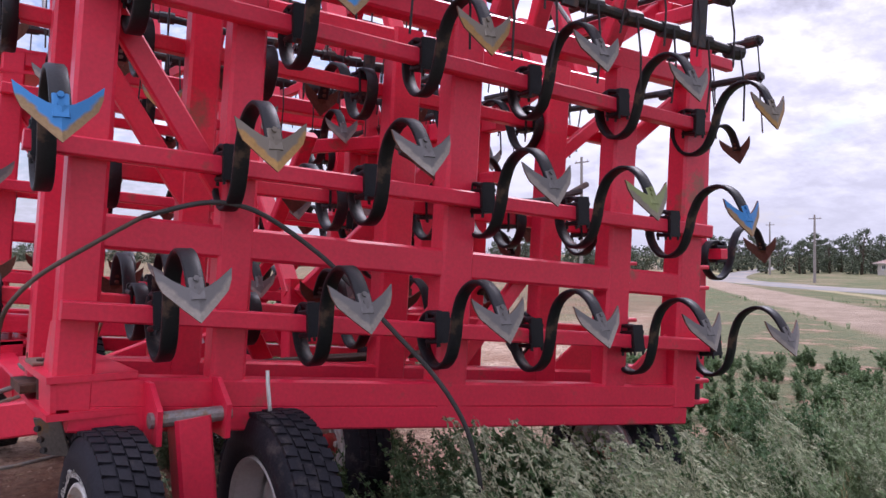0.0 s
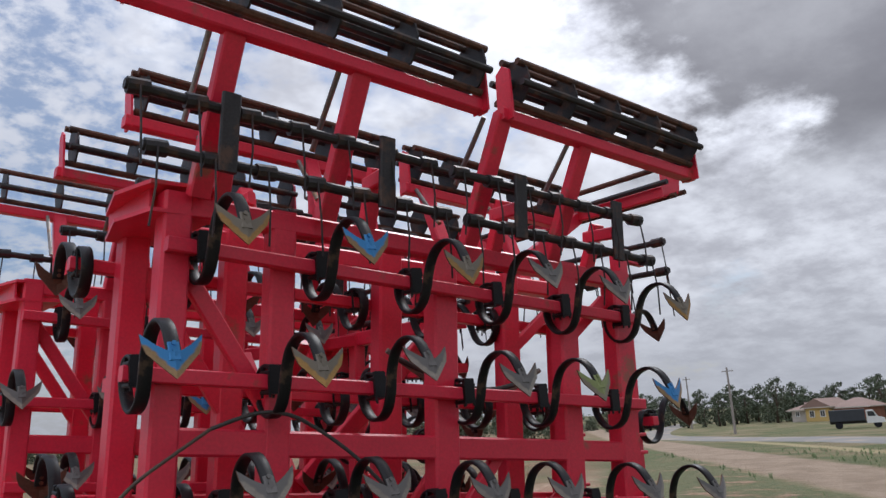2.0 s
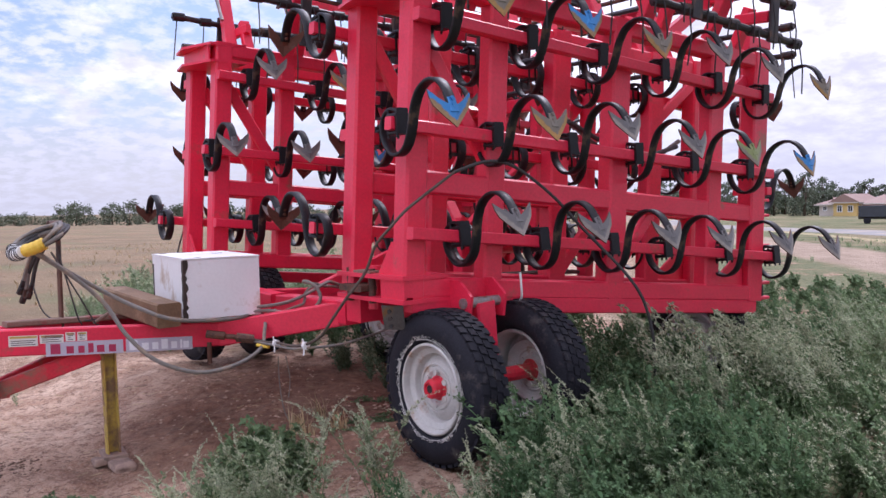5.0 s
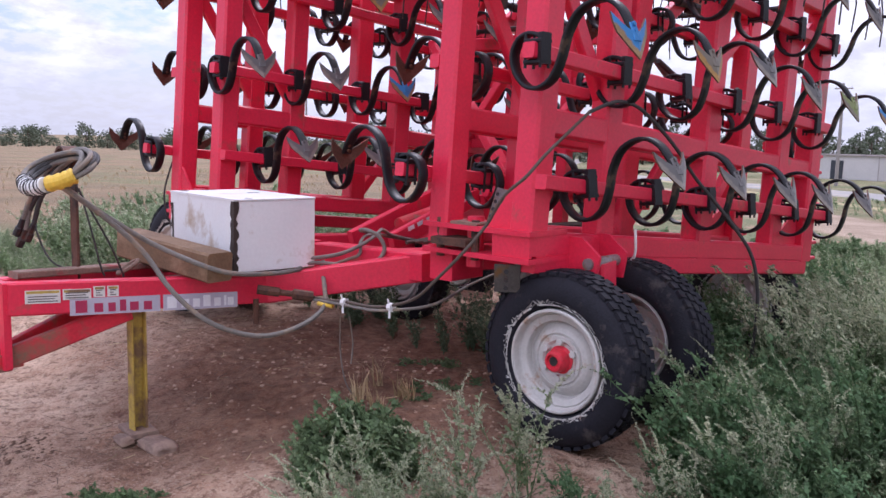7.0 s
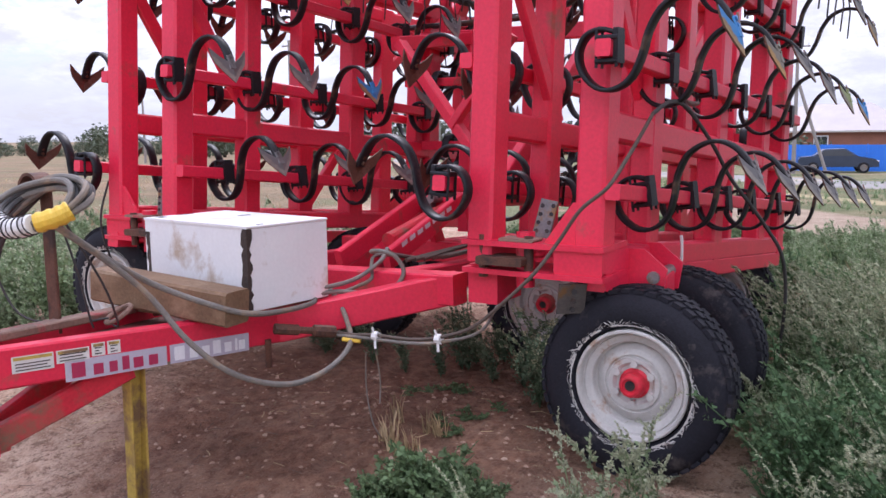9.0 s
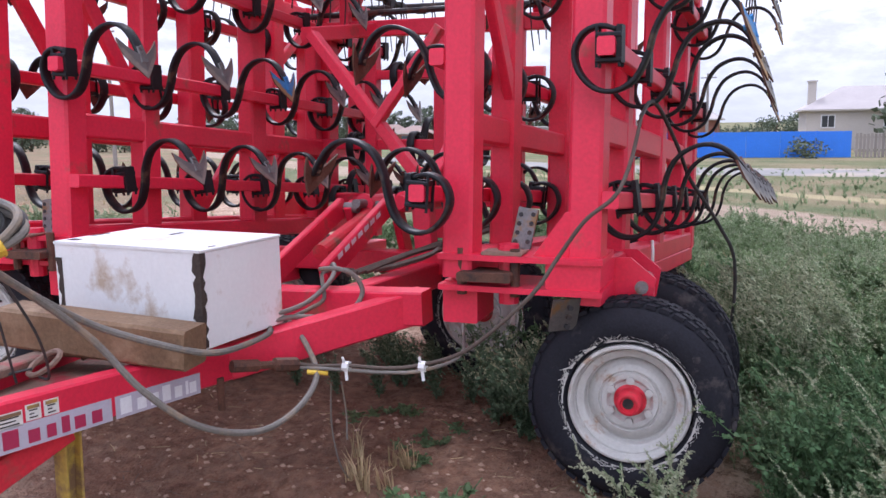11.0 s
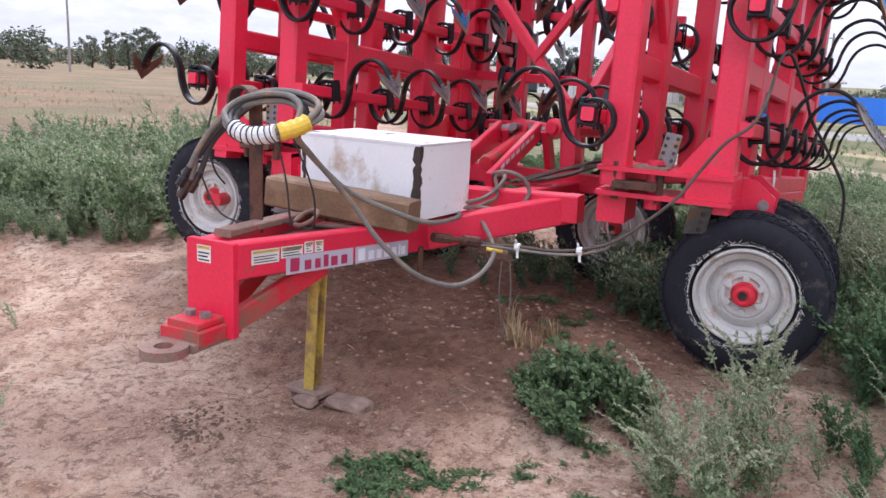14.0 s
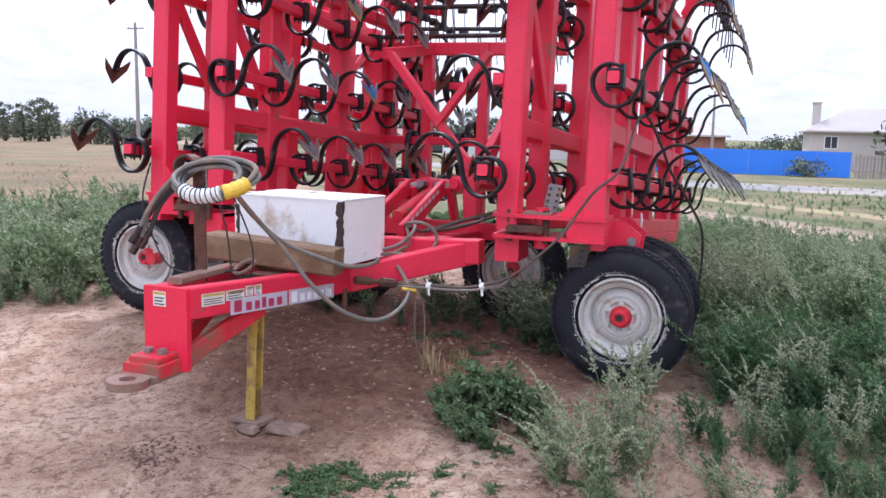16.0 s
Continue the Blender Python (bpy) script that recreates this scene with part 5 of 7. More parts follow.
# rear frame of the middle section, its tines pointing backwards
single("rear_post", RED, lambda b: beam(b, (4.02, 0.50, 0.60), (4.10, 0.50, 2.95), 0.10, 0.12, (1, 0, 0)))
for y, z in ((0.57, 2.25), (0.36, 1.52)):
    single("tine_beam", RED, lambda b: box(b, (4.03, y - 0.08, z - 0.035), (4.10, 0.62, z + 0.035)))
    t = part("spring_tine", TINE, None, machine); t.matrix_basis = Matrix.Translation((4.09, y, z))
    part("sweep", SWEEPS["brown"], None, t, SWEEP_LABEL["brown"]); part("clamp", CLAMP, None, t)
for x, y, z in ((4.43, 0.25, 3.0), (4.40, 0.22, 2.74)):
    bar = single("harrow_bar", DARK, lambda b: tube(b, [(x, y, z), (x - 0.02, 3.3, z + 0.05)], 0.026, 10))
    for k in range(8):
        single("coil", DARK, lambda b: tube(b, [(x, y + 0.02 + 0.38 * k, z), (x, y + 0.12 + 0.38 * k, z)], 0.040, 10), parent=bar)
        single("wire_tine", DARK, lambda b: tube(b, [(x + 0.04, y + 0.06 + 0.38 * k, z), (x + 0.07, y + 0.06 + 0.38 * k, z - 0.2), (x + 0.06, y + 0.04 + 0.38 * k, z - 0.38)], 0.0055, 5), parent=bar)
single("harrow_arm", RED, lambda b: beam(b, (4.09, 0.50, 2.88), (4.42, 0.50, 2.86), 0.06, 0.08))
# roller of the middle frame, across the machine at the rear
ROLL_X, ROLL_Z = 4.3, 3.46
rear_frame = single("roller_frame", RED, lambda b: beam(b, (ROLL_X - 0.05, 0.05, ROLL_Z - 0.10), (ROLL_X - 0.05, 3.7, ROLL_Z - 0.10), 0.10, 0.10))
for y in (0.03, 3.72):
    single("end_plate", RED, lambda b: plate(b, [(ROLL_X - 0.14, y, ROLL_Z - 0.16), (ROLL_X + 0.10, y, ROLL_Z - 0.10), (ROLL_X + 0.13, y, ROLL_Z + 0.05), (ROLL_X + 0.02, y, ROLL_Z + 0.12), (ROLL_X - 0.14, y, ROLL_Z + 0.05)], (0, 1 if y < 1 else -1, 0), 0.014), parent=rear_frame)
rear_cage = single("cage_roller", DARK, lambda b: tube(b, [(ROLL_X, 0.06, ROLL_Z), (ROLL_X, 3.7, ROLL_Z)], 0.028, 8))
for k in range(6):
    a = 2 * math.pi * k / 6 + 0.3
    single("roller_tube", RUST if k % 3 else DARK, lambda b: tube(b, [(ROLL_X + 0.145 * math.cos(a), -0.02, ROLL_Z + 0.145 * math.sin(a)), (ROLL_X + 0.145 * math.cos(a), 3.76, ROLL_Z + 0.145 * math.sin(a))], 0.023, 8), parent=rear_cage)
for y in (1.0, 2.75):
    single("roller_arm", RED, lambda b: beam(b, (2.68, y, 2.40), (ROLL_X - 0.05, y, ROLL_Z - 0.10), 0.08, 0.11))


# ---- far things ----
def far_z(x, y):
    return ground_height(x, y)


def ridge_house(name, label, lo, hi, eave, ridge, wall, roof, along="y", windows=(), chimney=None):
    """A one-storey house with a ridged roof. lo, hi: plan corners; windows: (face, from, to, z0, z1)."""
    h = thing(name, label, "house")
    z0 = far_z((lo[0] + hi[0]) / 2, (lo[1] + hi[1]) / 2) - 0.1
    part("wall", box(nb(), (lo[0], lo[1], z0), (hi[0], hi[1], eave), 0.01), wall, h)
    o = 0.5
    x0, y0, x1, y1 = lo[0] - o, lo[1] - o, hi[0] + o, hi[1] + o
    bm = nb()
    if along == "y":
        xm, c = (x0 + x1) / 2, (x1 - x0) * 0.35
        a = [bm.verts.new(p) for p in ((x0, y0, eave), (x1, y0, eave), (x1, y1, eave), (x0, y1, eave), (xm, y0 + c, ridge), (xm, y1 - c, ridge))]
        faces = ((0, 1, 4), (1, 2, 5, 4), (2, 3, 5), (3, 0, 4, 5), (3, 2, 1, 0))
    else:
        ym = (y0 + y1) / 2
        a = [bm.verts.new(p) for p in ((x0, y0, eave), (x1, y0, eave), (x1, y1, eave), (x0, y1, eave), (x0, ym, ridge), (x1, ym, ridge))]
        faces = ((0, 1, 5, 4), (2, 3, 4, 5), (3, 0, 4), (1, 2, 5), (3, 2, 1, 0))
    for f in faces:
        bm.faces.new([a[k] for k in f])
    r = part("roof", bm, roof, h)
    part("fascia", box(nb(), (x0, y0, eave - 0.14), (x1, y1, eave - 0.01), 0.01), WALL_PALE, h)
    for u0, u1, w0, w1 in windows:
        w = part("window", box(nb(), (lo[0] - 0.06, u0, w0), (lo[0] + 0.02, u1, w1), 0.01), TRUCK_WHITE, h)
        part("pane", box(nb(), (lo[0] - 0.075, u0 + 0.1, w0 + 0.1), (lo[0] - 0.055, u1 - 0.1, w1 - 0.1), 0.005), GLASS, w)
        part("glazing_bar", box(nb(), (lo[0] - 0.085, (u0 + u1) / 2 - 0.03, w0 + 0.08), (lo[0] - 0.07, (u0 + u1) / 2 + 0.03, w1 - 0.08), 0.005), TRUCK_WHITE, w)
    if chimney:
        x, y = chimney
        part("chimney", box(nb(), (x - 0.35, y - 0.35, eave), (x + 0.35, y + 0.35, ridge + 0.4), 0.02), WALL_PALE, r)
        part("chimney_cap", box(nb(), (x - 0.45, y - 0.45, ridge + 0.4), (x + 0.45, y + 0.45, ridge + 0.52), 0.02), WALL_PALE, r)
    return h


ridge_house("house", "pale single-storey house with a grey hipped roof, behind the blue fence", (78, -24), (88, -6.0), 2.55, 4.7, WALL_PALE, ROOF, "y", ((-8.4, -7.2, 0.9, 2.1), (-13.5, -12.2, 0.9, 2.1), (-17, -15.8, 0.9, 2.1)), (81, -6.6))
ridge_house("house", "brick house with a wide pale hipped roof, behind the blue fence", (76, 1.5), (87, 14.5), 1.9, 4.4, BRICK, ROOF, "y", ((12, 13.2, 0.4, 1.5), (8, 9.2, 0.4, 1.5)))
ridge_house("house", "small ochre house with a brown gabled roof, far across the road", (106, 46.2), (112, 49.3), 0.85, 1.95, WALL_YELLOW, ROOF_BROWN, "x", ((46.7, 47.4, -0.45, 0.45), (48.1, 48.8, -0.45, 0.45), (47.5, 48.0, 0.95, 1.35)))
ridge_house("house", "pale annex of the ochre house with a brown hipped roof", (107, 49.5), (112, 51.7), 0.6, 1.5, WALL_PALE, ROOF_BROWN, "y", ((50.6, 51.2, -0.3, 0.4),))
ridge_house("house", "dark-walled house part with a brown roof", (107, 41.8), (112, 46.0), 0.65, 1.75, BRICK, ROOF_BROWN, "y")
barn = thing("warehouse", "low white concrete warehouse with a flat roof", "building")
part("wall", box(nb(), (80, 13, -1.2), (90, 28.2, 1.25), 0.02), WALL_GREY, barn)
part("roof", box(nb(), (79.8, 12.8, 1.25), (90.2, 28.4, 1.4), 0.02), ROOF, barn)
part("door", box(nb(), (79.93, 22.5, -1.1), (80.02, 23.6, 0.8), 0.02), TRUCK_DARK, barn)
for y in (16.2, 19.4, 26.4):
    part("joint", box(nb(), (79.96, y, -1.1), (80.01, y + 0.06, 1.2), 0.01), ROOF, barn)

fence = thing("metal_fence", "bright blue sheet-metal fence on posts", "fence", kind="")
y = 9.4
while y > -6.0:
    z = far_z(54, y)
    pnl = part("panel", box(nb(), (53.98, y - 2.0, z + 0.02), (54.02, y - 0.02, z + 1.66), 0.006), BLUE_FENCE, fence)
    for k in range(6):
        part("rib", box(nb(), (53.955, y - 0.25 - 0.3 * k, z + 0.03), (53.98, y - 0.18 - 0.3 * k, z + 1.65), 0.006), BLUE_FENCE, pnl)
    part("post", box(nb(), (53.94, y - 0.05, z - 0.1), (54.06, y + 0.05, z + 1.70), 0.006), BLUE_FENCE, fence)
    y -= 2.06
picket = thing("picket_fence", "weathered grey wooden board fence", "fence")
for k in range(56):
    y = -7.25 - 0.21 * k
    z = far_z(54, y) + random.uniform(-0.06, 0.06)
    part("board", box(nb(), (53.98, y - 0.15, z), (54.01, y, z + 1.48), 0.004), FENCE_WOOD, picket)
for zz in (0.35, 1.2):
    part("rail", box(nb(), (54.02, -19.0, far_z(54, -14) + zz), (54.08, -7.2, far_z(54, -14) + zz + 0.1), 0.004), FENCE_WOOD, picket)


def pole(x, y, h, label, arm=False, brace=False):
    z = far_z(x, y) - 0.2
    p = thing("utility_pole", label, "pole", "poles along the road", at=(x, y, z))
    part("mast", tube(nb(), [(0, 0, 0), (0.03, 0.02, h * 0.5), (0.02, 0.05, h)], [0.13, 0.11, 0.08], 10), POLE, p)
    part("crossarm", beam(nb(), (0, -0.6, h - 0.35), (0, 0.6, h - 0.35), 0.08, 0.08), POLE, p)
    for s in (-0.5, 0.5):
        part("insulator", tube(nb(), [(0, s, h - 0.31), (0, s, h - 0.17)], [0.035, 0.025], 8), TRUCK_WHITE, p)
    if arm:
        part("lamp_arm", tube(nb(), [(0, 0, h - 0.1), (0, 0.5, h + 0.12), (0, 1.2, h + 0.2)], 0.03, 8), POLE, p)
        part("lamp_head", box(nb(), (-0.12, 1.1, h + 0.14), (0.12, 1.6, h + 0.26), 0.03), WALL_GREY, p)
    if brace:
        part("brace", tube(nb(), [(0.0, -1.8, 0), (0.02, 0.0, h * 0.72)], 0.09, 8), POLE, p)
    return p


pole(70.5, 38.8, 6.4, "pale concrete pole by the road", False)
pole(57.5, 16.2, 7.2, "grey street pole with a lamp arm", True)
pole(47, 6.4, 7.6, "weathered pole with a slanting brace", False, True)
pole(52, 67.5, 8.2, "weathered pole standing in the stubble field")
pole(66, 2.0, 6.5, "grey pole behind the fence", False)
pole(37, 34.8, 8.4, "weathered pole with a crossarm, far in the field")
pole(96, 60, 7, "pale pole among the far trees")

def road_strip(points, width):
    """A raised strip that follows the ground along a line of (x, y)."""
    bm = nb(); rows = []
    for x, y in smooth_line([(x, y, 0) for x, y in points], 14) and [(p.x, p.y) for p in smooth_line([(x, y, 0) for x, y in points], 14)]:
        rows.append([bm.verts.new((x + u * width, y, ground_height(x + u * width, y) + h)) for u, h in ((-0.55, -0.02), (-0.5, 0.04), (0, 0.07), (0.5, 0.04), (0.55, -0.02))])
    for a, c in zip(rows, rows[1:]):
        for k in range(4):
            bm.faces.new((a[k], a[k + 1], c[k + 1], c[k]))
    return bm


road = new("road", mesh_of(road_strip([(24, -160), (29, -60), (31.5, -5), (36, 5), (42.7, 13.2), (49.5, 21.5), (58, 34), (82, 56), (160, 100)], 6.0), material("pale_road", (0.21, 0.2, 0.19), 0.9, 0, 0.15, 0.4, 9, 0.1, (0.34, 0.28, 0.22), 0.45, 0.3, "World")))
tagged(road, "pale dusty gravel road", "road", kind="structure")


def car(x, y, turn):
    z = far_z(x, y)
    c = thing("car", "dark grey saloon car parked on the road", "car", at=(x, y, z)); c.rotation_euler = (0, 0, turn)
    prof = [(-2.15, 0.35), (-2.18, 0.75), (-2.05, 0.92), (-1.35, 0.98), (-0.75, 1.38), (0.35, 1.42), (1.05, 0.98), (1.95, 0.82), (2.15, 0.62), (2.15, 0.35)]
    bm = nb()
    rows = [[bm.verts.new((px, s * (0.85 - 0.12 * max(0, pz - 0.95)), pz)) for px, pz in prof] for s in (-1, 1)]
    bm.faces.new(rows[0]); bm.faces.new(rows[1][::-1])
    for k in range(len(prof)):
        j = (k + 1) % len(prof)
        bm.faces.new((rows[0][k], rows[0][j], rows[1][j], rows[1][k]))
    part("body", bm, CAR_GREY, c)
    for s in (-1, 1):
        part("window", plate(nb(), [(-1.2, s * 0.845, 1.0), (0.85, s * 0.845, 1.0), (0.3, s * 0.81, 1.34), (-0.7, s * 0.81, 1.32)], (0, s, 0.1), 0.012), GLASS, c)
        for px in (-1.35, 1.35):
            w = part("wheel", lathe(nb(), [(-0.1, 0.0), (-0.1, 0.28), (-0.06, 0.32), (0.06, 0.32), (0.1, 0.28), (0.1, 0.0)], 18, "y"), TYRE, c); w.location = (px, s * 0.8, 0.32)
            part("rim", lathe(nb(), [(-0.105, 0.0), (-0.105, 0.2), (0.105, 0.2), (0.105, 0.0)], 14, "y"), STEEL, w)
        part("headlight", box(nb(), (2.08, s * 0.62 - 0.16, 0.62), (2.16, s * 0.62 + 0.16, 0.74), 0.01), SIGN_WHITE, c)
    return c


car(51, 4.6, radians(-78))


def truck(x, y, turn):
    z = far_z(x, y)
    t = thing("truck", "small white truck with a dark covered load bed", "truck", at=(x, y, z)); t.rotation_euler = (0, 0, turn)
    part("load_bed", box(nb(), (-3.4, -1.05, 0.9), (0.6, 1.05, 2.3), 0.03), TRUCK_DARK, t)
    part("chassis", box(nb(), (-3.4, -0.5, 0.6), (2.2, 0.5, 0.9), 0.03), DARK, t)
    bm = nb()
    prof = [(0.75, 0.6), (0.75, 2.15), (1.5, 2.15), (2.0, 1.35), (2.7, 1.15), (2.75, 0.6)]
    rows = [[bm.verts.new((px, s * 0.95, pz)) for px, pz in prof] for s in (-1, 1)]
    bm.faces.new(rows[0]); bm.faces.new(rows[1][::-1])
    for k in range(len(prof)):
        j = (k + 1) % len(prof); bm.faces.new((rows[0][k], rows[0][j], rows[1][j], rows[1][k]))
    part("cab", bm, TRUCK_WHITE, t)
    part("windscreen", plate(nb(), [(1.53, -0.85, 2.1), (1.53, 0.85, 2.1), (1.99, 0.85, 1.4), (1.99, -0.85, 1.4)], (0.85, 0, 0.5), 0.012), GLASS, t)
    for s in (-1, 1):
        part("window", plate(nb(), [(0.9, s * 0.952, 1.4), (1.8, s * 0.952, 1.4), (1.5, s * 0.952, 2.0), (0.9, s * 0.952, 2.0)], (0, s, 0), 0.01), GLASS, t)
        for px in (-2.4, 1.9):
            w = part("wheel", lathe(nb(), [(-0.14, 0.0), (-0.14, 0.38), (-0.1, 0.43), (0.1, 0.43), (0.14, 0.38), (0.14, 0.0)], 18, "y"), TYRE, t); w.location = (px, s * 0.8, 0.43)
    return t


truck(75, 29.2, radians(-66)).scale = (0.72, 0.72, 0.72)


# ---- trees ----
def crown_mesh(seed, height, width, count, size, lobes):
    """Many small leaf clumps gathered in uneven lobes, with gaps between them."""
    rnd = np.random.default_rng(seed)
    cs = []
    for k in range(lobes):
        f = (k + 0.6) / lobes
        r = width * (0.35 + 0.65 * math.sin(math.pi * min(0.95, 0.12 + 0.8 * f))) * 0.5
        a = k * 2.4 + rnd.uniform(-0.5, 0.5)
        cs.append((r * 0.75 * math.cos(a), r * 0.75 * math.sin(a), height * (0.06 + 0.86 * f), width * rnd.uniform(0.16, 0.30)))
    verts, faces = [], []
    for _ in range(count):
        cx, cy, cz, cr = cs[rnd.integers(len(cs))]
        d = rnd.normal(size=3); d /= np.linalg.norm(d); d *= cr * rnd.uniform(0.3, 1.25); d[2] *= 0.85
        p = np.array((cx, cy, cz)) + d
        u = rnd.normal(size=3); u /= np.linalg.norm(u); v = np.cross(u, rnd.normal(size=3)); v /= np.linalg.norm(v)
        s = size * rnd.uniform(0.5, 1.2); b = len(verts)
        verts += [p - u * s, p + v * s * 0.6, p + u * s, p - v * s * 0.6]
        faces.append((b, b + 1, b + 2, b + 3))
    me = bpy.data.meshes.new("crown"); me.from_pydata([tuple(q) for q in verts], [], faces); me.materials.append(LEAF_TREE)
    return me


def trunk_mesh(seed, height, width):
    rnd = random.Random(seed); bm = nb()
    tube(bm, [(0, 0, -0.2), (0.04 * height * rnd.uniform(-1, 1), 0, height * 0.35), (0.05 * height * rnd.uniform(-1, 1), 0.03 * height, height * 0.75)], [0.035 * height, 0.026 * height, 0.01 * height], 8)
    for k in range(5):
        a, z = 2.4 * k, height * (0.25 + 0.1 * k)
        tube(bm, [(0, 0, z), (0.2 * width * math.cos(a), 0.2 * width * math.sin(a), z + 0.1 * height), (0.38 * width * math.cos(a), 0.38 * width * math.sin(a), z + 0.2 * height)], [0.014 * height, 0.009 * height, 0.004 * height], 5)
    return mesh_of(bm, BARK, True, "trunk")


KINDS = []
for k, (h, w, c, s, lo) in enumerate(((6.4, 3.4, 900, 0.24, 11), (7.4, 3.0, 900, 0.24, 12), (5.2, 4.6, 1000, 0.26, 11), (4.0, 5.0, 900, 0.26, 10), (8.0, 3.8, 1000, 0.25, 13), (2.6, 3.8, 600, 0.22, 8))):
    KINDS.append((trunk_mesh(k, h, w), crown_mesh(k + 40, h, w, c, s, lo)))


def tree(x, y, kind, scale=1.0, label="leafy tree in the far tree line", category="tree", group="far tree line"):
    t = thing("tree", label, category, group, at=(x, y, far_z(x, y)))
    t.rotation_euler = (0, 0, random.uniform(0, 6.28)); t.scale = (scale * random.uniform(0.9, 1.2),) * 2 + (scale * random.uniform(0.85, 1.15),)
    part("trunk", KINDS[kind][0], None, t); part("crown", KINDS[kind][1], None, t)


for k in range(80):
    az = radians(9 + 29 * (k + random.uniform(-0.4, 0.4)) / 80); d = random.uniform(118, 150)
    tree(d * math.cos(az), d * math.sin(az), random.choice((0, 1, 1, 4, 0, 2)), random.uniform(0.55, 0.85))
for k in range(90):
    az = radians(38 + 54 * (k + random.uniform(-0.4, 0.4)) / 90); d = random.uniform(135, 175)
    tree(d * math.cos(az), d * math.sin(az), random.choice((2, 3, 3, 5, 2, 5, 0 if az < radians(54) else 5)), random.uniform(0.5, 0.85))
for az, d, kd, sc in ((49.3, 120, 1, 1.1), (48.2, 122, 4, 1.0), (47.4, 121, 1, 1.15), (46.8, 123, 0, 1.2), (50.4, 125, 1, 0.9), (44.5, 110, 3, 1.2), (43.6, 108, 2, 0.9), (42.6, 110, 3, 1.1), (41.5, 105, 3, 1.0), (40.5, 108, 2, 1.0)):
    tree(d * math.cos(radians(az)), d * math.sin(radians(az)), kd, sc * 0.72)
for k in range(46):
    az = radians(-24 + 34 * (k + random.uniform(-0.4, 0.4)) / 46); d = random.uniform(100, 130)
    tree(d * math.cos(az), d * math.sin(az), random.choice((3, 5, 5, 2)), random.uniform(0.5, 0.8), "leafy tree behind the far houses", "tree", "trees behind the houses")
tree(57, 79.5, 2, 0.85, "broad leafy tree standing alone in the field")
for x, y, sc in ((52.6, -4.3, 0.55), (71, -15.5, 1.7), (72, -19.5, 1.9), (70, 9, 1.0), (72, 12, 1.1)):
    tree(x, y, 5 if sc < 1.3 else 3, sc * 0.9, "dense green bush by the fence", "bush", "bushes by the fence")

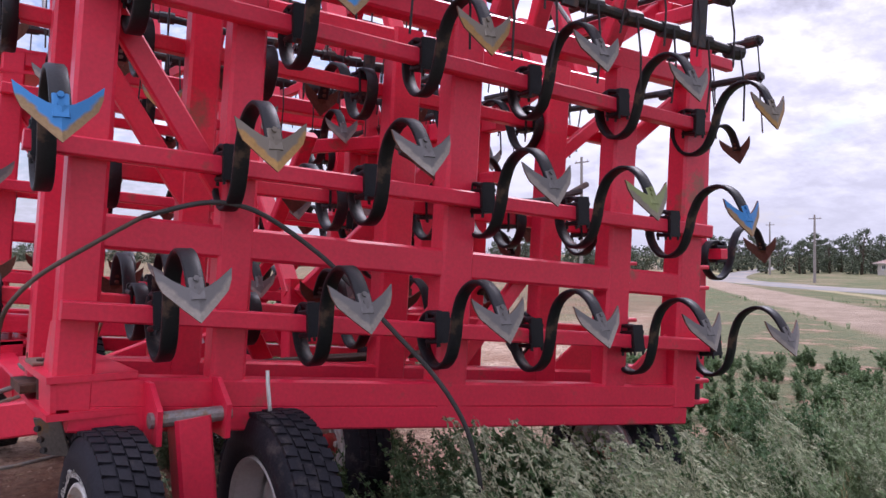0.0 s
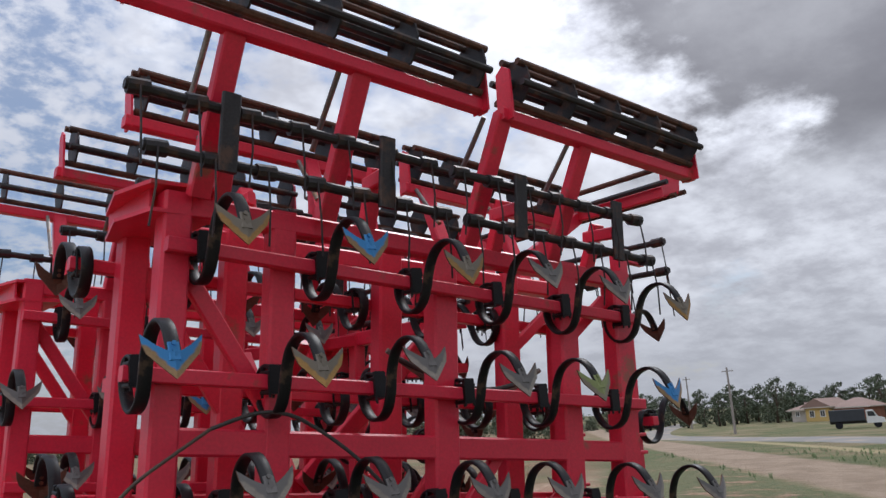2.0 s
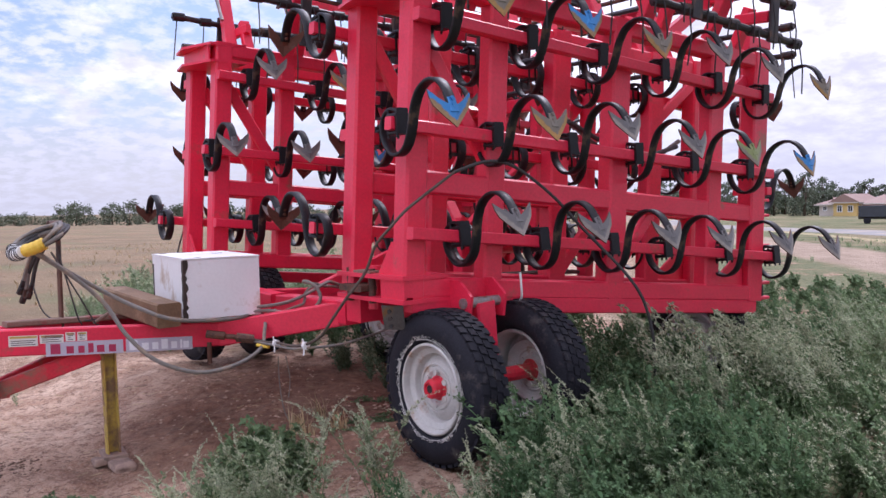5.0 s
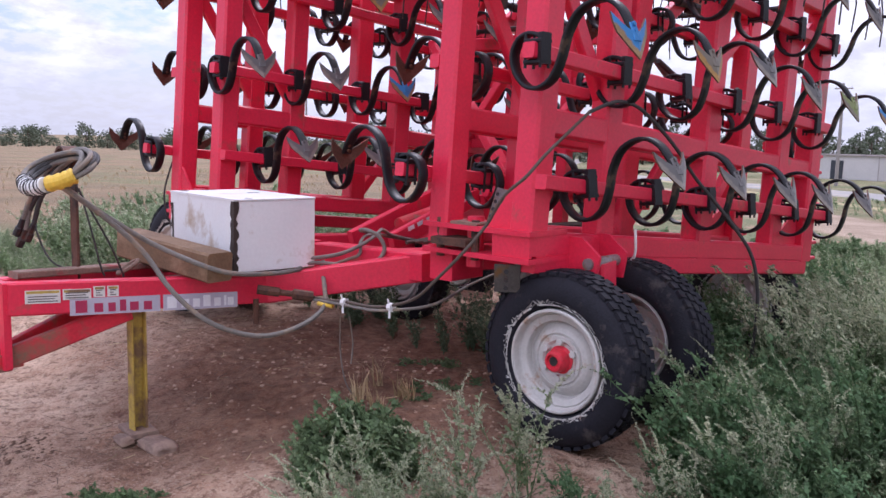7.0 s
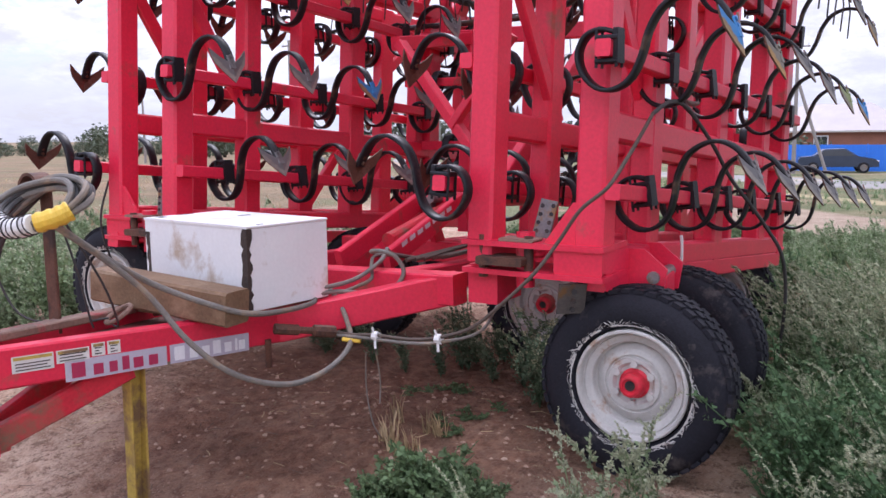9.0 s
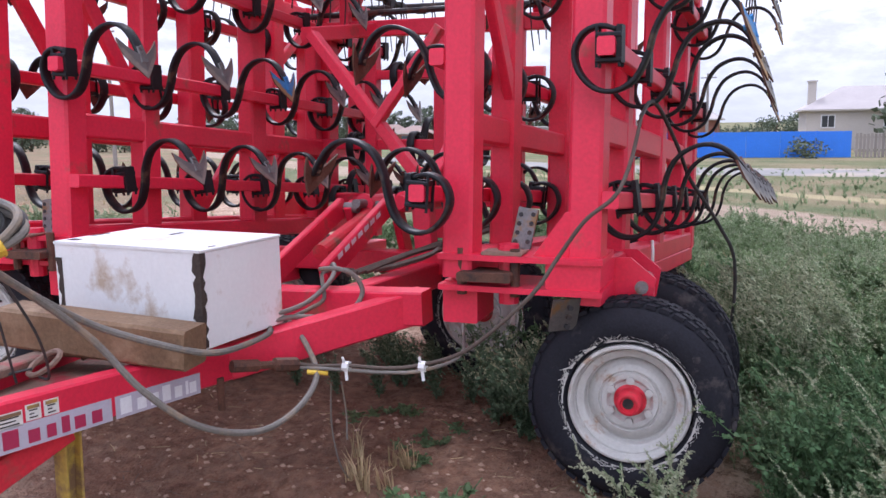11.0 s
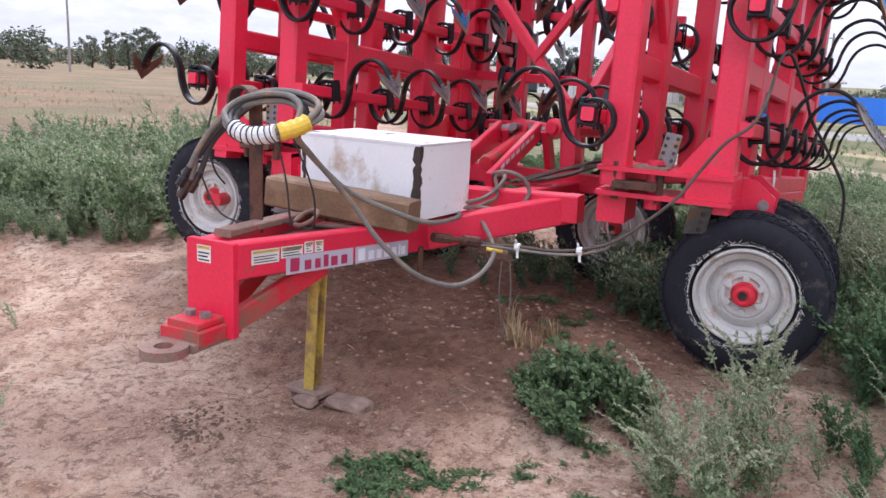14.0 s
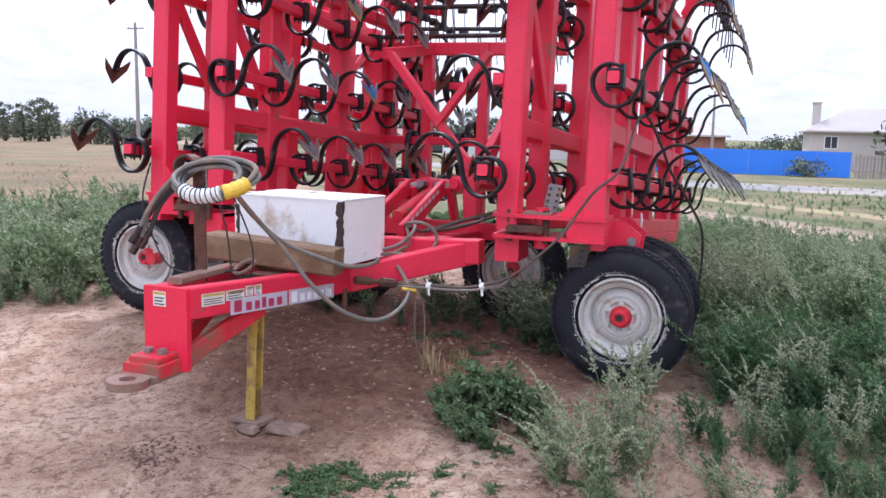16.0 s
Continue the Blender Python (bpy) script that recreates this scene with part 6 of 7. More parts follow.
# ---- weeds, grass and litter on the ground ----
def weed_plant(rnd, h, stems, spread, leaf, branches, per, spike):
    """One plant: leaning stems with leafy side branches and a feathery pale head. Arrays of points and quads, and which quads are pale."""
    V, F, P = [], [], []

    def blade(p, d, L, pale, wide=0.36):
        w = np.cross(d, (0.0, 0.0, 1.0)); w /= np.linalg.norm(w) + 1e-9
        a = rnd.uniform(-0.9, 0.9); up = np.cross(w, d); w = w * math.cos(a) + up * math.sin(a)
        b = len(V); mid = p + d * L * 0.45
        V.extend((p, mid + w * L * wide + up * L * 0.10, p + d * L - (0, 0, L * 0.22), mid - w * L * wide + up * L * 0.10))
        F.append((b, b + 1, b + 2, b + 3)); P.append(pale)

    def stalk(p, q, r):
        b = len(V)
        V.extend((p + (r, 0, 0), p + (-r * 0.5, r * 0.87, 0), p + (-r * 0.5, -r * 0.87, 0), q + (r * 0.7, 0, 0), q + (-r * 0.35, r * 0.6, 0), q + (-r * 0.35, -r * 0.6, 0)))
        F.extend(((b, b + 1, b + 4, b + 3), (b + 1, b + 2, b + 5, b + 4), (b + 2, b, b + 3, b + 5))); P.extend((0, 0, 0))

    def head(p, d, L, n):
        nod = rnd.normal(size=3) * 0.25 + (0, 0, -0.35)
        for k in range(n):
            t = (k + rnd.uniform()) / n
            g = rnd.normal(size=3) * 0.5 + d; g /= np.linalg.norm(g)
            blade(p + d * L * t + nod * L * t * t + rnd.normal(size=3) * 0.007 * (1.2 - t), g, leaf * 0.55 * (1.2 - 0.6 * t), 1, 0.27)

    for s in range(stems):
        a = rnd.uniform(0, 6.28); lean = rnd.uniform(0.1, 1.0) * spread; hh = h * rnd.uniform(0.6, 1.05)
        dx, dy = math.cos(a) * lean * hh, math.sin(a) * lean * hh

        def at(t):
            return np.array((dx * t ** 1.3, dy * t ** 1.3, hh * t * (1 - 0.12 * lean * t)))
        ts = np.linspace(0, 1, 5)
        for t0, t1 in zip(ts, ts[1:]):
            stalk(at(t0), at(t1), 0.003 + 0.003 * h)
        for k in range(branches):
            t = 0.08 + 0.84 * (k + rnd.uniform()) / branches
            p = at(t); g = 2.4 * k + rnd.uniform(-0.6, 0.6)
            d = np.array((math.cos(g), math.sin(g), rnd.uniform(0.3, 1.1))); d /= np.linalg.norm(d)
            L = hh * (0.10 + 0.26 * (1 - t)) * rnd.uniform(0.6, 1.2)
            stalk(p, p + d * L, 0.002)
            for i in range(per):
                u = (i + rnd.uniform()) / per
                e = rnd.normal(size=3) * 0.75 + d * 0.5 + (0, 0, 0.15); e /= np.linalg.norm(e)
                blade(p + d * L * u, e, leaf * (1.15 - 0.45 * u) * rnd.uniform(0.6, 1.25), 0)
            if spike and t > 0.45:
                head(p + d * L, d * 0.6 + np.array((0, 0, 0.5)), leaf * 2.2 * spike, int(14 * spike))
        for i in range(per):
            t = 0.1 + 0.8 * (i + rnd.uniform()) / per
            e = rnd.normal(size=3); e[2] = abs(e[2]) * 0.4; e /= np.linalg.norm(e)
            blade(at(t), e, leaf * 1.3 * (1.2 - 0.6 * t), 0)
        if spike:
            head(at(0.94), (at(1.0) - at(0.9)) / np.linalg.norm(at(1.0) - at(0.9)), leaf * 4.4 * spike, int(54 * spike))
    return np.array(V), np.array(F), np.array(P)


def weed_kinds(seed, count, **kw):
    rnd = np.random.default_rng(seed)
    return [weed_plant(rnd, **kw) for _ in range(count)]


WIND = np.array((-0.10, 0.30))        # how the plant tops bend over


def plume_plant(rnd, h):
    """A tall weed whose upper half is a feathery plume of drooping seed branches."""
    V, F, P = [], [], []

    def quad(a, b, w, m):
        k = len(V); V.extend([a - w, a + w, b + w * 0.5, b - w * 0.5]); F.append((k, k + 1, k + 2, k + 3)); P.append(m)
    for s in range(3):
        a = rnd.uniform(0, 6.28); lean = rnd.uniform(0.08, 0.30); hh = h * rnd.uniform(0.7, 1.05)
        d = np.array((math.cos(a), math.sin(a), 0.0))
        q = [d * lean * hh * t ** 1.4 + np.array((0, 0, hh * t)) for t in np.linspace(0, 1, 9)]
        for p0, p1 in zip(q, q[1:]):
            quad(p0, p1, np.array((0.0022, 0.0015, 0)), 1)
        for k in range(34):
            t = 0.12 + 0.88 * (k + rnd.uniform()) / 34
            i = min(int(t * 8), 7); p = q[i] + (q[i + 1] - q[i]) * (t * 8 - i)
            g = 2.4 * k + rnd.uniform(-0.5, 0.5); out = np.array((math.cos(g), math.sin(g), 0.0))
            L = hh * (0.05 + 0.17 * min(1.0, 2.6 * (1.02 - t))) * rnd.uniform(0.6, 1.1)
            last = p
            for j in range(1, 6):
                u = j / 5
                nxt = p + out * L * u * (1 - 0.25 * u) + np.array((0, 0, L * (0.62 * u - 1.05 * u * u)))
                quad(last, nxt, np.array((-out[1], out[0], 0)) * 0.0012, 1 if t > 0.4 else 0)
                for _ in range(4):
                    e = rnd.normal(size=3) * 0.7 + np.array((0, 0, -0.5)) + out * 0.4; e /= np.linalg.norm(e)
                    w = np.cross(e, rnd.normal(size=3)); w /= np.linalg.norm(w) + 1e-6
                    b = last + (nxt - last) * rnd.uniform()
                    z = rnd.uniform(0.012, 0.026)
                    quad(b, b + e * z, w * z * 0.22, 1 if t > 0.55 and rnd.uniform() < 0.8 else 0)
                last = nxt
    return np.array(V), np.array(F), np.array(P)


def spike_plant(rnd, h):
    """Upright stems, each ending in a dense nodding spike of small leaves and seeds, with side spikes below."""
    V, F, P = [], [], []

    def quad(a, b, w, m):
        k = len(V); mid = (a + b) / 2
        V.extend([a, mid + w, b, mid - w]); F.append((k, k + 1, k + 2, k + 3)); P.append(m)

    def stem(a, b, r):
        k = len(V)
        V.extend([a + (r, 0, 0), a - (r, 0, 0), b - (r * 0.7, 0, 0), b + (r * 0.7, 0, 0), a + (0, r, 0), a - (0, r, 0), b - (0, r * 0.7, 0), b + (0, r * 0.7, 0)])
        F.extend([(k, k + 1, k + 2, k + 3), (k + 4, k + 5, k + 6, k + 7)]); P.extend((0, 0))

    def spike(p, d, L, fat, n):
        nod = np.array((d[0] * 0.5, d[1] * 0.5, -0.22)) + rnd.normal(size=3) * 0.12
        for k in range(n):
            t = (k + rnd.uniform()) / n
            c = p + d * L * t + nod * L * t * t
            e = rnd.normal(size=3) * 0.8 + d * 0.7 + (0, 0, -0.1); e /= np.linalg.norm(e)
            w = np.cross(e, rnd.normal(size=3)); w /= np.linalg.norm(w) + 1e-6
            z = rnd.uniform(0.5, 1.2) * fat * (1.15 - 0.75 * t)
            quad(c, c + e * z, w * z * 0.27, 1)

    for s in range(rnd.integers(3, 6)):
        a = rnd.uniform(0, 6.28); lean = rnd.uniform(0.05, 0.45); hh = h * rnd.uniform(0.65, 1.05)
        d = np.array((math.cos(a), math.sin(a), 0.0))
        q = [d * lean * hh * t ** 1.3 + np.array((0, 0, hh * 0.72 * t)) for t in np.linspace(0, 1, 7)]
        for p0, p1 in zip(q, q[1:]):
            stem(p0, p1, 0.0028)
        up = (q[6] - q[5]) / np.linalg.norm(q[6] - q[5])
        spike(q[6] - up * 0.12 * hh, up, hh * 0.44, 0.022, 120)
        for k in range(10):
            t = 0.12 + 0.85 * (k + rnd.uniform()) / 10
            i = min(int(t * 6), 5); p = q[i] + (q[i + 1] - q[i]) * (t * 6 - i)
            g = 2.4 * k + rnd.uniform(-0.5, 0.5)
            o = np.array((math.cos(g), math.sin(g), rnd.uniform(0.6, 1.6))); o /= np.linalg.norm(o)
            L = hh * rnd.uniform(0.12, 0.24) * (1.15 - 0.5 * t)
            stem(p, p + o * L, 0.0018)
            if t > 0.35:
                spike(p + o * L * 0.35, o, L * 0.9, 0.017, 30)
            for j in range(4):
                e = rnd.normal(size=3) * 0.7 + o * 0.6; e /= np.linalg.norm(e)
                w = np.cross(e, rnd.normal(size=3)); w /= np.linalg.norm(w) + 1e-6
                z = rnd.uniform(0.016, 0.038); b = p + o * L * rnd.uniform(0.1, 0.9)
                quad(b, b + e * z, w * z * 0.26, 0)
    return np.array(V), np.array(F), np.array(P)


def scatter(name, spots, kinds, mats, label, category, seed, wind=1.0):
    """Joins many plants into one object of stuff. spots: (x, y, scale)."""
    rnd = np.random.default_rng(seed)
    VS, FS, PS, base = [], [], [], 0
    for x, y, s in spots:
        V, F, P = kinds[rnd.integers(len(kinds))]
        a = rnd.uniform(0, 6.28); c, sn = math.cos(a), math.sin(a)
        W = V * s
        top = W[:, 2].max()
        bend = WIND * (np.clip(W[:, 2:3], 0, None) / max(top, 0.01)) ** 2 * top * rnd.uniform(0.3, 1.0) * wind
        W = np.stack([W[:, 0] * c - W[:, 1] * sn + x, W[:, 0] * sn + W[:, 1] * c + y, W[:, 2] * rnd.uniform(0.85, 1.15) + ground_height(x, y) - 0.01], 1)
        W[:, :2] += bend
        VS.append(W); FS.append(F + base); PS.append(P); base += len(W)
    V, F, P = np.concatenate(VS), np.concatenate(FS), np.concatenate(PS)
    me = bpy.data.meshes.new(name)
    me.vertices.add(len(V)); me.vertices.foreach_set("co", V.ravel())
    me.loops.add(4 * len(F)); me.loops.foreach_set("vertex_index", F.ravel().astype(np.int32))
    me.polygons.add(len(F)); me.polygons.foreach_set("loop_start", np.arange(0, 4 * len(F), 4, dtype=np.int32))
    me.polygons.foreach_set("material_index", P.astype(np.int32))
    for m in mats:
        me.materials.append(m)
    me.update(calc_edges=True); me.validate()
    return tagged(new(name, me), label, category, kind="stuff")


def inside(x, y, poly):
    hit = False
    for (x0, y0), (x1, y1) in zip(poly, poly[1:] + poly[:1]):
        if (y0 > y) != (y1 > y) and x < (x1 - x0) * (y - y0) / (y1 - y0) + x0:
            hit = not hit
    return hit


BARE = ((4.3, 0.1, 0.40), (5.3, 0.65, 0.30), (7.0, 0.1, 0.55), (3.7, 2.0, 0.8), (3.6, -1.05, 0.25), (12.6, 3.6, 1.2), (15.6, 5.0, 1.2))


def open_earth(x, y):
    """Trodden patches and the track, where little grows."""
    return 6.9 < 0.67 * x - 0.74 * y < 10.5 or any(math.hypot(x - a, y - b) < r for a, b, r in BARE)


def spots_in(poly, count, size, seed, gaps=0.0):
    rnd = random.Random(seed); out = []
    xs, ys = [p[0] for p in poly], [p[1] for p in poly]
    for _ in range(count * 30):
        x, y = rnd.uniform(min(xs), max(xs)), rnd.uniform(min(ys), max(ys))
        if inside(x, y, poly) and not open_earth(x, y) and noise.noise((x * 1.1, y * 1.1, seed)) > gaps - 0.35:
            out.append((x, y, rnd.uniform(*size) * (1 + 0.25 * noise.noise((x * 0.8, y * 0.8, seed + 5)))))
            if len(out) >= count:
                break
    return out


TALL = weed_kinds(1, 8, h=0.85, stems=5, spread=0.42, leaf=0.048, branches=9, per=8, spike=0.25)
LUSH = weed_kinds(5, 6, h=0.60, stems=6, spread=0.60, leaf=0.035, branches=8, per=11, spike=0.35)
BUSHY = weed_kinds(2, 6, h=0.34, stems=8, spread=0.80, leaf=0.040, branches=7, per=9, spike=0.0)
LOW = weed_kinds(4, 5, h=0.055, stems=10, spread=2.8, leaf=0.016, branches=6, per=7, spike=0.0)
FRESH = (LEAF, LEAF_LIGHT)

scatter("weeds", spots_in([(0.95, -0.50), (1.0, 0.15), (1.5, 0.9), (4.2, 0.9), (5.0, 0.2), (4.6, -0.6), (3.2, -0.7), (1.6, -0.8), (0.85, -0.8)], 95, (0.50, 0.76), 11, 0.12), TALL, (LEAF, LEAF_LIGHT), "tall grey-green seeding weeds along the folded wing", "weeds", 21)
scatter("weeds", spots_in([(0.1, -0.6), (0.8, -0.4), (1.4, -0.8), (3.0, -0.7), (4.6, -0.6), (4.8, -2.2), (3.5, -3.5), (1.0, -3.0), (0.0, -1.5)], 190, (0.45, 0.85), 12, 0.15), LUSH, (LEAF_MID, LEAF_SPIKE), "grey-green weeds beside the folded wing", "weeds", 22)
scatter("weeds", spots_in([(4.6, -0.6), (9.0, -1.0), (9.8, -3.5), (6, -5.5), (3.5, -3.5), (4.8, -2.2)], 520, (0.25, 0.70), 19, 0.08), BUSHY, (LEAF_LIGHT, LEAF_PALE), "low green weeds beside the track", "weeds", 39)
scatter("weeds", spots_in([(3.5, 0.5), (5.0, 0.2), (9.0, -1.0), (12, 2.5), (9, 4.5), (4.5, 4.2), (2.8, 2.4)], 380, (0.35, 0.85), 13, 0.05), BUSHY, (LEAF_MID, LEAF_PALE), "weeds growing behind the cultivator", "weeds", 23)
scatter("weeds", spots_in([(0.50, 4.45), (1.1, 4.1), (2.2, 4.1), (4.2, 4.4), (5.0, 7.0), (3.5, 9.5), (1.0, 8.2), (0.30, 6.2), (0.25, 5.2)], 300, (0.70, 1.25), 14, -0.1), LUSH, (LEAF_LIGHT, LEAF_SPIKE), "grey-green weeds at the edge of the field", "weeds", 24)
scatter("weeds", spots_in([(0.45, 4.35), (0.30, 5.2), (0.30, 6.3), (0.8, 8.2), (0.3, 8.3), (-0.25, 6.2), (-0.15, 5.0)], 130, (0.18, 0.60), 58, -0.2), LUSH, (LEAF_LIGHT, LEAF_SPIKE), "small grey-green weeds before the taller ones", "weeds", 59)
scatter("weeds", spots_in([(5.0, 5.0), (8.0, 8.0), (8.0, 14.0), (3.0, 15.0), (1.0, 9.0), (3.5, 9.5)], 120, (0.25, 0.60), 53, 0.15), LUSH, FRESH, "thin low weeds where the field begins", "weeds", 54)
scatter("weeds", spots_in([(0.9, 1.0), (2.6, 0.9), (2.6, 2.9), (1.1, 2.9), (0.8, 2.2)], 48, (0.40, 0.70), 15, 0.1) + spots_in([(0.35, 0.28), (0.45, 0.60), (0.95, 1.0), (1.6, 1.0), (1.2, 0.3)], 22, (0.50, 0.85), 85, -1), LUSH, (LEAF_DARK, LEAF_PALE), "low weeds under the chassis", "weeds", 25)
scatter("weeds", spots_in([(1.0, 3.1), (3.6, 3.1), (3.6, 4.2), (0.9, 4.1)], 40, (0.6, 1.0), 35, 0.0), LUSH, FRESH, "weeds round the far wheels", "weeds", 36)
rnd_b = random.Random(16)
mound = []
for k in range(46):         # tallest in the middle, sprawling at the edge
    a, r = rnd_b.uniform(0, 6.28), math.sqrt(rnd_b.uniform(0, 1))
    mound.append((-0.74 + 0.31 * r * math.cos(a), 0.58 + 0.40 * r * math.sin(a), (1.05 - 0.62 * r) * rnd_b.uniform(0.8, 1.15)))
scatter("bushy_weed", mound, BUSHY, (LEAF_MID,), "low spreading bushy dark green weed on the bare earth", "weeds", 26)
rnd_s = np.random.default_rng(93)
SPIKE = [spike_plant(rnd_s, 0.62) for _ in range(8)]
HEADS = (LEAF_LIGHT, LEAF_SPIKE)
scatter("pale_weeds", spots_in([(-1.75, 0.02), (-1.10, 0.26), (-0.62, 0.15), (-0.42, -0.30), (-0.80, -0.58), (-1.60, -0.50)], 11, (0.58, 0.95), 17, -1), SPIKE, HEADS, "grey-green weeds with upright seed spikes before the wheel", "weeds", 27)
scatter("low_weeds", spots_in([(-1.60, 0.0), (-1.10, 0.18), (-0.85, -0.10), (-1.15, -0.45), (-1.60, -0.45), (-1.85, -0.15)], 7, (0.22, 0.36), 81, -1), LUSH, (LEAF_MID, LEAF_SPIKE), "small leafy weeds at the foot of the spiky ones", "weeds", 82)
scatter("weeds", spots_in([(0.0, -0.50), (-0.60, -0.52), (-1.15, -0.66), (-1.42, -0.95), (-1.30, -1.45), (-0.50, -1.7), (0.2, -1.1)], 46, (0.30, 0.58), 83, -0.2), LUSH, (LEAF, LEAF_MID), "low dark green weeds round the spiky ones beside the wheel", "weeds", 84)
scatter("pale_weeds", spots_in([(-0.05, -0.42), (0.8, -0.35), (0.9, -1.1), (0.1, -1.3), (-0.6, -1.0)], 16, (0.75, 1.25), 37, -1), SPIKE, (LEAF_MID, LEAF_SPIKE), "pale seeding weeds beside the twin wheels", "weeds", 38)
scatter("weeds", spots_in([(0.45, -0.45), (0.05, -0.70), (-0.35, -1.05), (-0.45, -1.5), (0.6, -1.9), (1.2, -1.2)], 60, (0.55, 1.0), 55, -0.1), LUSH, (LEAF, LEAF_MID), "dense green weeds beside the front wheel", "weeds", 56)
scatter("pale_weeds", spots_in([(-2.2, -0.3), (-1.5, -0.1), (-1.2, -0.6), (-0.8, -1.4), (-1.3, -1.6), (-2.1, -1.0)], 16, (0.35, 0.75), 18, -1), SPIKE, HEADS, "scattered pale seeding weeds on the earth", "weeds", 28)
scatter("pale_weeds", [(-2.55, 2.50, 0.7), (-2.6, 2.62, 0.55), (-2.75, 2.45, 0.7), (-2.8, 2.6, 0.6), (-2.95, 2.4, 0.8), (-1.3, 4.0, 0.4)], SPIKE, HEADS, "few pale weeds on the bare earth", "weeds", 29)
scatter("low_weeds", spots_in([(-1.98, 1.34), (-2.0, 0.85), (-1.55, 0.92), (-1.46, 1.18), (-1.70, 1.36)], 30, (0.6, 1.1), 30, -1) + spots_in([(-2.4, 0.3), (-1.0, -0.2), (-0.9, 0.6), (-1.9, 0.8)], 22, (0.4, 0.9), 31, -1) + spots_in([(0.1, 1.0), (0.6, 0.9), (0.8, 1.6), (0.2, 1.7)], 16, (0.6, 1.0), 32, -1), LOW, (LEAF_MID, LEAF_PALE), "creeping low weeds on the bare earth", "weeds", 30)

rnd_p = np.random.default_rng(91)
PLUME = [plume_plant(rnd_p, 0.85) for _ in range(6)]
scatter("plume_weeds", spots_in([(1.15, -0.45), (1.5, -0.35), (2.6, -0.45), (3.4, -0.7), (3.0, -1.2), (1.8, -1.2), (1.2, -0.8)], 27, (0.72, 1.08), 61, -0.1), PLUME, (LEAF_MID, LEAF_SPIKE), "tall feathery weeds with pale drooping seed heads", "weeds", 62, 2.0)
scatter("plume_weeds", spots_in([(3.2, -0.4), (5.5, -0.6), (7.5, -2.5), (5.0, -4.0), (2.8, -2.6)], 80, (0.40, 0.65), 63, 0.1), PLUME, (LEAF_MID, LEAF_SPIKE), "feathery seeding weeds scattered among the green ones", "weeds", 64, 1.6)

scatter("plume_weeds", spots_in([(-0.15, -0.60), (-0.70, -0.62), (-1.0, -0.85), (-1.0, -1.25), (-0.3, -1.4), (0.2, -0.9)], 12, (0.38, 0.66), 71, -1), PLUME, (LEAF_MID, LEAF_SPIKE), "small feathery weeds beside the front wheel", "weeds", 72, 0.6)
scatter("plume_weeds", spots_in([(-1.42, -0.10), (-1.25, -0.32), (-0.95, -0.30), (-0.80, 0.0), (-1.05, 0.10)], 5, (0.42, 0.70), 73, -1), PLUME, (LEAF_MID, LEAF_SPIKE), "pale feathery weeds on the bare earth", "weeds", 74, 0.6)
scatter("low_weeds", spots_in([(-1.45, 1.10), (-1.40, 0.80), (-1.30, 0.30), (-1.50, -0.3), (-2.3, -0.1), (-2.3, 0.6), (-2.05, 1.0)], 120, (0.18, 0.60), 75, 0.0), LOW, (LEAF_MID, LEAF_PALE), "thin creeping weeds over the earth", "weeds", 76)


def grass_tuft(rnd, n, h):
    V, F = [], []
    for _ in range(n):
        a = rnd.uniform(0, 6.28); l = h * rnd.uniform(0.5, 1.2); o = rnd.uniform(0, 0.05, 2) - 0.025
        d = np.array((math.cos(a), math.sin(a), 0)); w = np.array((-d[1], d[0], 0)) * 0.004
        k = rnd.uniform(0.1, 0.7)
        b0 = np.array((o[0], o[1], 0)); b1 = b0 + d * l * k * 0.35 + (0, 0, l * 0.6); b2 = b0 + d * l * k + (0, 0, l * (1 - 0.25 * k))
        b = len(V); V += [b0 - w, b0 + w, b1 + w * 0.8, b1 - w * 0.8, b2 + w * 0.2, b2 - w * 0.2]
        F += [(b, b + 1, b + 2, b + 3), (b + 3, b + 2, b + 4, b + 5)]
    return np.array(V), np.array(F), np.zeros(len(F), int)


rnd_g = np.random.default_rng(77)
TUFTS = [grass_tuft(rnd_g, 16, 0.15) for _ in range(6)]
scatter("dry_grass", spots_in([(2.5, 7.5), (5, 6), (9, 7), (26, 22), (20, 40), (4, 34), (-2, 14), (0.5, 9)], 900, (0.3, 1.0), 41, 0.12), TUFTS, (STRAW,), "dry straw-coloured grass tufts over the field", "grass", 42)
scatter("low_weeds", spots_in([(9.0, -1.0), (9.8, -4.0), (16, -12), (34, -22), (33, 12), (22, 4), (14, -0.5)], 220, (0.20, 0.50), 49, 0.05), BUSHY, (LEAF_LIGHT, LEAF_PALE), "low green weeds over the rough ground beyond the track", "weeds", 50)
scatter("rough_grass", spots_in([(9.5, -2), (14, 4), (34, 22), (35, -22), (14, -12), (9.8, -5)], 1300, (0.5, 1.4), 43, 0.15), TUFTS, (LEAF_LIGHT,), "rough green and yellow grass beside the track", "grass", 44)
COVER = [(3.2, -0.3), (4.6, 0.8), (9.0, 0.5), (12.5, -2.0), (11.0, -6.0), (6.0, -6.0), (2.8, -3.2)]
scatter("rough_grass", spots_in(COVER, 1500, (0.7, 1.5), 65, -0.05), TUFTS, (LEAF_LIGHT,), "short green grass between the weeds", "grass", 66)
scatter("dry_grass", spots_in(COVER, 320, (0.6, 1.5), 67, 0.05), TUFTS, (STRAW,), "short dry grass between the weeds", "grass", 68)
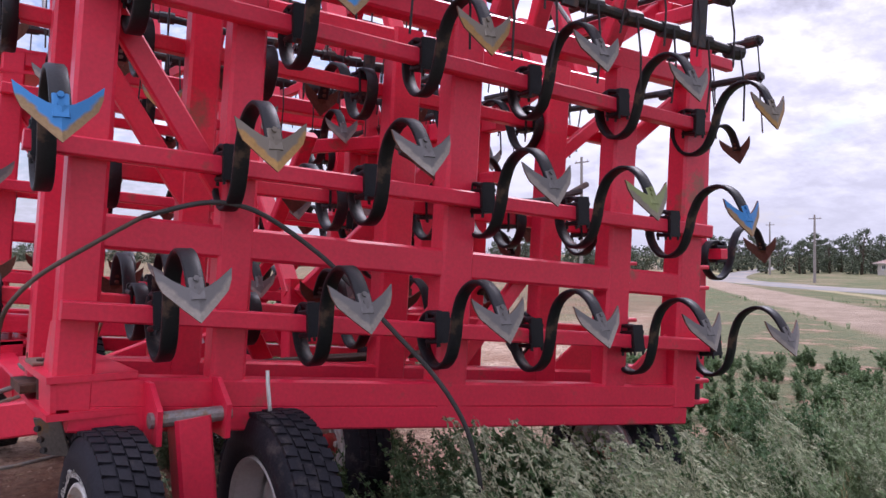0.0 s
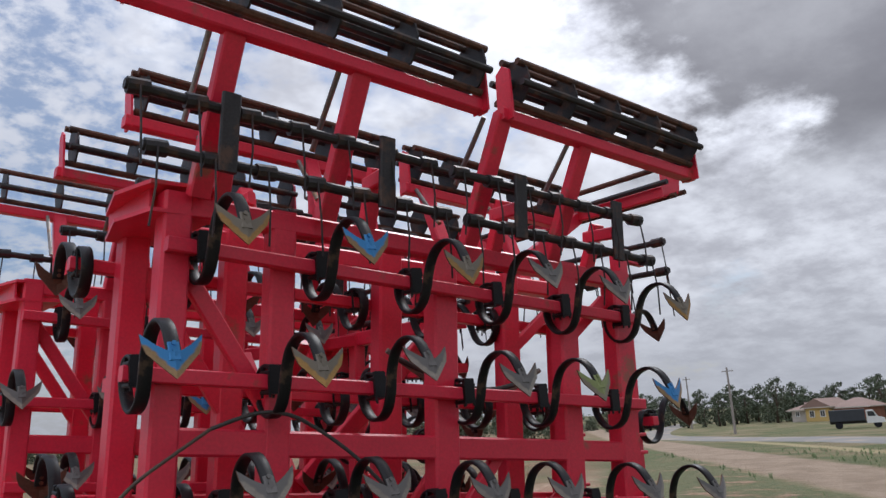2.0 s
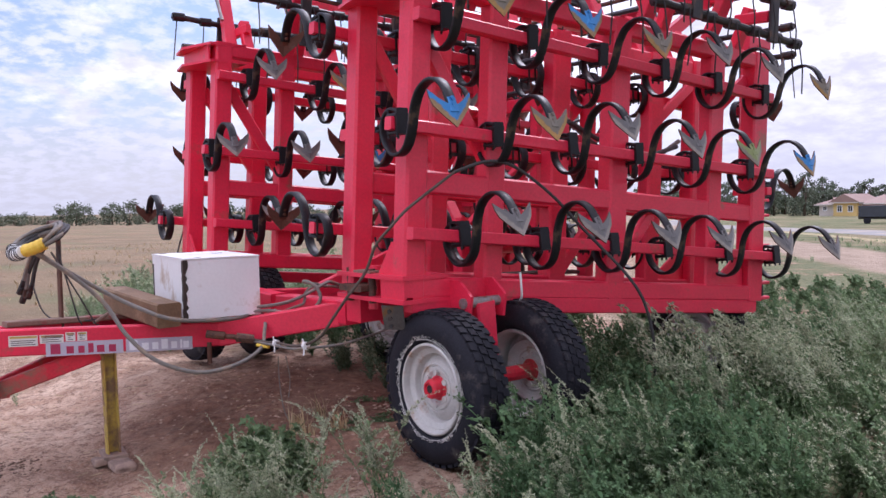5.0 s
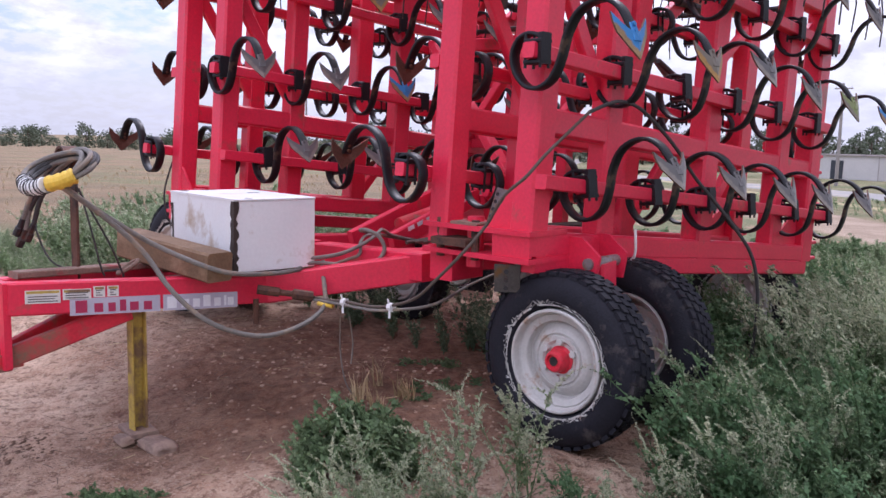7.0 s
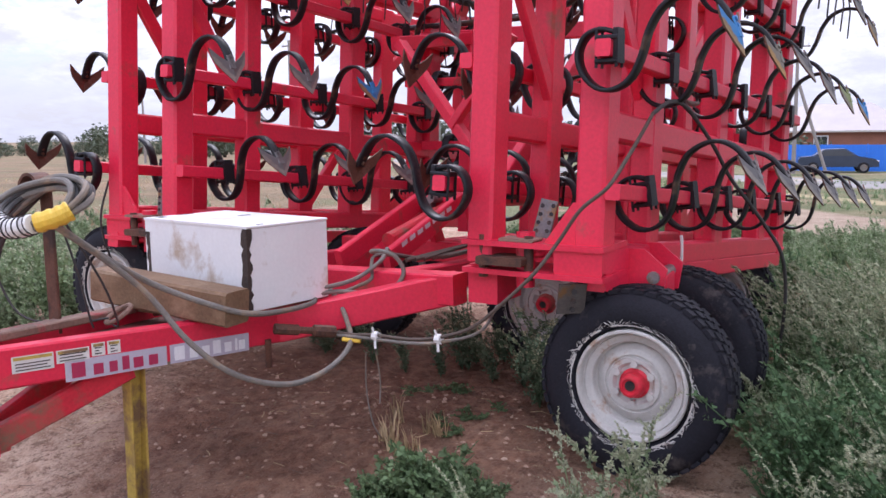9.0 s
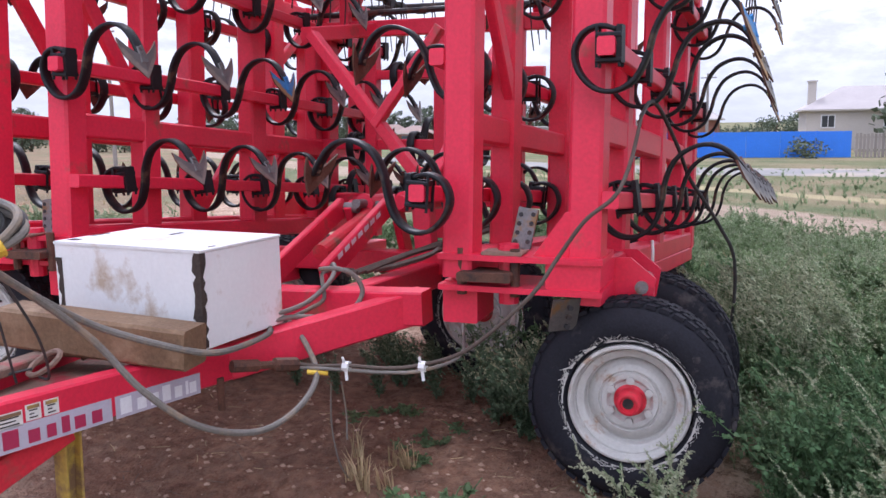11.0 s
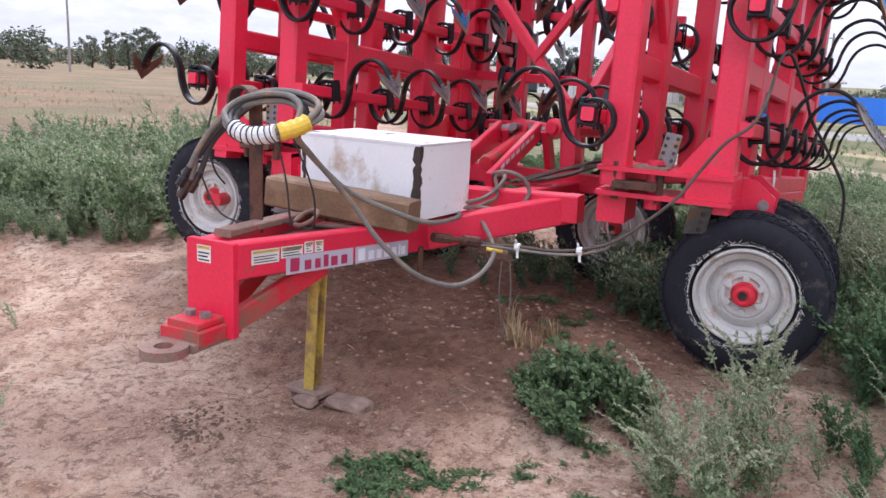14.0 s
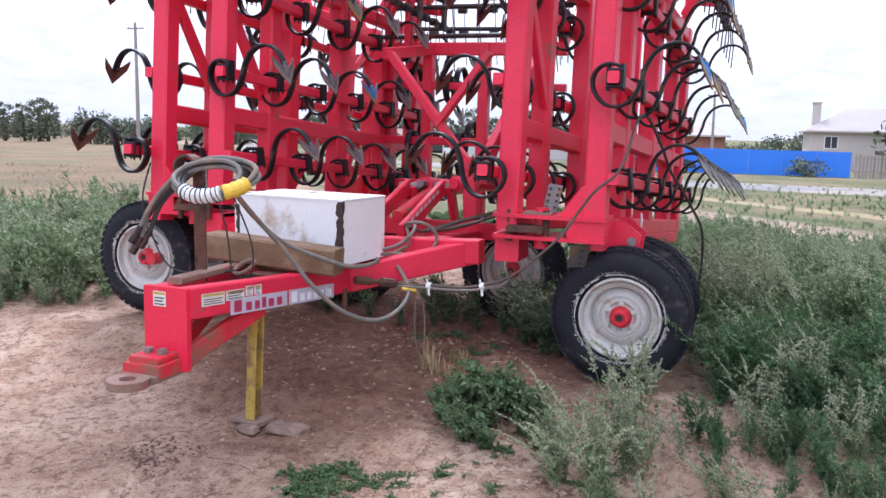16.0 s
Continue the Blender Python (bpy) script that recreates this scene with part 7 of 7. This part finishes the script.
scatter("low_weeds", spots_in(COVER, 520, (0.35, 0.85), 69, 0.0), LUSH, (LEAF_LIGHT, LEAF_SPIKE), "low grey-green weeds over the rough ground", "weeds", 70)
scatter("straw_litter", spots_in([(-0.35, 1.0), (0.1, 1.0), (0.2, 1.35), (-0.25, 1.45)], 9, (0.6, 1.3), 45, -1), TUFTS, (STRAW,), "pulled dry grass lying on the earth", "grass", 46)


def twig(rnd):
    """A dry stalk or root lying on the ground."""
    a, l = rnd.uniform(0, 6.28), rnd.uniform(0.02, 0.10)
    d = np.array((math.cos(a), math.sin(a), 0)); s = np.array((-d[1], d[0], 0)); c = rnd.uniform(-0.25, 0.25) * l
    V, F, r = [], [], 0.0016
    for k in range(4):
        p = d * l * (k / 3 - 0.5) + s * c * (k / 3) ** 2 + (0, 0, 0.013)
        V += [p - s * r, p + s * r, p + (0, 0, r * 1.6)]
    for k in range(3):
        b = 3 * k
        F += [(b, b + 3, b + 5, b + 2), (b + 2, b + 5, b + 4, b + 1)]
    return np.array(V), np.array(F), rnd.integers(0, 2, 1).repeat(6)


TWIGS = [twig(rnd_g) for _ in range(14)]
DEAD = material("dead_stalks", (0.15, 0.10, 0.07), 0.9, 0, 0.3, 6, 40, 0.2)
scatter("plant_litter", spots_in([(-3.6, -1.4), (-0.4, -0.6), (0.8, 0.6), (0.9, 3.4), (0.2, 6.5), (-3.8, 7.5), (-4.5, 3.0)], 1700, (0.5, 1.4), 47, -0.1), TWIGS, (STRAW, DEAD), "bits of straw and dead stalk on the earth", "litter", 48)


def clod_field(name, count, poly, size, mat, label, category, seed):
    rnd = np.random.default_rng(seed); sp = spots_in(poly, count, (0.5, 1.0), seed, -0.2)
    V, F = [], []
    for x, y, s in sp:
        r = size * rnd.uniform(0.25, 1.0) ** 2; z = ground_height(x, y); b = len(V)
        k = rnd.uniform(0.7, 1.3, 6)
        V += [(x + r * k[0], y, z + r * 0.1), (x, y + r * k[1], z + r * 0.1), (x - r * k[2], y, z + r * 0.1), (x, y - r * k[3], z + r * 0.1), (x + r * 0.2, y, z + r * 0.65 * k[4]), (x, y, z - r)]
        for i in range(4):
            F += [(b + i, b + (i + 1) % 4, b + 4), (b + (i + 1) % 4, b + i, b + 5)]
    me = bpy.data.meshes.new(name); me.from_pydata(V, [], F); me.materials.append(mat)
    return tagged(new(name, me), label, category, kind="stuff")


EARTH = material("earth_clod", (0.36, 0.24, 0.175), 0.95, 0, 0.3, 6, 40, 0.4, (0.48, 0.36, 0.27), 0.45, 3.0, "World", spec=0.1)
DARK_EARTH = material("oily_earth_clod", (0.13, 0.08, 0.055), 0.9, 0, 0.3, 6, 40, 0.4, spec=0.2)
YARD = [(-3.6, -1.4), (-0.4, -0.6), (0.8, 0.6), (0.9, 3.4), (0.2, 6.5), (-3.8, 7.5), (-4.5, 3.0)]
clod_field("earth_clods", 5200, YARD, 0.020, EARTH, "small clods of dry earth", "earth", 51)
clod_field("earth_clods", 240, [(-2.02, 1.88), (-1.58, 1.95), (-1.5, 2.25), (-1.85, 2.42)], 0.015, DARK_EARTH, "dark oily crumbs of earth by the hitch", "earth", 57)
clod_field("pebbles", 160, YARD, 0.011, WOODY, "scattered small brown stones", "stones", 52)
